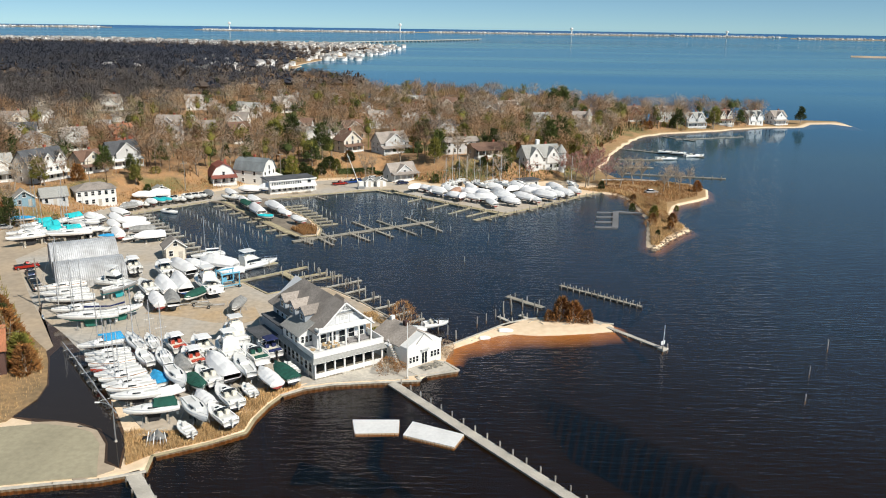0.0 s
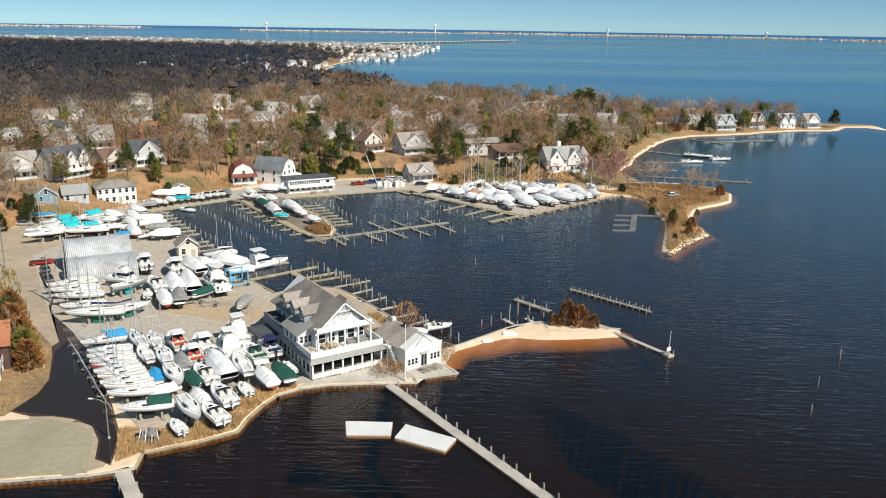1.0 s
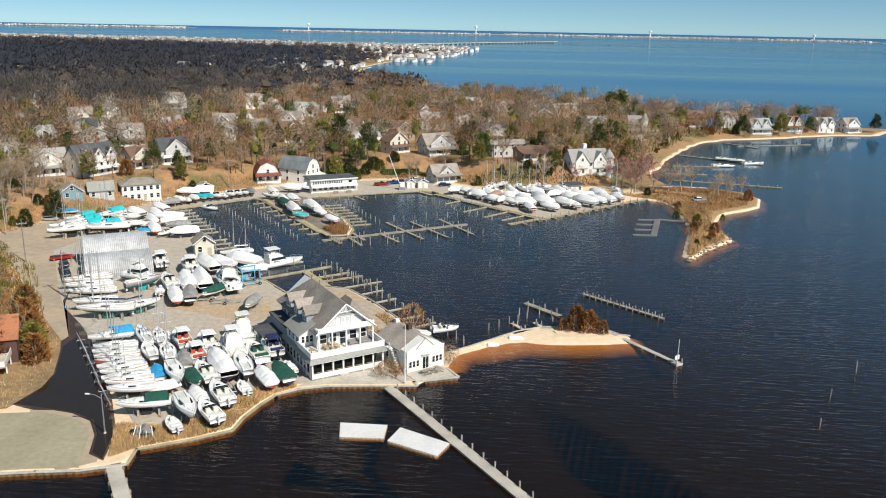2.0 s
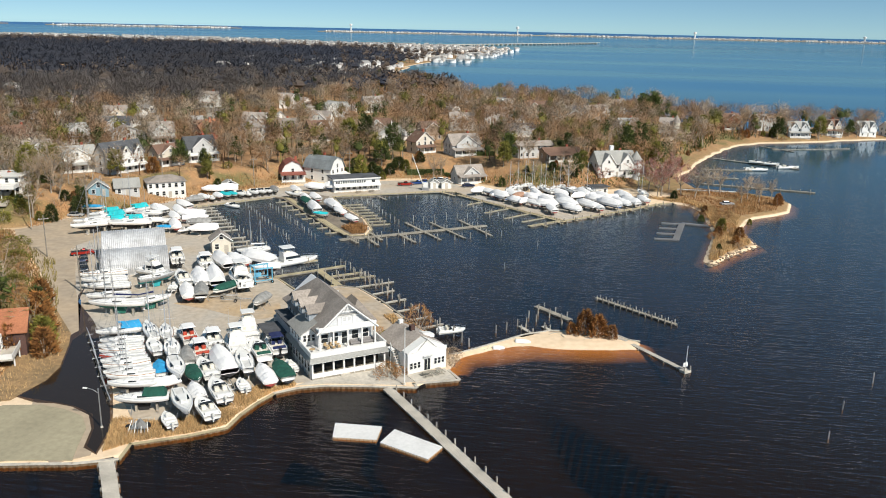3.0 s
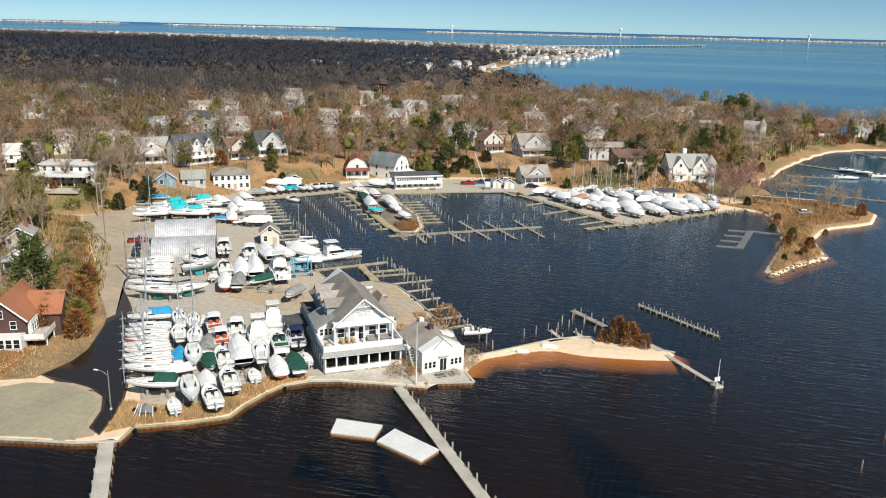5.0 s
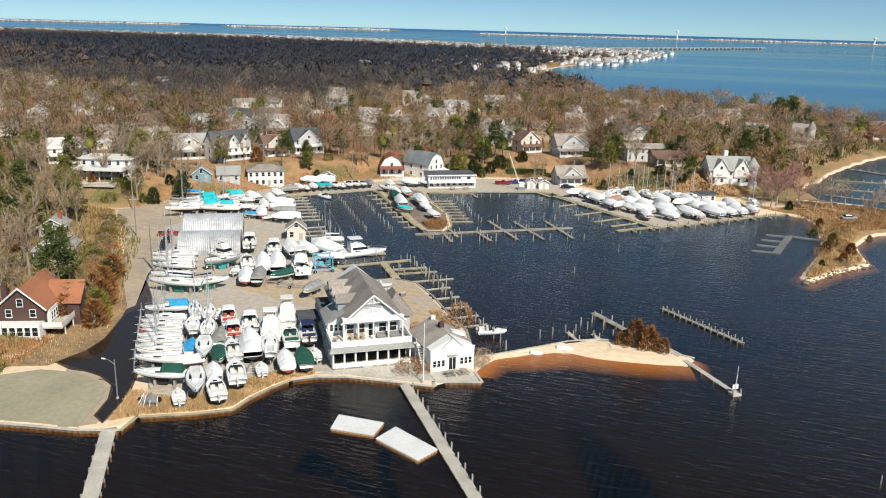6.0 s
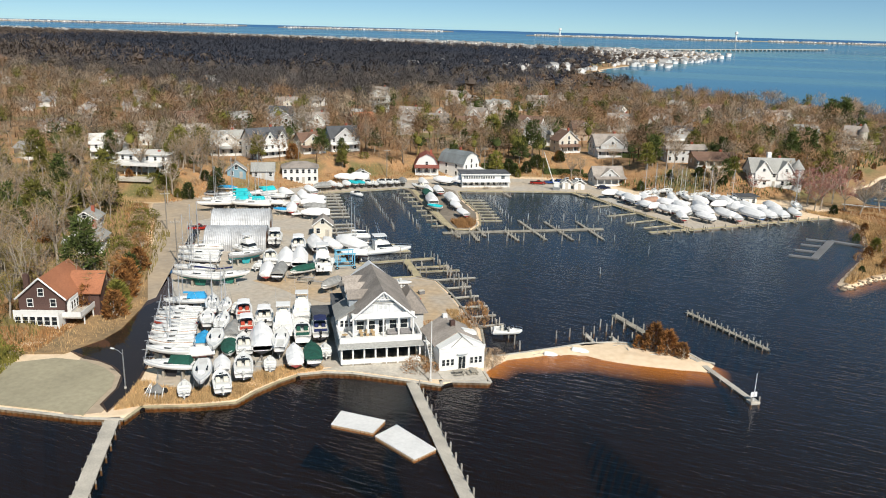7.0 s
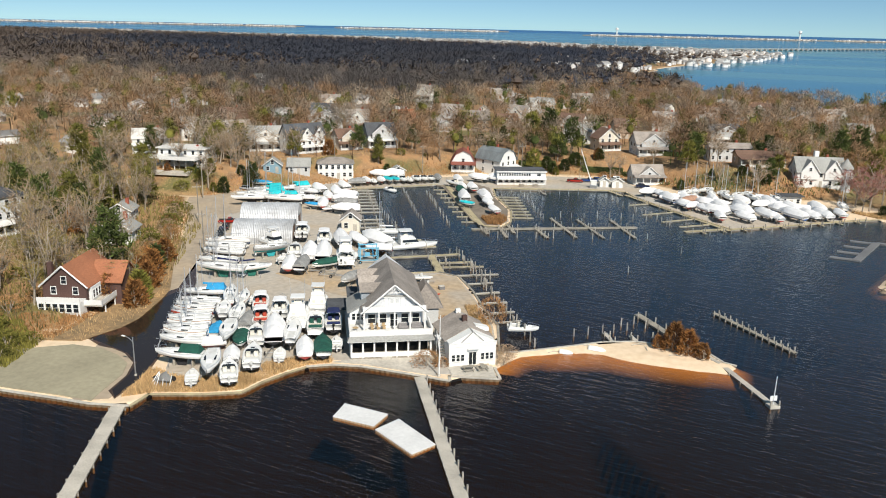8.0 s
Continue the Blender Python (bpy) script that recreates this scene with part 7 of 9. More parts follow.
part("ell_roof", elr, ROOF_O, red)
part("side_deck", boxes((7.4, 11.2, -1.0, 12.4, 1.4, 1.7), bevel=0.02), WOOD_PALE, red)
part("deck_rail", boxes((11.1, 11.2, -1.0, 12.4, 1.7, 2.6), (7.4, 11.2, -1.0, -0.9, 1.7, 2.6)), WHITE, red)
for y in (0.5, 4.5, 8.5):
    part("deck_post", boxes((10.9, 11.1, y, y + 0.2, -0.6, 1.4)), WHITE, red)
part("side_bay", boxes((7.3, 8.6, 0.8, 4.6, 1.7, 4.4), bevel=0.05), WHITE, red)
for y in (1.6, 2.7, 3.8):
    window(red, 8.6, y, 2.3, 0.7, 1.4, 90)
house((-129.0, 139.0), (-129.4, 150.0), 10.0, 9.0, 11.4, SIDING_P, ROOF_D, "tall pale grey three-storey house with a hipped roof", hip=True, per=5, storeys=3, porch_d=2.0, chimney=False)
# houses behind the first row, half hidden by the woods
REAR = [
    (-147.6, 325.3, 10, "w", "g", 1), (-156.6, 314.7, 14, "l", "g", 0), (-198.3, 377.9, 11, "c", "g", 1), (-99.7, 391.2, 10, "w", "g", 1), (-105.9, 357.8, 13, "t", "g", 0),
    (-104.4, 441.5, 13, "w", "l", 2), (-91.5, 474.0, 12, "w", "g", 1), (-53.8, 346.1, 11, "w", "l", 1), (-145.5, 479.0, 12, "w", "g", 2), (-177.7, 340.8, 12, "l", "d", 1),
    (-266.1, 454.4, 12, "w", "d", 2), (-328.7, 483.9, 13, "w", "l", 1), (-192.4, 467.7, 11, "w", "g", 1), (-180.1, 315.8, 11, "l", "l", 1), (-191.6, 296.5, 11, "c", "b", 0),
    (-87.4, 353.9, 9, "t", "b", 1), (-30.8, 406.0, 12, "w", "g", 1), (-43.6, 562.9, 12, "l", "d", 1), (-19.4, 502.3, 10, "w", "l", 1), (1.5, 476.3, 11, "c", "b", 1),
    (-16.6, 432.2, 11, "w", "g", 1), (1.4, 370.5, 13, "l", "d", 1), (49.2, 517.4, 12, "w", "g", 2), (24.3, 435.0, 12, "t", "g", 0), (-172.0, 230.0, 12, "w", "w", 0), (-162.0, 264.0, 11, "l", "g", 1),
    (-182.0, 262.0, 10, "w", "g", 1), (-66.0, 372.0, 11, "w", "b", 1), (-126.0, 372.0, 11, "l", "g", 1), (-40.0, 372.0, 10, "t", "b", 1)]
REAR_WALL = {"w": (SIDING_W, "white"), "l": (SIDING_LG, "light grey"), "c": (SIDING_C, "cream"), "t": (SIDING_T, "tan")}
REAR_ROOF = {"g": (ROOF_G, "grey"), "l": (ROOF_LG, "pale grey"), "d": (ROOF_D, "dark"), "b": (ROOF_B, "brown"), "w": (ROOF_W, "white")}
for k, (x, y, w, wl, rf, g) in enumerate(REAR):
    t = math.atan2(y - 12, x - 30) - math.pi / 2 + random.uniform(-0.5, 0.5)
    dx, dy = math.cos(t) * w / 2, math.sin(t) * w / 2
    house((x - dx, y - dy), (x + dx, y + dy), 8.0, 5.4, 8.8 + random.uniform(-0.6, 0.8), REAR_WALL[wl][0], REAR_ROOF[rf][0],
          f"{REAR_WALL[wl][1]} house with a {REAR_ROOF[rf][1]} roof behind bare trees", gables=g, per=3, porch_d=1.8 if k % 3 == 0 else 0,
          axis="y" if g == 0 and k % 2 else "x", sides=False, chimney=k % 2 == 0, group="houses in the woods")
# houses at the point
for k, (a, b, wl, rf, lab) in enumerate((((184.6, 497.1), (194.5, 500.5), SIDING_W, ROOF_LG, "white house with a steep grey roof on the point"),
                                         ((202.0, 503.0), (211.0, 506.5), SIDING_W, ROOF_G, "white house with a grey roof on the point"),
                                         ((141.0, 476.0), (152.6, 479.4), SIDING_LG, ROOF_LG, "pale grey house behind the beach"),
                                         ((124.4, 478.5), (131.6, 481.4), SIDING_W, ROOF_G, "narrow white house behind the beach"),
                                         ((163.9, 489.5), (173.0, 492.5), SIDING_C, ROOF_B, "cream house behind the beach"),
                                         ((106.0, 476.0), (116.0, 480.0), SIDING_R, ROOF_B, "low red house behind the beach"),
                                         ((136.8, 512.0), (147.0, 515.0), SIDING_LG, ROOF_LG, "tall grey house among trees"))):
    house(a, b, 8.0, 5.2, 8.6, wl, rf, lab, gables=1 if k % 2 else 2, per=3, porch_d=1.8 if k % 3 else 0)
house((30.4, 291.6), (36.0, 294.6), 4.0, 3.0, 3.3, SIDING_W, ROOF_D, "small white yard office with a dark flat roof", flat=True, per=3, storeys=1, chimney=False, name="yard_office", z=1.06)

# ---- trees, reeds and hedges ----
rng = np.random.default_rng(7)


def tube(p, q, r0, r1, sides=4):
    """Places and triangles of a tapered tube without caps."""
    p, q = np.array(p, float), np.array(q, float)
    d = q - p
    d /= np.linalg.norm(d) + 1e-9
    u = np.cross(d, (0.3, 0.9, 0.2))
    u /= np.linalg.norm(u)
    w = np.cross(d, u)
    a = np.arange(sides) * 2 * math.pi / sides
    ring = np.cos(a)[:, None] * u + np.sin(a)[:, None] * w
    v = np.concatenate([p + ring * r0, q + ring * r1])
    t = []
    for k in range(sides):
        n = (k + 1) % sides
        t += [(k, n, sides + n), (k, sides + n, sides + k)]
    return v, np.array(t)


def gather(pieces):
    vs, ts, o = [], [], 0
    for v, t in pieces:
        vs.append(v)
        ts.append(np.asarray(t) + o)
        o += len(v)
    return np.concatenate(vs), np.concatenate(ts)


def slivers(base, way, width):
    """One thin triangle for each twig, needle spray or blade."""
    n = len(base)
    side = np.cross(way, rng.normal(size=(n, 3)))
    side /= np.linalg.norm(side, axis=1, keepdims=True) + 1e-9
    width = np.broadcast_to(np.asarray(width, float), (n,))[:, None]
    v = np.stack([base - side * width / 2, base + side * width / 2, base + way], 1).reshape(-1, 3)
    return v, np.arange(3 * n).reshape(-1, 3)


def bare_tree(h, spread, limbs, branches, twigs, width):
    """A winter tree: trunk and limbs, and a crown of bare twigs."""
    wood, tw = [], []
    fork = h * rng.uniform(0.28, 0.40)
    lean = rng.normal(0, 0.04 * h, 2)
    top = np.array([lean[0], lean[1], fork])
    wood.append(tube((0, 0, -0.4), top, 0.024 * h, 0.016 * h, 6))
    a0 = rng.uniform(0, 6.28)
    for k in range(limbs):
        a = a0 + k * 2.4 + rng.uniform(-0.3, 0.3)
        out = spread * h * rng.uniform(0.55, 1.0) * (0.35 if k == 0 else 1)
        end = np.array([math.cos(a) * out, math.sin(a) * out, h * rng.uniform(0.68, 0.93) if k else h * 0.96]) + np.array([*lean, 0])
        elbow = top * 0.45 + end * 0.55 + np.array([0, 0, -0.05 * h]) + rng.normal(0, 0.03 * h, 3)
        wood.append(tube(top, elbow, 0.012 * h, 0.008 * h, 4))
        wood.append(tube(elbow, end, 0.008 * h, 0.003 * h, 3))
        for b in range(branches):
            s = rng.uniform(0.25, 1.0)
            o = top + (elbow - top) * s / 0.55 if s < 0.55 else elbow + (end - elbow) * (s - 0.55) / 0.45
            d = rng.normal(0, 1, 3) * (0.10, 0.10, 0.055) * h + (end - top) * 0.10 + np.array([0, 0, 0.05 * h])
            tip = o + d
            wood.append(tube(o, tip, 0.005 * h, 0.002 * h, 3))
            n = twigs
            s2 = rng.uniform(0.2, 1.0, (n, 1))
            base = o + d * s2
            way = rng.normal(0, 1, (n, 3)) * (0.058, 0.058, 0.042) * h + np.array([0, 0, 0.012 * h]) + d * 0.25
            tw.append(slivers(base, way, width * rng.uniform(0.7, 1.3, n)))
    return gather(wood), gather(tw)


def puff_tree(h, r, n, width, length, limbs=3, core=0.0):
    """A bare tree seen from far off: trunk, limbs and a dome of fine twig sprays gathered in uneven boughs."""
    c = np.array([0, 0, h * 0.60])
    wood = [tube((0, 0, -0.4), (0, 0, h * 0.45), 0.018 * h, 0.013 * h, 3)]
    boughs = rng.normal(0, 1, (7, 3))
    boughs[:, 2] = np.abs(boughs[:, 2]) * 0.9 - 0.1
    boughs /= np.linalg.norm(boughs, axis=1, keepdims=True)
    boughs *= (r * 0.62, r * 0.62, h * 0.24)
    boughs[0] = (0, 0, h * 0.10)
    for k in range(limbs):
        wood.append(tube((0, 0, h * 0.36), c + boughs[k + 1], 0.010 * h, 0.003 * h, 3))
    d = rng.normal(0, 1, (n, 3))
    d /= np.linalg.norm(d, axis=1, keepdims=True)
    rad = rng.uniform(0.15, 1.0, (n, 1)) ** 0.5
    base = c + boughs[rng.integers(0, 7, n)] + d * rad * (r * 0.52, r * 0.52, h * 0.17)
    way = np.cross(d, rng.normal(0, 1, (n, 3))) * 0.5 + (base - c) / h + d * 0.3 + (0, 0, 0.25)
    way *= length * rng.uniform(0.6, 1.1, (n, 1))
    side = np.cross(d + rng.normal(0, 0.35, (n, 3)), way)
    side *= (width * rng.uniform(0.6, 1.4, n) / (np.linalg.norm(side, axis=1) + 1e-9))[:, None] / 2
    v = np.stack([base - side, base + side, base + way], 1).reshape(-1, 3)
    pieces = [gather(wood), (v, np.arange(3 * n).reshape(-1, 3))]
    if core:
        # the dense inner boughs, as one uneven mass
        a = np.linspace(0, 2 * math.pi, 7)[:-1]
        ring = [c + (0, 0, h * 0.30 * core)]
        for q, zz in ((0.75, 0.16), (1.0, -0.06), (0.6, -0.22)):
            ring += [c + np.array([math.cos(t) * r * q * core, math.sin(t) * r * q * core, h * zz * core]) * (rng.uniform(0.78, 1.18), rng.uniform(0.78, 1.18), 1) for t in a + q]
        t = [(0, 1 + k, 1 + (k + 1) % 6) for k in range(6)]
        for o in (1, 7):
            for k in range(6):
                k2 = (k + 1) % 6
                t += [(o + k, o + 6 + k, o + 6 + k2), (o + k, o + 6 + k2, o + k2)]
        pieces.append((np.array(ring), np.array(t)))
    return gather(pieces)


def pine(h, r, layers, sprays, width):
    """A pine: a trunk with tufts of needles in uneven tiers."""
    wood, tw = [tube((0, 0, -0.4), (rng.normal(0, 0.2), rng.normal(0, 0.2), h * 0.95), 0.02 * h, 0.006 * h, 6)], []
    for k in range(layers):
        f = k / (layers - 1)
        z = h * (0.32 + 0.66 * f)
        rad = r * (1.0 - 0.72 * f ** 1.4) * rng.uniform(0.75, 1.15)
        for b in range(max(3, round(6 * (1 - 0.5 * f)))):
            a = rng.uniform(0, 6.28)
            end = np.array([math.cos(a) * rad, math.sin(a) * rad, z + rng.uniform(-0.02, 0.05) * h])
            wood.append(tube((0, 0, z - 0.02 * h), end, 0.004 * h, 0.002 * h, 3))
            n = sprays
            base = end * (1, 1, 1) * rng.uniform(0.45, 1.0, (n, 1)) * (1, 1, 0) + np.array([0, 0, end[2]]) + rng.normal(0, 0.035 * h, (n, 3))
            way = rng.normal(0, 1, (n, 3)) * 0.05 * h + np.array([math.cos(a) * 0.03 * h, math.sin(a) * 0.03 * h, 0.03 * h])
            tw.append(slivers(base, way, width * rng.uniform(0.7, 1.4, n)))
    return gather(wood), gather(tw)


def bush(h, r, n, width, pointed=0.0):
    """A dense shrub with an uneven outline: many sprays leaning outwards from stems."""
    a, u = rng.uniform(0, 6.28, n), rng.uniform(0, 1, n)
    lump = 1 + 0.22 * np.sin(3 * a + rng.uniform(0, 6)) + 0.15 * np.sin(7 * u * 3 + 2 * a)
    prof = np.sqrt(np.clip(1 - (2 * u - 0.8) ** 2 / 1.5, 0.02, 1)) * (1 - pointed * u)
    rad = r * prof * lump * rng.uniform(0.45, 1.0, n) ** 0.5
    base = np.stack([np.cos(a) * rad, np.sin(a) * rad, h * (0.04 + 0.86 * u)], 1)
    way = np.stack([np.cos(a), np.sin(a), np.full(n, 0.9)], 1) * rng.uniform(0.05, 0.12, (n, 1)) * h + rng.normal(0, 0.03 * h, (n, 3))
    stems = [tube((0, 0, -0.2), (rng.normal(0, 0.35 * r), rng.normal(0, 0.35 * r), h * 0.6), 0.03 * h, 0.01 * h, 4) for _ in range(5)]
    return gather(stems), slivers(base, way, width * rng.uniform(0.6, 1.4, n))


def mesh_only(name, v, t, mat):
    ob = tri_mesh(name, v, t, mat)
    me = ob.data
    bpy.data.objects.remove(ob)
    return me


def plant_kind(name, shape, bark, leaf):
    (wv, wt), (lv, lt) = shape
    return mesh_only(name + "_trunk", wv, wt, bark), mesh_only(name + "_crown", lv, lt, leaf)


BARE_NEAR = [plant_kind("bare_tree", bare_tree(15, sp, 8, 7, 14, 0.085), BARK, TWIG) for sp in (0.30, 0.36, 0.26, 0.33)]
BARE_YELLOW = [plant_kind("ivy_tree", bare_tree(14, sp, 7, 6, 14, 0.10), BARK, TWIG_Y) for sp in (0.27, 0.33)]
BARE_RED = [plant_kind("red_tree", bare_tree(12, 0.46, 8, 7, 20, 0.10), BARK, TWIG_R)]
PINES = [plant_kind("pine", pine(12.5, 4.0, 12, 30, 0.36), BARK, NEEDLE), plant_kind("pine", pine(12, 4.4, 10, 32, 0.40), BARK, NEEDLE_Y)]
CEDARS = [plant_kind("cedar", bush(6, 2.3, 1200, 0.28, 0.45), BARK, CEDAR), plant_kind("cedar", bush(6, 2.2, 1200, 0.28, 0.5), BARK, NEEDLE_Y), plant_kind("cedar", bush(6, 2.1, 1200, 0.28, 0.4), BARK, NEEDLE)]
SHRUBS = [plant_kind("shrub", bush(3, 2.2, 800, 0.10), BARK, TWIG_O), plant_kind("shrub", bush(3, 2.2, 700, 0.2), BARK, NEEDLE_Y), plant_kind("shrub", bush(3, 2.2, 800, 0.08), BARK, TWIG)]


def plant(kinds, x, y, scale, name, label, category, group, which=None, z=None, squash=1.0):
    tr, cr = kinds[which if which is not None else random.randrange(len(kinds))]
    gz = ground_z(x, y) if z is None else z
    e = thing(name, pose(x, y, gz, 0, 0, random.uniform(0, 360)) @ Matrix.Diagonal((scale, scale, scale * squash, 1)), label, category, group)
    for n, me in (("trunk", tr), ("crown", cr)):
        o = new(n, me)
        o.parent = e
    return e


# single plants
plant(CEDARS, 28.6, 154.2, 0.78, "cedar_bush", "rust-brown cedar bush on the sand spit", "bush", "spit bushes", 0)
plant(CEDARS, 26.2, 155.0, 0.88, "cedar_bush", "rust-brown cedar bush on the sand spit", "bush", "spit bushes", 0)
plant(CEDARS, 23.6, 154.6, 0.42, "cedar_bush", "small rusty cedar bush on the sand spit", "bush", "spit bushes", 0)
plant(CEDARS, 31.2, 153.6, 0.5, "cedar_bush", "low rust-brown bush on the sand spit", "bush", "spit bushes", 0)
plant(SHRUBS, -5.6, 151.2, 1.15, "willow_shrub", "ochre bare willow shrub on the quay", "shrub", "", 0, z=1.0, squash=1.5)
plant(SHRUBS, -6.6, 128.2, 0.95, "reed_clump", "tan dry reed clump by the flagpole", "shrub", "", 0)
plant(SHRUBS, -4.6, 129.6, 0.5, "reed_clump", "tan dry reed clump by the flagpole", "shrub", "", 0)
for x, y, k in ((2.9, 138.4, 0.7), (3.2, 136.4, 0.55), (3.6, 134.8, 0.45), (1.4, 139.4, 0.5)):
    plant(SHRUBS, x, y, k, "shrub", "brown bare shrub beside the annex", "shrub", "annex shrubs", 2, z=1.0)
plant(SHRUBS, -10.0, 143.5, 0.8, "shrub", "yellow-green low shrub behind the annex", "shrub", "", 1)
plant(SHRUBS, -12.5, 146.0, 0.65, "shrub", "ochre low shrub behind the annex", "shrub", "", 0)
plant(SHRUBS, -28.2, 141.0, 0.75, "shrub", "pale dry leafed shrub by the clubhouse", "shrub", "", 0)
for x, y, s, w in ((-66.8, 125.2, 0.95, 0), (-69.0, 128.4, 1.05, 1), (-73.2, 134.4, 1.0, 0), (-72.6, 124.6, 1.0, 0), (-71.6, 128.0, 0.8, 0), (-78.0, 140.0, 1.1, 0), (-77.4, 137.0, 0.95, 0), (-75.6, 133.6, 0.8, 2), (-81.0, 144.0, 1.0, 2), (-84.0, 149.6, 0.95, 0), (-74.8, 127.5, 0.9, 1)):
    plant(CEDARS, x, y, s, "cedar", "rusty cedar beside the flooded road", "cedar", "roadside cedars", w)
for x, y, s in ((64.8, 240.0, 0.55), (68.0, 231.0, 0.5), (67.0, 247.0, 0.7), (70.5, 239.0, 0.62), (62.5, 224.0, 0.35), (92.0, 287.5, 0.72), (63.5, 262.0, 0.5), (58.6, 291.5, 0.6), (78.0, 262.0, 0.35), (66.0, 272.0, 0.45)):
    plant(CEDARS, x, y, s, "cedar_bush", "dark rusty cedar bush on the point", "bush", "point bushes", random.choice((0, 1, 2)))
for x, y, s in ((63.0, 236.0, 0.8), (66.0, 252.0, 0.9), (69.0, 246.0, 1.0), (64.0, 268.0, 0.9), (70.0, 262.0, 1.1), (61.0, 280.0, 0.8), (72.0, 274.0, 0.8), (60.4, 220.0, 0.5), (68.5, 228.0, 0.6), (76.0, 280.0, 0.7)):
    plant(SHRUBS, x, y, s, "point_shrub", "bare brown winter shrub on the point", "shrub", "point shrubs", 0 if s > 0.75 else 2)
for x, y, s in ((55.0, 299.0, 1.1), (58.5, 307.0, 1.1), (51.0, 305.0, 1.0), (48.0, 311.0, 0.8), (34.0, 307.0, 0.55), (62.0, 300.0, 0.9), (53.0, 293.5, 0.85)):
    plant(BARE_RED, x, y, s, "budding_tree", "bare tree with a reddish haze of buds", "tree", "budding trees")
for x, y, s in ((-66.0, 97.0, 0.9), (-69.5, 101.0, 1.0), (-73.0, 98.0, 1.1), (-70.0, 94.5, 0.9), (-76.0, 103.0, 1.1), (-79.0, 97.5, 1.2), (-67.5, 104.0, 0.7)):
    plant(SHRUBS, x, y, s, "thicket_shrub", "yellow-green evergreen shrub by the lot", "shrub", "thicket shrubs", 1)
for x, y, s in ((72.0, 300.0, 0.7), (66.0, 296.0, 0.75), (76.0, 304.0, 0.65), (92.0, 296.0, 0.5), (84.0, 296.0, 0.55), (80.0, 287.0, 0.5), (86.5, 290.0, 0.45), (88.0, 301.0, 0.5)):
    plant(BARE_NEAR, x, y, s, "bare_tree", "small bare tree on the sandy point", "tree", "bare trees")

for k in range(30):
    s_ = (k + random.random()) / 30
    x, y = -76 - 46 * s_ + random.uniform(-2.5, 2.0), 133 + 60 * s_ + random.uniform(-2, 2)
    plant(SHRUBS, x, y, random.uniform(0.6, 1.25), "roadside_shrub", "russet bare shrub beside the road", "shrub", "roadside shrubs", random.choice((0, 0, 2, 1)))

# woods: single trees where they stand near, one thicket for the rest


def spots_in(poly, n):
    xs, ys = [p[0] for p in poly], [p[1] for p in poly]
    x, y = rng.uniform(min(xs), max(xs), n * 6), rng.uniform(min(ys), max(ys), n * 6)
    k = inside(x, y, poly)
    x, y = x[k][:n], y[k][:n]
    return np.stack([x, y, np.maximum(land(x, y)[0], 0.5)], 1)


WOOD_HOMES = np.concatenate([spots_in([(-330, 345), (-60, 345), (60, 420), (90, 500), (0, 560), (-120, 600), (-340, 560)], 42), spots_in([(-520, 230), (-190, 200), (-170, 300), (-340, 520), (-560, 480)], 30),
                             spots_in([(-900, 560), (-420, 520), (-240, 700), (-260, 1200), (-800, 1200)], 30)])
HOMES = [(o.matrix_basis.translation.x, o.matrix_basis.translation.y, o.matrix_basis.to_euler().z) for o in scene.objects if o.get("category") == "house"]
HOME_MID = np.array([(x + 5.5 * math.cos(r) - 4 * math.sin(r), y + 5.5 * math.sin(r) + 4 * math.cos(r)) for x, y, r in HOMES])
HOME_REACH = [5 if x > 95 else 34 if y < 345 else 24 for x, y in HOME_MID] + [20] * len(WOOD_HOMES)
HOME_MID = np.concatenate([HOME_MID, WOOD_HOMES[:, :2]])
HOME_FRONT = np.array([(x + 5.5 * math.cos(r) + 8 * math.sin(r), y + 5.5 * math.sin(r) - 8 * math.cos(r)) for x, y, r in HOMES])
HOME_FRONT = np.concatenate([HOME_FRONT, WOOD_HOMES[:, :2] + (4, -9)])
ROADSIDE = [(-42, 92), (-52, 116), (-68, 134), (-94, 165), (-114, 186), (-131, 203), (-123, 219), (-104, 251), (-91, 270), (-66, 297), (-22, 312), (-15, 299), (20, 297), (50, 306)]
CLEARING = [(-62, 88), (-48, 112), (-63, 131), (-70, 131), (-66, 112), (-80, 108), (-88, 90)]
# outline of the far woods that are coloured as if under cloud
CLOUD_SHADED = [(-360, 500), (-150, 585), (-95, 690), (-175, 900), (-220, 1240), (-260, 1420), (-700, 1560), (-1500, 1500), (-1250, 1000), (-700, 720)]


# middle woods that take the shade-coloured twigs
MID_SHADED = [(-330, 420), (-230, 400), (-190, 420), (-150, 520), (-120, 720), (-520, 720), (-560, 520)]
TOWN = [(-150, 1300), (-110, 2180), (-300, 2460), (-640, 2500), (-1130, 2800), (-1840, 2760), (-3100, 2540), (-2600, 1700), (-1300, 1800), (-500, 1500)]


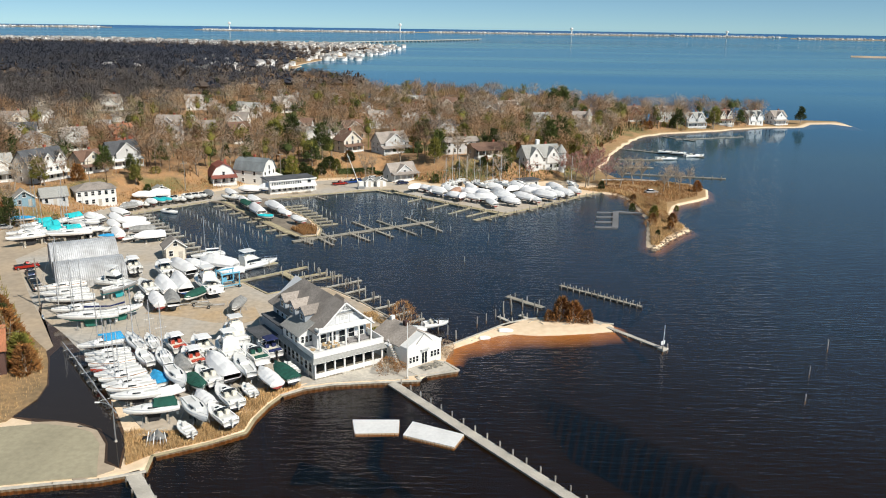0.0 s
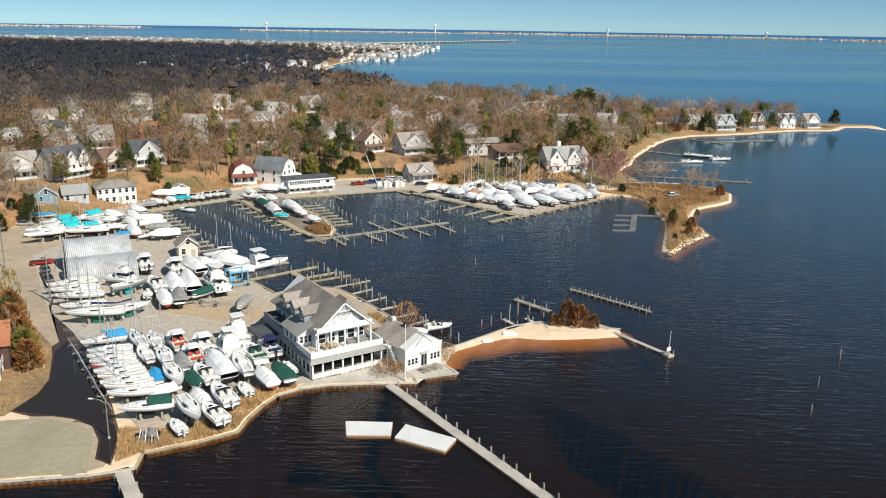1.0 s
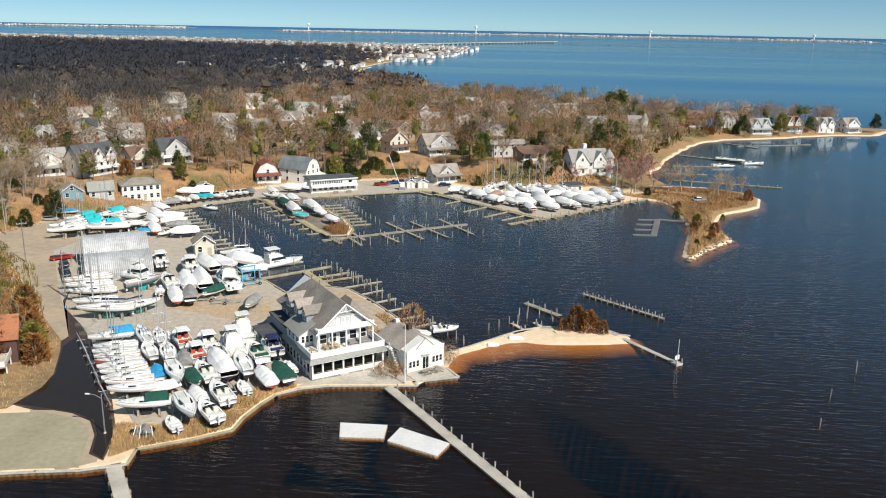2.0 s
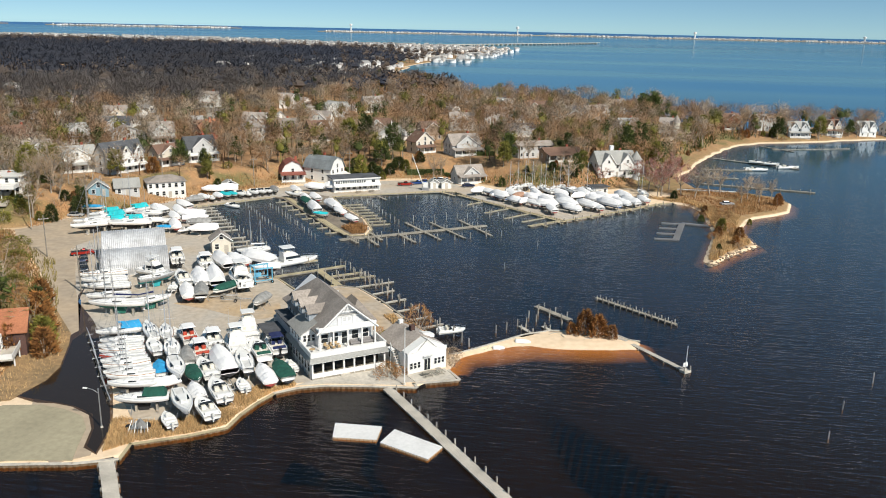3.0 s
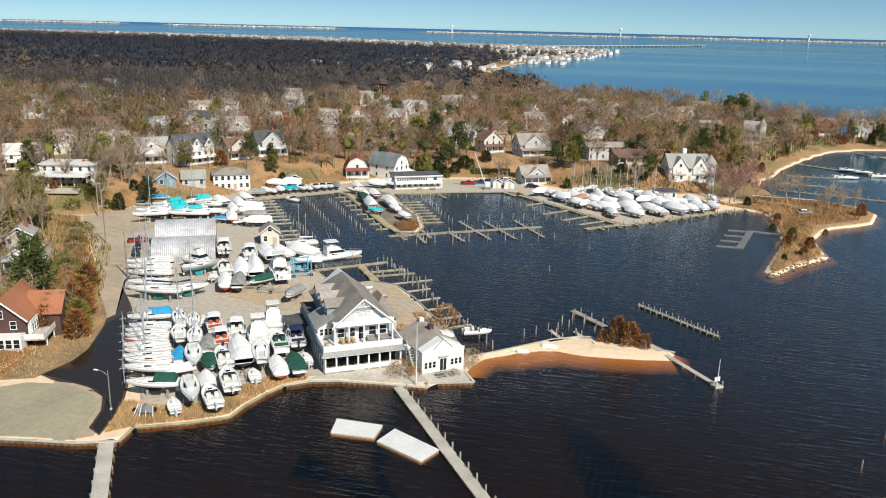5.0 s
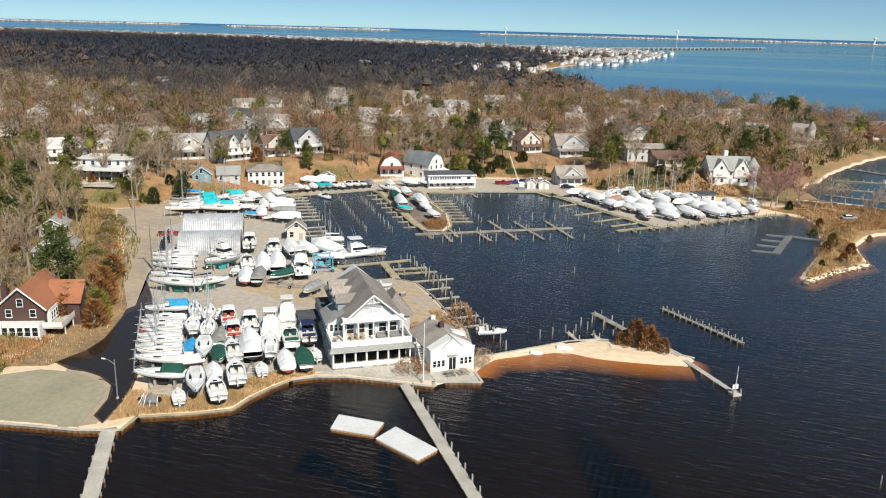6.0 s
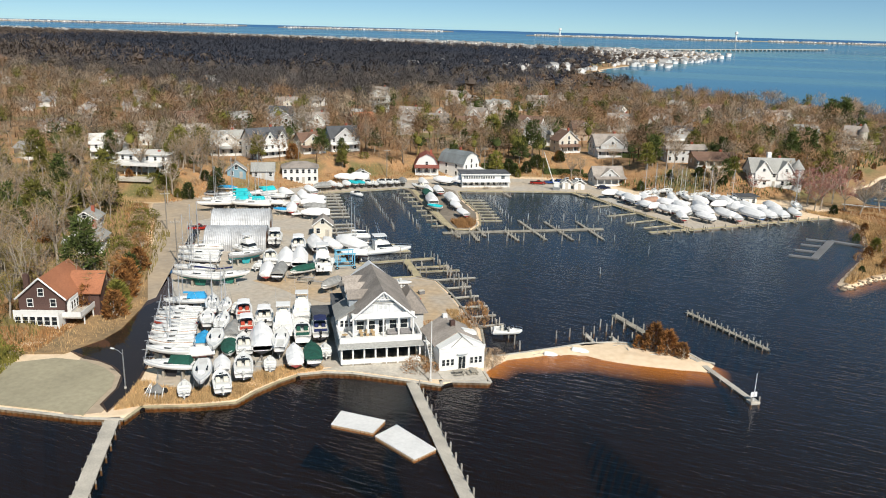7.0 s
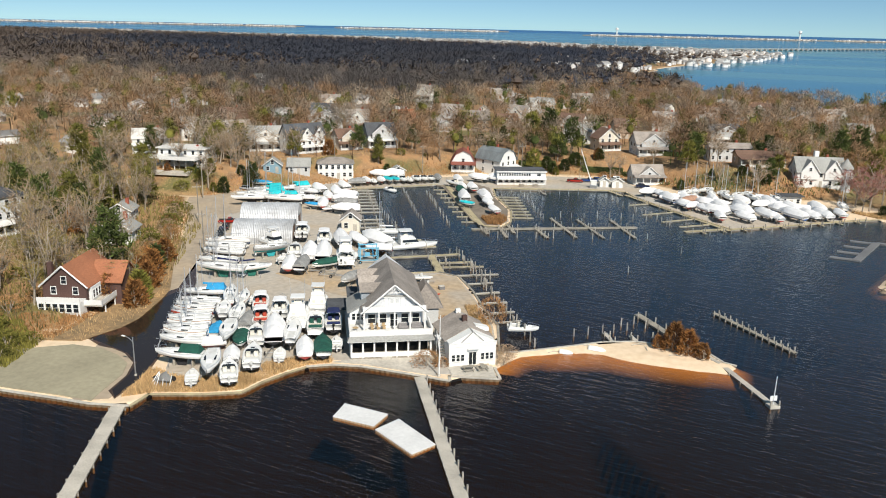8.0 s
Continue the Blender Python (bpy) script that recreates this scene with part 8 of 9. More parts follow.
def wood_spots(n, x0, x1, y0, y1, gap):
    """Places for trees on the land, clear of the harbour, the houses, the camera's sight lines to them, and each
    other's trunks.
    """
    x, y = rng.uniform(x0, x1, n), rng.uniform(y0, y1, n)
    z, sd_, *_ = land(x, y)
    ok = (sd_ > 7) & ((z > 4.6) | ((z > 2.4) & (y > 330)) | ((x > 75) & (z > 2.0) & (y > 330)) | ((x < -72) & (sd_ > 12) & ~inside(x, y, CLEARING)))
    ok &= near_line(x, y, ROADSIDE)[0] > 6
    harbour = [(-40, 90), (-66, 130), (-124, 205), (-122, 222), (-104, 250), (-66, 296), (-22, 312), (50, 306), (60, 280), (0, 90)]
    ok &= ~inside(x, y, harbour)
    x, y, z = x[ok], y[ok], z[ok]
    d = np.min(np.hypot(x[:, None] - HOME_MID[:, 0], y[:, None] - HOME_MID[:, 1]), 1)
    f = np.min(np.hypot(x[:, None] - HOME_FRONT[:, 0], y[:, None] - HOME_FRONT[:, 1]), 1)
    keep = (d > 7.5) & ((f > 6.5) | (rng.uniform(size=len(f)) < 0.2))
    # strips from each house towards the camera are mostly kept free
    for (hx, hy), reach in zip(HOME_MID, HOME_REACH):
        ux_, uy_ = 30 - hx, 12 - hy
        q = math.hypot(ux_, uy_)
        along = ((x - hx) * ux_ + (y - hy) * uy_) / q
        across = np.abs((x - hx) * uy_ - (y - hy) * ux_) / q
        keep &= ~((along > -3) & (along < reach) & (across < 6.5) & (rng.uniform(size=len(x)) < 0.93))
    x, y, z = x[keep], y[keep], z[keep]
    cell = {}
    out = []
    for p in zip(x, y, z):
        k = (int(p[0] // gap), int(p[1] // gap))
        if k not in cell:
            cell[k] = 1
            out.append(p)
    return np.array(out)


near = np.concatenate([wood_spots(5200, -185, -66, 92, 330, 6.2), wood_spots(6500, -66, 262, 296, 540, 6.8)])
eye_d = np.hypot(near[:, 0] - 25, near[:, 1] - 10)
near = near[np.argsort(eye_d)]
singles, rest = near[:270], near[270:]
for x, y, z in singles:
    u = random.random()
    west = x < -66 and y < 215
    if west and u < 0.42:
        plant(BARE_YELLOW, x, y, random.uniform(0.6, 1.0), "ivy_tree", "winter tree with olive-yellow ivy and buds", "tree", "ivy trees", z=z)
    elif u < (0.54 if west else 0.14):
        plant(PINES, x, y, random.uniform(0.65, 1.05), "pine_tree", "green pine among the bare trees", "tree", "pines", z=z)
    elif u < (0.66 if west else 0.24):
        plant(SHRUBS, x, y, random.uniform(0.6, 1.2), "shrub", "winter shrub at the edge of the woods", "shrub", "woodland shrubs", z=z)
    elif u < (0.78 if west else 0.32):
        plant(CEDARS, x, y, random.uniform(0.7, 1.3), "cedar", "dense cedar at the edge of the woods", "cedar", "woodland cedars", z=z)
    else:
        plant(BARE_NEAR, x, y, random.uniform(0.6, 1.05), "bare_tree", "leafless grey-brown winter tree", "tree", "bare trees", z=z)
# garden plants between the houses on the bluff
FEET = [(np.array((x, y)), r) for x, y, r in HOMES]


def clear_of_homes(x, y):
    for o, r in FEET:
        u, v = (x - o[0]) * math.cos(r) + (y - o[1]) * math.sin(r), -(x - o[0]) * math.sin(r) + (y - o[1]) * math.cos(r)
        if -2.5 < u < 16.5 and -4.5 < v < 12.5:
            return False
    return True


GARDEN = [(-160, 205), (-128, 206), (-110, 240), (-92, 270), (-66, 298), (-40, 309), (-14, 307), (20, 300), (44, 306), (62, 330), (70, 372), (40, 372), (0, 350), (-60, 340), (-110, 310), (-150, 275)]
planted = 0
for x, y, z in spots_in(GARDEN, 230):
    if not clear_of_homes(x, y) or planted >= 92:
        continue
    planted += 1
    u = random.random()
    if u < 0.22:
        plant(SHRUBS, x, y, random.uniform(0.5, 1.1), "garden_shrub", "winter shrub in a garden on the bluff", "shrub", "garden shrubs")
    elif u < 0.40:
        plant(CEDARS, x, y, random.uniform(0.45, 1.0), "garden_cedar", "dense evergreen in a garden on the bluff", "cedar", "garden cedars")
    elif u < 0.60:
        plant(PINES, x, y, random.uniform(0.5, 0.85), "pine_tree", "dark green pine standing among the houses", "tree", "pines")
    else:
        plant(BARE_NEAR, x, y, random.uniform(0.45, 0.85), "bare_tree", "leafless grey-brown winter tree", "tree", "bare trees")
for k in range(44):
    s_ = (k + random.random()) / 44
    bx_, by_ = (74 + 28 * s_ / 0.4, 385 + 60 * s_ / 0.4) if s_ < 0.4 else (104 + 110 * (s_ - 0.4) / 0.6, 449 + 52 * (s_ - 0.4) / 0.6)
    off = random.uniform(3, 15)
    x, y = bx_ - off * 0.62, by_ + off * 0.78
    if not clear_of_homes(x, y):
        continue
    u = random.random()
    if u < 0.34:
        plant(BARE_NEAR, x, y, random.uniform(0.5, 0.85), "bare_tree", "leafless grey-brown winter tree", "tree", "bare trees")
    elif u < 0.62:
        plant(CEDARS, x, y, random.uniform(0.55, 1.1), "shore_cedar", "dense evergreen above the east beach", "cedar", "shore cedars")
    elif u < 0.78:
        plant(PINES, x, y, random.uniform(0.5, 0.8), "pine_tree", "green pine above the east beach", "tree", "pines")
    else:
        plant(SHRUBS, x, y, random.uniform(0.8, 1.5), "shore_shrub", "brown winter shrub above the east beach", "shrub", "shore shrubs")
for x, y, z in spots_in([(98, 446), (125, 468), (146, 474), (210, 507), (200, 526), (120, 506), (88, 470)], 60)[:44]:
    if clear_of_homes(x, y):
        plant(BARE_NEAR, x, y, random.uniform(0.5, 0.8), "bare_tree", "leafless grey-brown winter tree", "tree", "bare trees")
slope_spots = spots_in([(-150, 200), (-124, 206), (-104, 250), (-66, 293), (-20, 312), (0, 297), (34, 302), (60, 325), (74, 376), (102, 441), (80, 440), (56, 370), (40, 325), (0, 314), (-44, 320), (-84, 300), (-118, 262), (-146, 222)], 120)
slope_spots = [s for s in slope_spots if clear_of_homes(s[0], s[1])][:62]
for x, y, z in slope_spots:
    u = random.random()
    kinds, lab = (SHRUBS, "bare winter shrub on the bluff") if u < 0.5 else (CEDARS, "green and rust evergreen shrub on the bluff")
    plant(kinds, x, y, random.uniform(0.35, 0.85), "bluff_shrub", lab, "shrub", "bluff shrubs", z=z)
for x, y, s in ((-46.0, 308.5, 0.9), (-43.0, 312.5, 1.0), (-49.5, 305.5, 0.8), (-36.0, 319.0, 0.85), (-52.5, 307.0, 0.95), (-12.0, 308.5, 0.6), (16.0, 309.0, 0.7), (24.0, 307.5, 0.8), (44.5, 317.0, 0.9), (-140.0, 236.0, 0.9), (-128.0, 226.0, 0.7), (-98.0, 268.0, 0.6)):
    plant(CEDARS, x, y, s, "evergreen_shrub", "dense round green shrub on the bluff", "shrub", "evergreen shrubs", 2, squash=0.85)
# named evergreens that stand out between the houses
for x, y, s, w in ((-162.0, 246.0, 1.0, 1), (-72.0, 299.0, 0.75, 0), (-56.0, 303.0, 0.7, 1), (-47.0, 318.0, 1.05, 0), (-50.0, 312.0, 0.8, 0), (-62.0, 335.0, 1.15, 0), (-68.0, 330.0, 1.1, 1),
                   (21.0, 331.0, 0.75, 0), (24.6, 309.0, 0.6, 0), (44.0, 333.0, 1.0, 0), (50.0, 344.0, 1.05, 0), (56.0, 338.0, 0.85, 1), (60.0, 452.0, 1.3, 0), (66.0, 458.0, 1.35, 0), (72.0, 420.0, 0.8, 0),
                   (82.0, 430.0, 0.8, 0), (90.0, 446.0, 0.85, 1), (98.0, 462.0, 0.9, 0), (134.0, 470.0, 0.9, 0), (158.0, 480.0, 1.0, 1), (178.0, 494.0, 0.7, 0), (222.0, 512.0, 0.8, 0), (-40.0, 640.0, 0.8, 0), (-92.0, 652.0, 1.0, 0)):
    plant(PINES, x, y, s, "pine_tree", "dark green pine standing among the houses", "tree", "pines", w)


def rounded(form, mid, up=0.35):
    """A form with normals that point outwards from the middle of its crown, and its faces turned to suit."""
    v, t = form
    n = v - np.array(mid)
    n /= np.linalg.norm(n, axis=1, keepdims=True) + 1e-9
    n = n + (0, 0, up) + rng.normal(0, 0.22, n.shape)
    n /= np.linalg.norm(n, axis=1, keepdims=True)
    g = np.cross(v[t[:, 1]] - v[t[:, 0]], v[t[:, 2]] - v[t[:, 0]])
    t = np.where((np.einsum("ij,ij->i", g, n[t[:, 0]]) < 0)[:, None], t[:, ::-1], t)
    return v, t, n


def scatter(name, spots, forms, mat, label, lo, hi):
    """One joined thicket out of a few forms, turned and scaled from place to place."""
    pv, pt, pn, o = [], [], [], 0
    pick = rng.integers(0, len(forms), len(spots))
    for (x, y, z), k in zip(spots, pick):
        v, t, nv = forms[k]
        a, s = rng.uniform(0, 6.28), rng.uniform(lo, hi)
        c, n = math.cos(a) * s, math.sin(a) * s
        q = np.empty_like(v)
        q[:, 0], q[:, 1], q[:, 2] = v[:, 0] * c - v[:, 1] * n + x, v[:, 0] * n + v[:, 1] * c + y, v[:, 2] * s + z
        pv.append(q)
        pn.append(np.stack([nv[:, 0] * c / s - nv[:, 1] * n / s, nv[:, 0] * n / s + nv[:, 1] * c / s, nv[:, 2]], 1))
        pt.append(t + o)
        o += len(v)
    ob = tri_mesh(name, np.concatenate(pv), np.concatenate(pt), mat, True, np.concatenate(pn))
    return tagged(ob, label, "trees", kind="stuff")


def thin_out_of_view(spots):
    """Keeps all trees in the camera's field of view and three in ten of those outside it."""
    a = np.degrees(np.arctan2(spots[:, 0] - 45, spots[:, 1] - 20))
    return spots[((a > -61) & (a < 33)) | (rng.uniform(size=len(spots)) < 0.3)]


mid_forms = [rounded(puff_tree(13.5, sp * 13.5, 290, 0.175, 1.7), (0, 0, 5.0), 0.6) for sp in (0.42, 0.36, 0.48, 0.33, 0.40)]
mid_pines = [rounded(puff_tree(12.5, r, 300, 0.36, 0.9, 3, 0.5), (0, 0, 7.0)) for r in (3.2, 3.8, 2.8, 3.5)]
far_forms = [rounded(puff_tree(13, sp * 13, 26, 0.9, 2.4, 1, 0.55), (0, 0, 2.0), 1.2) for sp in (0.36, 0.42, 0.33, 0.38)]
shaded_forms = [rounded(puff_tree(13, sp * 13, 28, 0.9, 2.4, 1, 0.65), (0, 0, 0.0), 1.6) for sp in (0.40, 0.48, 0.36, 0.43)]
mid = np.concatenate([rest, wood_spots(6500, -330, -66, 330, 700, 9.0), wood_spots(2500, -66, 60, 540, 700, 9.0), wood_spots(7000, -560, -185, 60, 560, 9.4)])
mid = thin_out_of_view(mid)
r1 = rng.uniform(size=len(mid))
r1 = np.where((r1 < 0.24) & (mid[:, 0] < -140) & (mid[:, 1] > 330), 0.6, r1)
in_shade = inside(mid[:, 0] + rng.normal(0, 18, len(mid)), mid[:, 1] + rng.normal(0, 22, len(mid)), MID_SHADED)
scatter("dusky_woods", mid[in_shade], mid_forms, TWIG_SHADED, "leafless woods behind the village, coloured dark for cloud shade", 0.7, 1.25)
mid, r1 = mid[~in_shade], r1[~in_shade]
scatter("brown_woods", mid[r1 < 0.47], mid_forms, TWIG_MID, "leafless brown winter woods behind the houses", 0.55, 1.2)
scatter("grey_woods", mid[(r1 >= 0.47) & (r1 < 0.75)], mid_forms, TWIG_GREY, "leafless pale grey winter trees in the woods", 0.55, 1.25)
scatter("russet_woods", mid[(r1 >= 0.75) & (r1 < 0.86)], mid_forms, TWIG_RUSSET, "winter oaks with russet leaves in the woods", 0.55, 0.95)
scatter("mid_pines", mid[(r1 >= 0.86) & (r1 < 0.91)], mid_pines, NEEDLE, "scattered dark green pines in the winter woods", 0.7, 1.15)
scatter("olive_pines", mid[(r1 >= 0.91)], mid_pines, NEEDLE_Y, "scattered olive-green pines in the winter woods", 0.7, 1.15)
far = wood_spots(34000, -2300, -60, 520, 2000, 11.0)
far = np.concatenate([far, wood_spots(6000, -1500, -540, 100, 760, 12.5)])
far = thin_out_of_view(far)
far = far[(np.hypot(far[:, 0], far[:, 1]) > 560) & (~inside(far[:, 0], far[:, 1], TOWN) | (rng.uniform(size=len(far)) < 0.22))]
dark = inside(far[:, 0] + rng.normal(0, 60, len(far)), far[:, 1] + rng.normal(0, 90, len(far)), CLOUD_SHADED)
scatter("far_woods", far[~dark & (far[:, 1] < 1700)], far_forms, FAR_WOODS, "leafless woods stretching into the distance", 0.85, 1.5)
scatter("far_pine_woods", far[dark], shaded_forms, FAR_SHADED, "woods stretching into the distance, coloured dark for cloud shade", 0.95, 1.35)


def blades(name, poly, n, h, w, mat, label, cat="reeds"):
    xs, ys = [p[0] for p in poly], [p[1] for p in poly]
    x, y = rng.uniform(min(xs), max(xs), n * 3), rng.uniform(min(ys), max(ys), n * 3)
    k = inside(x, y, poly)
    x, y = x[k][:n], y[k][:n]
    z = land(x, y)[0]
    patch = np.array([noise.noise(Vector((a * 0.35, b * 0.35, 0.0))) for a, b in zip(x, y)])
    hh = h * np.clip(0.85 + 0.7 * patch, 0.35, 1.3) * rng.uniform(0.7, 1.2, len(x))
    way = np.stack([rng.normal(0, 0.22, len(x)) * hh, rng.normal(0, 0.22, len(x)) * hh, hh], 1)
    v, t = slivers(np.stack([x, y, z - 0.05], 1), way, w)
    return tagged(tri_mesh(name, v, t, mat), label, cat, kind="stuff")


blades("shore_reeds", [(-36.4, 100.4), (-30.2, 104.0), (-26.1, 107.2), (-25.8, 111.2), (-24.6, 115.8), (-23.2, 119.3), (-20.4, 122), (-22, 124), (-26, 121), (-29, 115), (-31, 109.5), (-37, 106), (-40.6, 106.2), (-42.8, 105.6), (-41.2, 102.0), (-39.3, 97.0)],
       24000, 0.8, 0.10, REED, "dry tan reeds along the bulkhead")
blades("road_reeds", [(-66, 106), (-61.6, 108.6), (-62.2, 121), (-66.6, 131), (-69.4, 136), (-81.6, 149), (-94.8, 165), (-113, 187), (-118, 188), (-98, 165), (-84, 148), (-76, 136), (-72, 122), (-72, 108), (-80, 98), (-70, 96)],
       9000, 0.75, 0.11, REED, "dry tan reeds beside the flooded road")
blades("roadside_brush", [(-71, 131), (-81, 148), (-95, 165), (-113, 187), (-122, 196), (-127, 190), (-102, 165), (-87, 147), (-76, 132)], 5000, 0.8, 0.18, TWIG_O, "rust-brown brush beside the road", "brush")
blades("garden_brush", [(-66, 107), (-69, 118), (-72, 127), (-79, 134), (-84, 128), (-72, 113), (-78, 110), (-74, 104)], 5000, 0.7, 0.2, TWIG_O, "brown winter brush round the brick house", "brush")
blades("point_reeds", [(57.2, 288.5), (63, 286), (66, 277), (66, 261), (65.6, 246), (62.4, 233), (58.5, 215), (60, 214), (65, 224), (73, 234.5), (72, 252), (76, 266), (70, 282), (60, 296), (50, 293)],
       20000, 1.1, 0.17, REED, "dry reeds and grass on the point")
blades("point_brush", [(66, 262), (76, 268), (90, 280), (95, 296), (84, 306), (66, 311), (58, 300)], 8000, 0.8, 0.2, TWIG_O, "brown brush on the sandy point", "brush")
blades("bamboo_thicket", [(-62, 95.5), (-66, 104), (-75, 108), (-86, 100), (-84, 90), (-70, 91)], 6000, 1.1, 0.3, BAMBOO, "yellow-green bamboo thicket by the lot", "bamboo")
blades("quay_grass", [(-2.6, 139.6), (0.4, 138.8), (-5.2, 149.2), (-12.2, 158.4), (-14.0, 157.0), (-7.4, 147.6)], 5000, 0.8, 0.13, REED, "dry tan grass along the club quay", "grass")
blades("jetty_scrub", [(-37.4, 220), (-34, 221.2), (-34.6, 227), (-39, 232), (-42, 226)], 1800, 1.4, 0.16, TWIG_O, "brown dry scrub on the end of the middle jetty", "scrub")
blades("bluff_scrub", [(-126, 205), (-122, 220), (-106, 244), (-91, 270), (-66, 298), (-40, 308), (-15, 306), (0, 299), (34, 304), (60, 326), (56, 334), (30, 312), (0, 308), (-40, 318), (-70, 304), (-98, 274), (-114, 248), (-134, 216)],
       32000, 0.9, 0.20, TWIG_O, "brown brush and leaf litter on the bluff", "brush")
blades("bluff_grass", [(-150, 200), (-126, 206), (-104, 250), (-66, 296), (-22, 310), (0, 298), (34, 303), (60, 326), (52, 345), (0, 325), (-50, 330), (-100, 290), (-136, 262)],
       20000, 0.45, 0.22, REED, "tufts of dry tan grass on the bluff", "grass")
blades("bluff_shrubbery", [(-15, 306), (0, 300), (34, 305), (60, 327), (70, 380), (100, 446), (124, 470), (116, 476), (90, 450), (60, 384), (50, 334), (30, 312), (0, 306)],
       9000, 1.7, 0.4, HEDGE, "green shrubbery on the bluff below the houses", "shrubbery")


def hedge(p, q, h, w, label):
    d = Vector((q[0] - p[0], q[1] - p[1]))
    n = int(d.length * 160)
    u, s, t = rng.uniform(0, d.length, n), rng.uniform(-w / 2, w / 2, n), rng.uniform(0.0, 1.0, n)
    edge = rng.uniform(size=n) < 0.6
    s = np.where(edge, np.sign(s) * w / 2, s)
    t = np.where(edge, t, 1.0)
    base = np.stack([u, s, t * h * 0.92], 1)
    way = rng.normal(0, 0.16, (n, 3)) + np.stack([np.zeros(n), np.sign(s) * 0.12, np.full(n, 0.14)], 1)
    v, tr = slivers(base, way, 0.3)
    e = thing("hedge", pose(p[0], p[1], ground_z((p[0] + q[0]) / 2, (p[1] + q[1]) / 2), 0, 0, math.degrees(math.atan2(d.y, d.x))), label, "hedge", "hedges")
    o = tri_mesh("foliage", v, tr, HEDGE)
    o.parent = e
    part("core", boxes((0.1, d.length - 0.1, -w / 2 + 0.12, w / 2 - 0.12, -0.5, h * 0.9), bevel=0.1), HEDGE, e)


hedge((-40.0, 311.0), (-26.0, 316.0), 1.8, 1.8, "clipped green hedge above the quay lot")
hedge((-26.0, 316.0), (-18.0, 311.0), 1.6, 1.6, "clipped green hedge above the quay lot")
hedge((-62.0, 303.0), (-50.0, 310.0), 2.4, 2.4, "tall green hedge beside the lane")
hedge((-20.0, 331.0), (-8.0, 334.0), 1.6, 1.6, "green hedge between the gardens")
blades("wood_undergrowth", [(-70, 108), (-78, 146), (-100, 178), (-130, 200), (-185, 190), (-190, 100), (-90, 94)], 16000, 1.6, 0.30, BAMBOO_D, "olive-green undergrowth and ivy in the woods", "undergrowth")

# ---- distance ----


def far_houses(name, spots, label, size=(6, 13), tall=1.0):
    """Many small gabled houses far off: walls in one mesh, roofs in the other."""
    wv, wt, rv, rt = [], [], [], []
    for x, y, z in spots:
        a = rng.uniform(0, 3.14)
        c, s = math.cos(a), math.sin(a)
        w, d, h = rng.uniform(*size), rng.uniform(*size) * 0.8, rng.uniform(2.6, 4.6) * tall
        r = h + rng.uniform(1.2, 2.4)
        pts = lambda p: [(px * c - py * s + x, px * s + py * c + y, pz + z) for px, py, pz in p]
        o = len(wv)
        wv += pts([(-w / 2, -d / 2, -1), (w / 2, -d / 2, -1), (w / 2, d / 2, -1), (-w / 2, d / 2, -1), (-w / 2, -d / 2, h), (w / 2, -d / 2, h), (w / 2, d / 2, h), (-w / 2, d / 2, h), (-w / 2, 0, r - 0.2), (w / 2, 0, r - 0.2)])
        wt += [(o + p, o + q, o + t) for p, q, t in ((0, 1, 5), (0, 5, 4), (1, 2, 6), (1, 6, 5), (2, 3, 7), (2, 7, 6), (3, 0, 4), (3, 4, 7), (5, 6, 9), (7, 4, 8))]
        o = len(rv)
        e = 0.5
        rv += pts([(-w / 2 - e, -d / 2 - e, h - 0.3), (w / 2 + e, -d / 2 - e, h - 0.3), (w / 2 + e, 0, r), (-w / 2 - e, 0, r), (w / 2 + e, d / 2 + e, h - 0.3), (-w / 2 - e, d / 2 + e, h - 0.3)])
        rt += [(o + p, o + q, o + t) for p, q, t in ((0, 1, 2), (0, 2, 3), (3, 2, 4), (3, 4, 5))]
    e = thing(name, Matrix(), label, "houses", kind="stuff")
    a, b = tri_mesh("house_walls", wv, wt, FAR_HOUSE), tri_mesh("house_roofs", rv, rt, FAR_ROOF)
    for o in (a, b):
        o.parent = e
        o["kind"] = "stuff"
    return e


far_houses("town", spots_in(TOWN, 3600), "pale waterfront town in the far distance", (7, 13), 1.4)
far_houses("waterfront_houses", spots_in([(-105, 720), (-165, 760), (-190, 900), (-225, 1240), (-200, 1420), (-280, 1420), (-340, 1100), (-290, 800)], 110), "white houses along the far shore", (5, 9))
far_houses("shore_village", spots_in([(-190, 740), (-330, 790), (-420, 1000), (-300, 1250), (-225, 1200), (-185, 900)], 90), "pale houses among shade-coloured woods near the far shore", (7, 12), 2.2)
far_houses("woodland_houses", WOOD_HOMES, "white and grey houses half hidden in the woods", (6, 10))


def strand(name, pts, width, mat, label):
    """A low island strip on the sea towards the horizon."""
    bm = bmesh.new()
    rows = []
    for k, (x, y) in enumerate(pts):
        r = math.hypot(x, y)
        z = float(sea_z(r))
        nx_, ny_ = x / r, y / r
        w = width * (0.4 if k in (0, len(pts) - 1) else 1.0)
        rows.append([bm.verts.new((x + nx_ * o, y + ny_ * o, float(sea_z(r + o)) + h)) for o, h in ((-w, -0.4), (-w * 0.6, 2.5), (w * 0.6, 3.0), (w, -0.4))])
    for a, b in zip(rows, rows[1:]):
        for s in range(3):
            bm.faces.new((a[s], b[s], b[s + 1], a[s + 1]))
    bmesh.ops.recalc_face_normals(bm, faces=bm.faces)
    return tagged(part(name, bm, mat), label, "island", kind="structure")


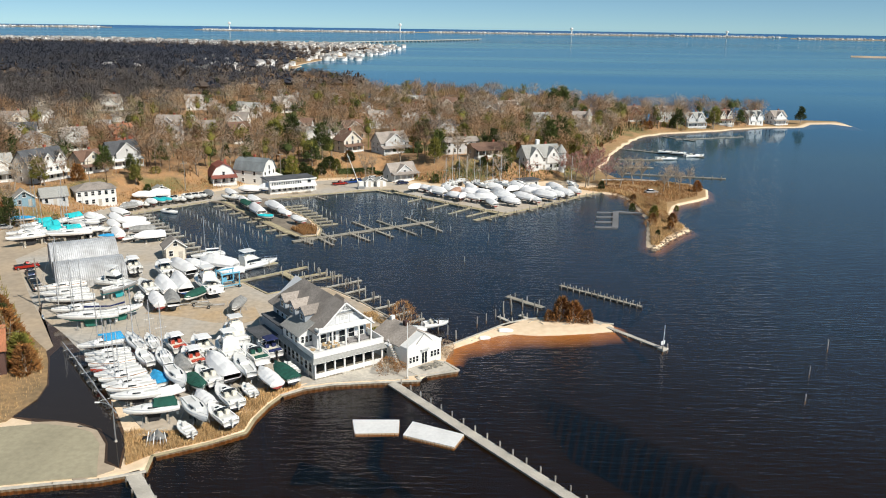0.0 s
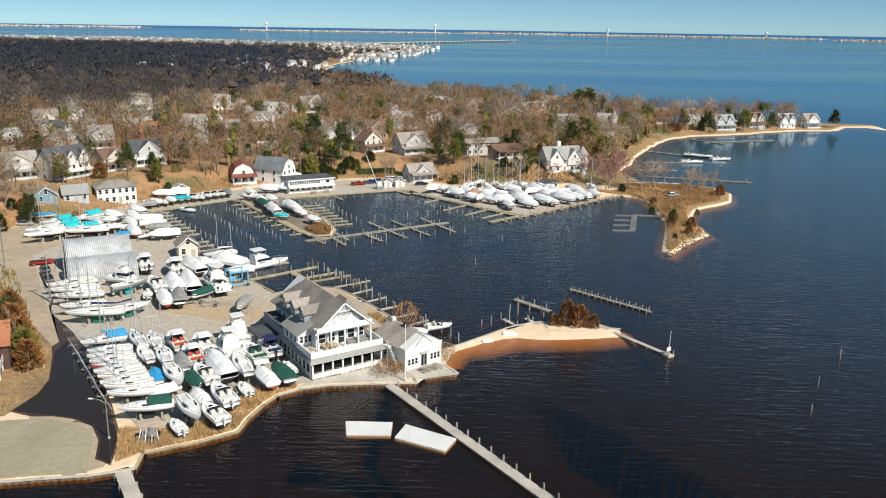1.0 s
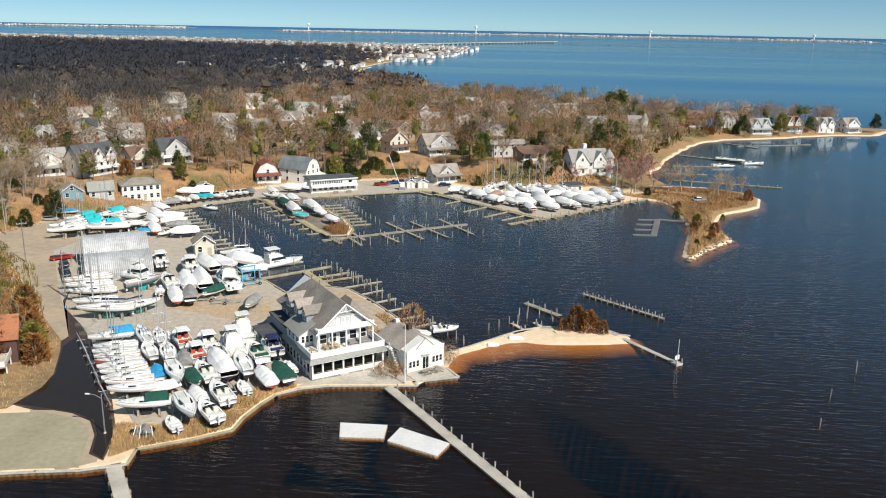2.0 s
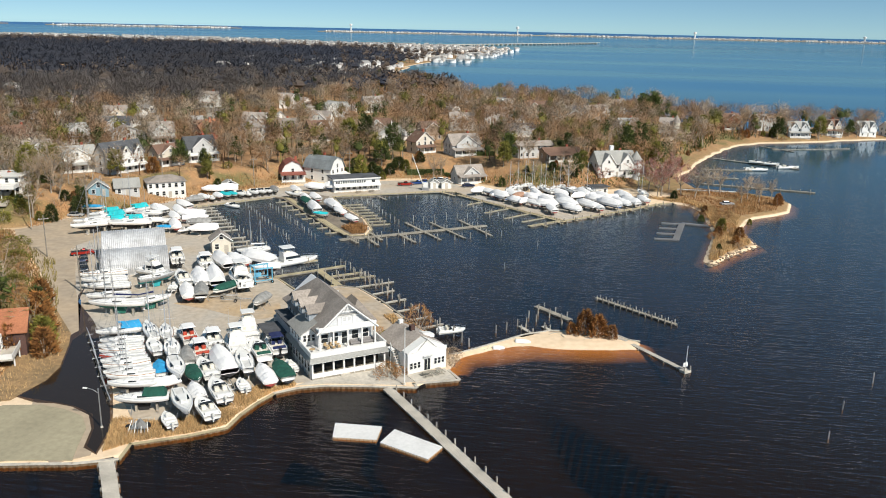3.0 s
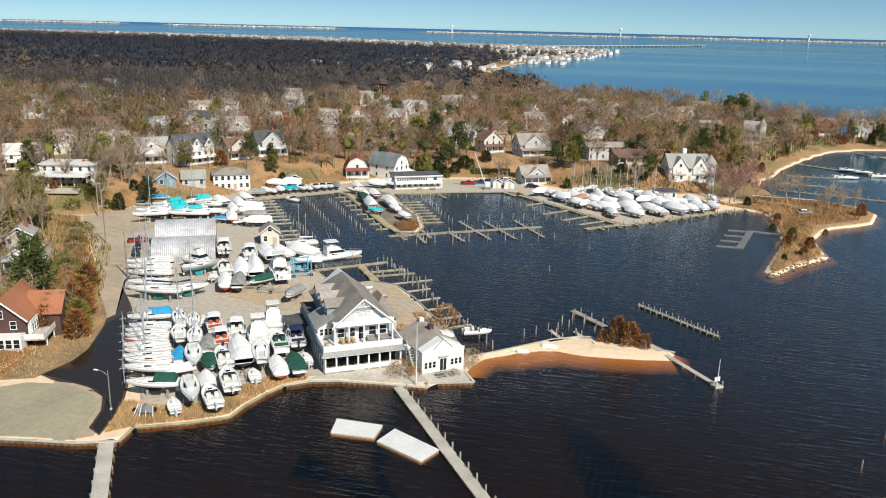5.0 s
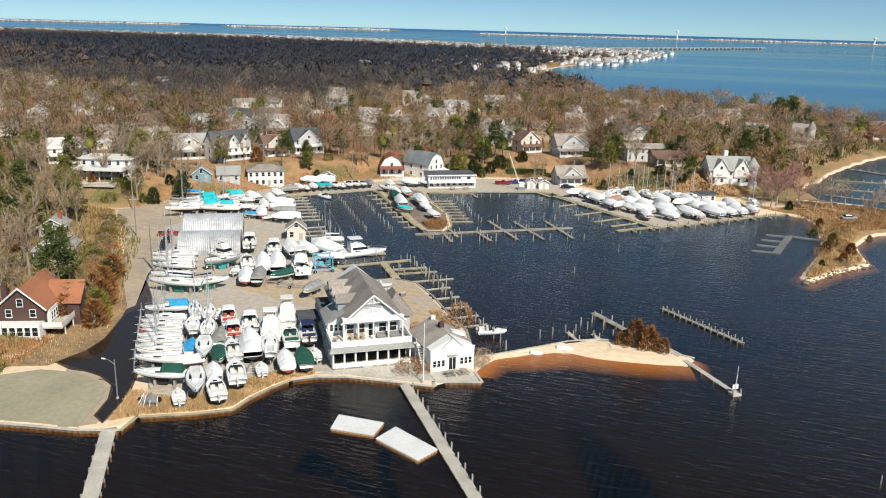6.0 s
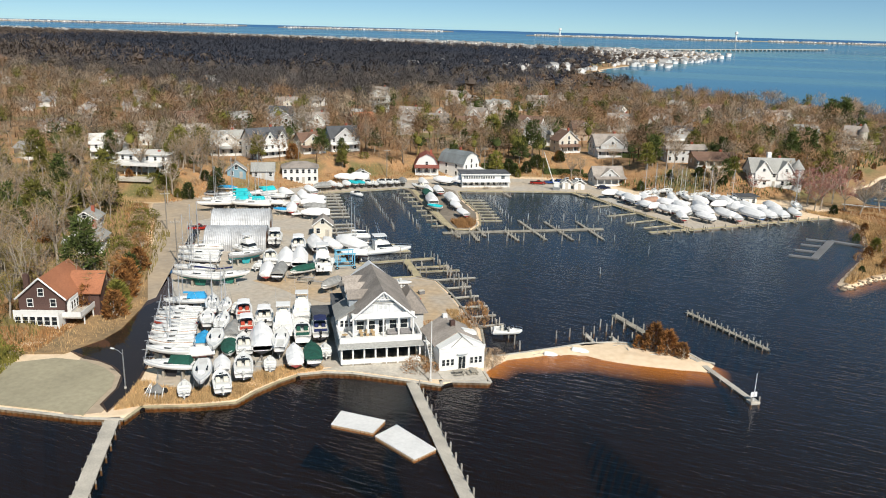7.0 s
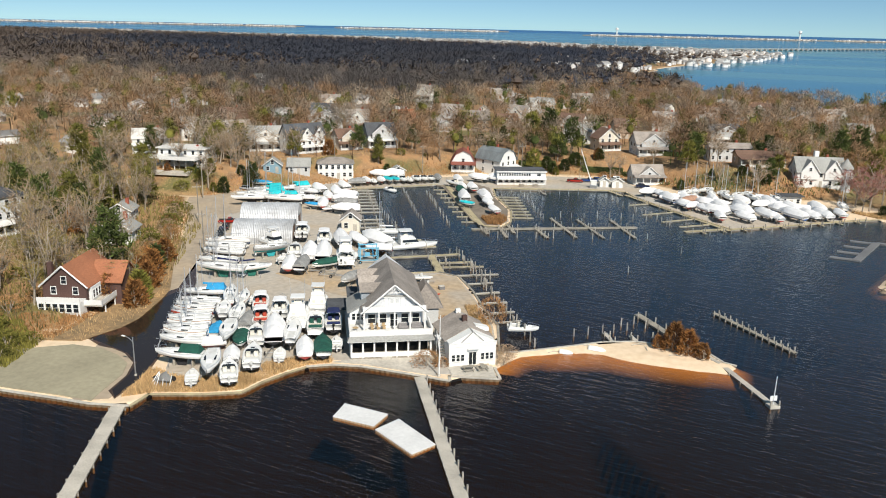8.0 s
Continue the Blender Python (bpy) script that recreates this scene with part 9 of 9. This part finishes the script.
def arc(r, a0, a1, n, wob=25):
    return [((r + random.uniform(-wob, wob)) * math.sin(radians(a0 + (a1 - a0) * k / n)), (r + random.uniform(-wob, wob)) * math.cos(radians(a0 + (a1 - a0) * k / n))) for k in range(n + 1)]


DUNE = material("far_dunes", (0.30, 0.25, 0.19), 0.95, vary=0.2, grain=0.02, stain=0.004, bump=0)
LOW_SAND = material("far_sand", (0.55, 0.42, 0.30), 0.95, vary=0.15, grain=0.02, stain=0.004, bump=0)


def island_houses(name, r, a0, a1, n, label):
    sp = []
    for _ in range(n):
        a, q = radians(random.uniform(a0, a1)), r + random.uniform(-30, 30)
        sp.append((q * math.sin(a), q * math.cos(a), float(sea_z(q)) + 2.4))
    return far_houses(name, np.array(sp), label, (7, 15))


for k, (r, a0, a1, n) in enumerate(((4520, -17, -2, 240), (4560, -2, 22, 420), (4480, 22, 34, 150), (4760, -62, -36, 420), (4700, -34, -22, 200))):
    strand("barrier_island", arc(r, a0, a1, 14), 60, DUNE, "long low barrier island on the horizon")
    island_houses("island_town", r, a0 + 0.5, a1 - 0.5, n, "pale houses along the barrier island")
strand("sand_bar", arc(2150, 25.6, 34, 8, 8), 26, LOW_SAND, "low sandy islet in the bay")


def water_tower(a, r, h, label):
    a = radians(a)
    e = thing("water_tower", pose(r * math.sin(a), r * math.cos(a), float(sea_z(r)) + 2.0), label, "water tower", "water towers")
    part("tank", rods(((0, 0, h * 0.74), (0, 0, h * 0.94), 8, 8), ((0, 0, h * 0.94), (0, 0, h), 8, 2), ((0, 0, h * 0.66), (0, 0, h * 0.74), 3, 8), sides=12), WHITE, e)
    part("stem", rods(((0, 0, -3), (0, 0, h * 0.7), 4.0, 3.0), sides=8), WHITE, e)


water_tower(-3.45, 4500, 46, "white water tower on the barrier island")
water_tower(-14.8, 4560, 40, "thin pale water tower on the barrier island")
water_tower(8.2, 4560, 34, "white water tower on the barrier island")
water_tower(18.2, 4540, 30, "white water tower on the barrier island")

# causeway bridge across the bay
p0, p1 = Vector((-430, 2330)), Vector((130, 3560))
d = p1 - p0
bridge = thing("bridge", pose(p0.x, p0.y, 0, 0, 0, math.degrees(math.atan2(d.y, d.x))), "long low concrete causeway bridge across the bay", "bridge")
part("deck", boxes((0, d.length, -6, 6, 4.6, 6.0)), CONCRETE, bridge)
part("parapet", boxes((0, d.length, -6.2, -5.8, 6.0, 6.9)), CONCRETE, bridge)
pier = part("pier", boxes((-2.0, 2.0, -5, 5, -3, 4.6)), CONCRETE, bridge)
for k in range(1, 44):
    again(pier, bridge, Matrix.Translation((d.length * k / 44, 0, 0)))

# ---- yard gear, vehicles, poles ----


def car(x, y, heading, paint, label, z=1.08, kind="car"):
    """A parked car: body, glazed cabin, wheels with rims, lights and bumpers; a pickup has its bed open."""
    e = thing(kind, at(x, y, heading, z), label, kind, "parked vehicles")
    L2, B2 = (2.3, 0.9) if kind == "car" else (2.7, 0.98)
    prof = [(-L2, 0.35), (-L2, 0.85), (-L2 + 0.15, 0.95), (L2 - 1.1, 0.95), (L2 - 0.1, 0.78), (L2, 0.6), (L2, 0.35)]
    bm = prism(prof, -B2, B2)
    bmesh.ops.bevel(bm, geom=bm.edges[:], offset=0.05, segments=1, affect="EDGES")
    part("body", bm, paint, e)
    c0, c1 = (-L2 + 0.5, 0.9) if kind == "car" else (-0.6, 1.2)
    part("cabin_glass", wedge(c0, c1, B2 - 0.06, B2 - 0.06, 0.94, 1.42, 0.45, 0.6, 0.16, 0.02), DARK_GLASS, e)
    part("roof", wedge(c0 + 0.42, c1 - 0.58, B2 - 0.2, B2 - 0.2, 1.42, 1.50, 0.05, 0.05, 0.04, 0.02), paint, e)
    if kind != "car":
        part("bed_liner", boxes((-L2 + 0.12, -0.7, -B2 + 0.1, B2 - 0.1, 0.93, 0.98)), BLACK, e)
    for sx in (-1, 1):
        part("bumper", boxes((sx * L2 - 0.08, sx * L2 + 0.08, -B2 + 0.08, B2 - 0.08, 0.38, 0.55), bevel=0.03), BLACK, e)
        for sy in (-1, 1):
            wh = part("wheel", rods(((sx * (L2 - 0.75), sy * (B2 - 0.18), 0.33), (sx * (L2 - 0.75), sy * (B2 + 0.02), 0.33), 0.33), sides=12), RUBBER, e)
            part("rim", rods(((sx * (L2 - 0.75), sy * (B2 + 0.0), 0.33), (sx * (L2 - 0.75), sy * (B2 + 0.03), 0.33), 0.2), sides=10), STEEL, wh)
            part("lamp", boxes((sx * (L2 - 0.03) - 0.04, sx * (L2 - 0.03) + 0.04, sy * (B2 - 0.3) - 0.16, sy * (B2 - 0.3) + 0.16, 0.64, 0.76)), CLOTH["red"] if sx < 0 else GELCOAT, e)
    return e


car(-93.4, 179.6, 125, CAR_PAINTS[0], "black car parked beside the boat shed")
car(-91.4, 176.0, 125, CAR_PAINTS[1], "dark blue car parked beside the boat shed")
car(-89.0, 172.6, 125, CAR_PAINTS[0], "black pickup truck parked beside the boat shed", kind="pickup_truck")
car(-86.8, 169.2, 125, CAR_PAINTS[0], "black car parked beside the boat shed")
car(-96.8, 184.6, 35, CAR_PAINTS[3], "red pickup truck behind the boat shed", kind="pickup_truck")
car(-37.0, 294.0, 20, CAR_PAINTS[3], "red pickup truck on the quay lot", kind="pickup_truck")
car(-30.5, 300.0, 40, CAR_PAINTS[5], "blue car on the quay lot")
car(-33.0, 297.6, 30, CAR_PAINTS[5], "blue pickup truck on the quay lot", kind="pickup_truck")
car(-14.0, 297.0, 20, CAR_PAINTS[1], "dark blue car below the cottage")
car(-25.5, 306.0, 30, CAR_PAINTS[2], "silver car below the hedge", z=None)
car(75.5, 286.4, 15, CAR_PAINTS[2], "silver car parked on the sandy point", z=None)
car(-122.0, 221.5, 10, CAR_PAINTS[2], "silver car on the grass", z=None)
boat("tarp_blue", -117.6, 224.0, 10, 6.0, "boats on the boatyard", 1.9)

# street lamp at the end of the yard
e = thing("street_lamp", at(-43.0, 103.2, 0, 1.06), "grey steel street lamp with a curved arm", "street lamp")
part("pole", rods(((0, 0, 0), (0, 0, 6.2), 0.11, 0.07), sides=8), STEEL, e)
part("arm", rods(((0, 0, 5.4), (-0.9, 0.1, 5.85), 0.05), ((-0.9, 0.1, 5.85), (-1.9, 0.2, 5.95), 0.05), sides=6), STEEL, e)
part("lamp_head", boxes((-2.5, -1.8, 0.05, 0.35, 5.84, 6.0), bevel=0.05), WHITE, e)
part("base", rods(((0, 0, 0), (0, 0, 0.3), 0.22, 0.16), sides=8), CONCRETE, e)
# flagpole
e = thing("flagpole", at(-3.3, 125.9, 0, 1.06), "tall white flagpole on the terrace", "flagpole")
part("pole", rods(((0, 0, 0), (0, 0, 9.8), 0.12, 0.06), sides=8), WHITE, e)
part("finial", rods(((0, 0, 9.8), (0, 0, 10.0), 0.09, 0.03), sides=8), CREAM, e)
part("base", rods(((0, 0, 0), (0, 0, 0.35), 0.3, 0.2), sides=10), CONCRETE, e)
# harbour light at the end of the jetty
e = thing("harbour_light", pose(43.2, 141.4, 0.9, 0, 0, -52), "white post with a board at the end of the jetty", "harbour light")
part("platform", boxes((-0.7, 0.7, -0.8, 0.8, -0.3, 0.12), bevel=0.03), WOOD_PALE, e)
part("pole", rods(((0, 0, 0), (0.1, 0, 4.6), 0.08, 0.05), sides=6), WHITE, e)
part("board", boxes((-0.08, 0.0, -0.55, 0.55, 0.7, 1.5), bevel=0.02), WHITE, e)
part("bracket", boxes((0.0, 0.08, -0.05, 0.05, 0.4, 1.6)), STEEL, e)
for s in (-1, 1):
    part("corner_post", pile_bm(0.9, -1.0, 0.12), PILE, e).matrix_basis = Matrix.Translation((0.5, s * 0.7, 0))

# blue travel lift on the quay
e = thing("travel_lift", at(-45.8, 173.0, 38, 1.06) @ Matrix.Scale(0.66, 4), "blue steel travel lift straddling the haul-out slip", "boat lift")
for sx in (-1, 1):
    for sy in (-1, 1):
        part("leg", boxes((sx * 3.0 - 0.18, sx * 3.0 + 0.18, sy * 2.6 - 0.18, sy * 2.6 + 0.18, 0.6, 5.2), bevel=0.03), LIFT_BLUE, e)
        wh = part("wheel", rods(((sx * 3.0, sy * 2.6 - 0.25, 0.55), (sx * 3.0, sy * 2.6 + 0.25, 0.55), 0.55), sides=14), RUBBER, e)
        part("hub", rods(((sx * 3.0, sy * 2.6 - 0.28, 0.55), (sx * 3.0, sy * 2.6 + 0.28, 0.55), 0.22), sides=10), LIFT_BLUE, wh)
for sy in (-1, 1):
    part("side_beam", boxes((-3.4, 3.4, sy * 2.6 - 0.2, sy * 2.6 + 0.2, 5.2, 5.65), bevel=0.03), LIFT_BLUE, e)
    part("lower_beam", boxes((-3.0, 3.0, sy * 2.6 - 0.12, sy * 2.6 + 0.12, 1.1, 1.4)), LIFT_BLUE, e)
part("cross_beam", boxes((-3.3, -2.9, -2.8, 2.8, 5.65, 6.0), bevel=0.03), LIFT_BLUE, e)
for sx in (-1.6, 1.6):
    part("sling", rods(((sx, -2.5, 5.2), (sx, -0.9, 1.6), 0.06), ((sx, -0.9, 1.6), (sx, 0.9, 1.6), 0.06), ((sx, 0.9, 1.6), (sx, 2.5, 5.2), 0.06), sides=4), CLOTH["blue"], e)
part("engine_box", boxes((-1.0, 0.8, 2.8, 3.5, 1.3, 2.4), bevel=0.05), LIFT_BLUE, e)

# white crane on the north quay
e = thing("quay_crane", at(-28.4, 287.6, 190, 1.06), "white lattice boom crane on the quay", "crane")
part("base", boxes((-1.2, 1.2, -1.2, 1.2, 0, 1.0), bevel=0.06), STEEL, e)
part("cab", boxes((-0.9, 0.9, -0.9, 0.9, 1.0, 2.6), bevel=0.08), WHITE, e)
part("cab_window", boxes((0.9, 0.94, -0.6, 0.6, 1.7, 2.4)), DARK_GLASS, e)
boom = bmesh.new()
b0, b1 = Vector((0.8, 0, 1.6)), Vector((4.8, 0.6, 12.6))
for oy, oz in ((-0.3, 0), (0.3, 0), (0, 0.4)):
    rod(boom, b0 + Vector((0, oy, oz)), b1 + Vector((0, oy * 0.3, oz * 0.3)), 0.08, sides=4)
for k in range(14):
    pa, pb = b0.lerp(b1, k / 14), b0.lerp(b1, (k + 1) / 14)
    rod(boom, pa + Vector((0, -0.28, 0)), pb + Vector((0, 0.28, 0)), 0.05, sides=3)
    rod(boom, pa + Vector((0, 0.28, 0)), pb + Vector((0, 0, 0.3)), 0.05, sides=3)
part("boom", boom, WHITE, e)
part("cable", rods((b1, (4.9, 0.6, 2.4), 0.03), sides=4), STEEL, e)
part("hook", rods(((4.9, 0.6, 2.0), (4.9, 0.6, 2.5), 0.12), sides=6), BLACK, e)
for x, y, w in ((-23.0, 291.0, 3.6), (-27.0, 290.2, 3.0)):
    house((x, y), (x + w * 0.9, y + w * 0.42), 3.0, 2.4, 3.4, SIDING_W, ROOF_LG, "small white shed on the quay", axis="y", per=1, storeys=1, chimney=False, name="quay_shed", z=1.06, sides=False, group="quay sheds")


def utility_pole(x, y, heading, z=None):
    e = thing("utility_pole", at(x, y, heading, z), "wooden utility pole with a crossarm", "utility pole", "utility poles")
    part("pole", rods(((0, 0, -0.5), (0, 0, 10.5), 0.16, 0.11), sides=8), PILE, e)
    part("crossarm", boxes((-1.2, 1.2, -0.06, 0.06, 9.5, 9.65)), PILE, e)
    for x_ in (-1.0, -0.4, 0.4, 1.0):
        part("insulator", rods(((x_, 0, 9.65), (x_, 0, 9.85), 0.05), sides=6), DECK_GREY, e)
    return e


for x, y, h in ((-104.0, 181.0, 40), (-124.5, 204.5, 40), (-112.0, 256.0, 50), (-88.0, 276.0, 40), (-60.0, 301.0, 20), (-80.6, 158.0, 40)):
    utility_pole(x, y, h)

# spars and masts stored along the road side of the yard
for k in range(7):
    x, y = -47.5 - 2.4 * k, 113.5 + 3.2 * k
    e = thing("stored_mast", pose(x - 1.0, y, 1.06 + 0.9, 0, 0, 128 + random.uniform(-3, 3)), "aluminium mast stored on trestles beside the road", "mast", "stored masts")
    part("spar", rods(((-4.6, 0, 0.1), (4.6, 0, 0.35), 0.085, 0.06), sides=6), ALU, e)
    part("spreader", rods(((0.6, -0.7, 0.25), (0.6, 0.7, 0.25), 0.03), sides=4), ALU, e)
    for s in (-3.0, 3.0):
        part("trestle", rods(((s, -0.4, -0.9), (s, 0, 0.1), 0.04), ((s, 0.4, -0.9), (s, 0, 0.1), 0.04), ((s, -0.25, -0.45), (s, 0.25, -0.45), 0.03), sides=4), WOOD_GREY, e)
# bare masts standing above the boats by the shed
for x, y, h in ((-74.0, 152.6, 12.0), (-76.4, 158.0, 13.0), (-78.6, 163.0, 12.5), (-69.0, 148.6, 12.0)):
    e = thing("standing_mast", pose(x, y, 2.2), "tall bare aluminium mast with stays", "mast", "standing masts")
    part("spar", rods(((0, 0, 0), (0, 0, h), 0.10, 0.07), sides=6), ALU, e)
    part("spreader", rods(((-0.9, 0.3, h * 0.55), (0.9, -0.3, h * 0.55), 0.035), sides=4), ALU, e)
    part("stay", rods(((0, 0, h), (3.6, 2.4, 0.4), 0.018), ((0, 0, h), (-3.6, -2.4, 0.4), 0.018), sides=3), STEEL, e)

# racks and scrap at the edge of the reeds
e = thing("dinghy_rack", at(-37.2, 102.9, 25, 1.06) @ Matrix.Scale(1.7, 4), "heap of folded trolleys and rusty frames in the reeds", "rack")
for k in range(7):
    a = k * 0.9
    part("frame_tube", rods(((-0.9 + 0.28 * k, -0.6, 0.05), (-0.5 + 0.2 * k, 0.6 * math.cos(a), 0.9 + 0.25 * math.sin(a)), 0.04), sides=4), STEEL if k % 2 else WHITE, e)
for k in range(4):
    part("wheel", rods(((-0.8 + 0.5 * k, 0.5, 0.3), (-0.8 + 0.5 * k, 0.62, 0.3), 0.28), sides=10), RUBBER, e)
part("cover", prism([(-0.6, 0.5), (0.7, 0.45), (0.2, 1.1)], -0.3, 0.4), CLOTH["gray"], e)
for k in range(6):
    e = thing("lumber_length", at(-39.8 + 0.25 * k, 106.2 - 0.14 * k, 20 + random.uniform(-8, 8), 1.06), "long grey timber lying on the ground", "timber", "loose timbers")
    part("beam", boxes((-2.6, 2.6, -0.1, 0.1, 0, 0.16), bevel=0.02), WOOD_GREY if k % 2 else WOOD_PALE, e)
    part("bearer", boxes((-0.1, 0.1, -0.3, 0.3, -0.02, 0.02)), WOOD_GREY, e)


def trailer(x, y, heading, n, label):
    e = thing("boat_trailer", at(x, y, heading, 1.06), label, "trailer", "boat trailers")
    part("frame", rods(((-n / 2, 0.7, 0.55), (n / 2, 0.1, 0.5), 0.06), ((-n / 2, -0.7, 0.55), (n / 2, -0.1, 0.5), 0.06), ((-n / 2, -0.7, 0.55), (-n / 2, 0.7, 0.55), 0.06), ((0, -0.9, 0.4), (0, 0.9, 0.4), 0.06), sides=4), STEEL, e)
    for s in (-1, 1):
        part("bunk", boxes((-n * 0.45, n * 0.1, s * 0.5 - 0.06, s * 0.5 + 0.06, 0.62, 0.74)), WOOD_GREY, e)
        wh = part("wheel", rods(((-0.2, s * 0.85, 0.34), (-0.2, s * 1.05, 0.34), 0.34), sides=12), RUBBER, e)
        part("rim", rods(((-0.2, s * 1.0, 0.34), (-0.2, s * 1.07, 0.34), 0.18), sides=8), STEEL, wh)
    part("jack", rods(((n / 2 - 0.2, 0, 0), (n / 2 - 0.2, 0, 0.7), 0.04), sides=5), STEEL, e)


boat("dinghy", -28.6, 165.6, 20, 5.0, "boats on the boatyard")
trailer(-30.6, 119.6, 120, 4.5, "empty steel boat trailer between the hauled boats")
trailer(-49.6, 160.8, 20, 6.0, "empty steel boat trailer on the dirt yard")
trailer(-46.0, 159.4, 15, 6.0, "low steel boat trailer on the dirt yard")
trailer(-34.6, 134.0, 118, 4.0, "empty steel boat trailer between the hauled boats")

# orange skiff and engine gear behind the clubhouse
e = thing("rowing_skiff", at(-23.0, 158.0, 30, 1.06), "faded orange rowing skiff lying on the dirt", "rowing boat")
st = hull_sections(5.2, 1.5, 0.55, 2.0, 0.5, 8)
hull_parts(e, st, 0.02, CLOTH["red"], CLOTH["red"], TANWOOD)
for s in (-1.2, 0.4):
    part("thwart", boxes((s - 0.12, s + 0.12, -0.6, 0.6, 0.62, 0.68)), TANWOOD, e)
e = thing("engine_stand", at(-26.0, 163.2, 10, 1.06), "grey outboard engines on a steel stand", "engine stand")
part("stand", rods(((-1, 0, 0.8), (1, 0, 0.8), 0.05), ((-1, -0.4, 0), (-1, 0, 0.8), 0.04), ((-1, 0.4, 0), (-1, 0, 0.8), 0.04), ((1, -0.4, 0), (1, 0, 0.8), 0.04), ((1, 0.4, 0), (1, 0, 0.8), 0.04), sides=4), STEEL, e)
for x in (-0.7, 0.0, 0.7):
    part("engine", boxes((x - 0.22, x + 0.22, -0.3, 0.3, 0.82, 1.5), bevel=0.08), DECK_GREY, e)
for x, y in ((-24.6, 161.0), (-22.4, 163.8), (-28.4, 166.0)):
    e = thing("storage_crate", at(x, y, random.uniform(0, 90), 1.06), "grey storage crate on the quay", "crate", "storage crates")
    part("box", boxes((-0.6, 0.6, -0.45, 0.45, 0, 0.7), bevel=0.03), FLOAT_GREY, e)
    part("lid", boxes((-0.63, 0.63, -0.48, 0.48, 0.7, 0.78), bevel=0.02), WOOD_PALE, e)


def picnic_table(x, y, heading, z=1.14):
    e = thing("picnic_table", at(x, y, heading, z), "weathered picnic table on the patio", "picnic table", "picnic tables")
    part("tabletop", boxes((-0.9, 0.9, -0.38, 0.38, 0.70, 0.75), bevel=0.01), WOOD_GREY, e)
    for s in (-1, 1):
        part("bench", boxes((-0.9, 0.9, s * 0.72 - 0.14, s * 0.72 + 0.14, 0.42, 0.46), bevel=0.01), WOOD_GREY, e)
        part("leg", rods(((s * 0.65, -0.7, 0), (s * 0.65, 0.25, 0.70), 0.05), ((s * 0.65, 0.7, 0), (s * 0.65, -0.25, 0.70), 0.05), ((s * 0.65, -0.8, 0.40), (s * 0.65, 0.8, 0.40), 0.04), sides=4), WOOD_GREY, e)


picnic_table(-0.2, 129.9, 40)
picnic_table(1.6, 131.2, 130)
picnic_table(-50.0, 276.2, 30, 1.06)
picnic_table(-46.0, 278.8, 30, 1.06)


def rock(x, y, s):
    e = tri_rock.copy()
    scene.collection.objects.link(e)
    e.matrix_basis = pose(x, y, ground_z(x, y) + 0.05, random.uniform(-20, 20), random.uniform(-20, 20), random.uniform(0, 360)) @ Matrix.Diagonal((s, s * 0.8, s * 0.6, 1))


STONE = material("grey_tan_riprap", (0.29, 0.225, 0.155), 0.9, vary=0.25, grain=3, rand=0.25)
bm = bmesh.new()
bmesh.ops.create_icosphere(bm, subdivisions=1, radius=1.0)
for v in bm.verts:
    v.co *= random.uniform(0.75, 1.15)
tri_rock = part("boulder", bm, STONE)
tri_rock.matrix_basis = pose(58.2, 210.6, 0.5) @ Matrix.Diagonal((0.9, 0.7, 0.5, 1))
tagged(tri_rock, "rough tan riprap boulder at the waterline", "boulder", "riprap boulders")
tip = [(57.0, 213.5), (58.6, 210.6), (62.0, 216.0), (66.0, 222.4), (70.0, 227.8), (74.6, 233.4)]
for k in range(90):
    s = random.uniform(0, len(tip) - 1.001)
    i_, f_ = int(s), s - int(s)
    rock(tip[i_][0] + (tip[i_ + 1][0] - tip[i_][0]) * f_ + random.uniform(-0.9, 0.9), tip[i_][1] + (tip[i_ + 1][1] - tip[i_][1]) * f_ + random.uniform(-0.9, 0.9), random.uniform(0.25, 0.62))
# white retaining wall and shed on the point, driftwood on the spit
e = thing("retaining_wall", pose(61.5, 306.8, 0.9, 0, 0, 0), "low white concrete retaining wall on the point", "retaining wall")
part("wall", boxes((0, 20.5, -0.25, 0.25, -1, 1.2), bevel=0.03), CONCRETE, e)
part("coping", boxes((-0.1, 20.6, -0.35, 0.35, 1.2, 1.35), bevel=0.03), WHITE, e)
for x, y, h, n in ((20.4, 154.3, 40, 2.6), (22.0, 153.4, 110, 1.8), (27.0, 152.6, 15, 2.2), (30.8, 155.4, 150, 1.6), (13.0, 149.6, 30, 1.5), (8.6, 144.6, 45, 2.0)):
    e = thing("driftwood", at(x, y, h), "bleached driftwood branch on the sand", "driftwood", "driftwood branches")
    part("branch", rods(((-n / 2, 0, 0.08), (0, 0.12, 0.16), 0.08, 0.07), ((0, 0.12, 0.16), (n / 2, -0.1, 0.1), 0.07, 0.03), ((0, 0.12, 0.16), (n * 0.3, 0.5, 0.35), 0.05, 0.02), sides=5), WOOD_PALE, e)
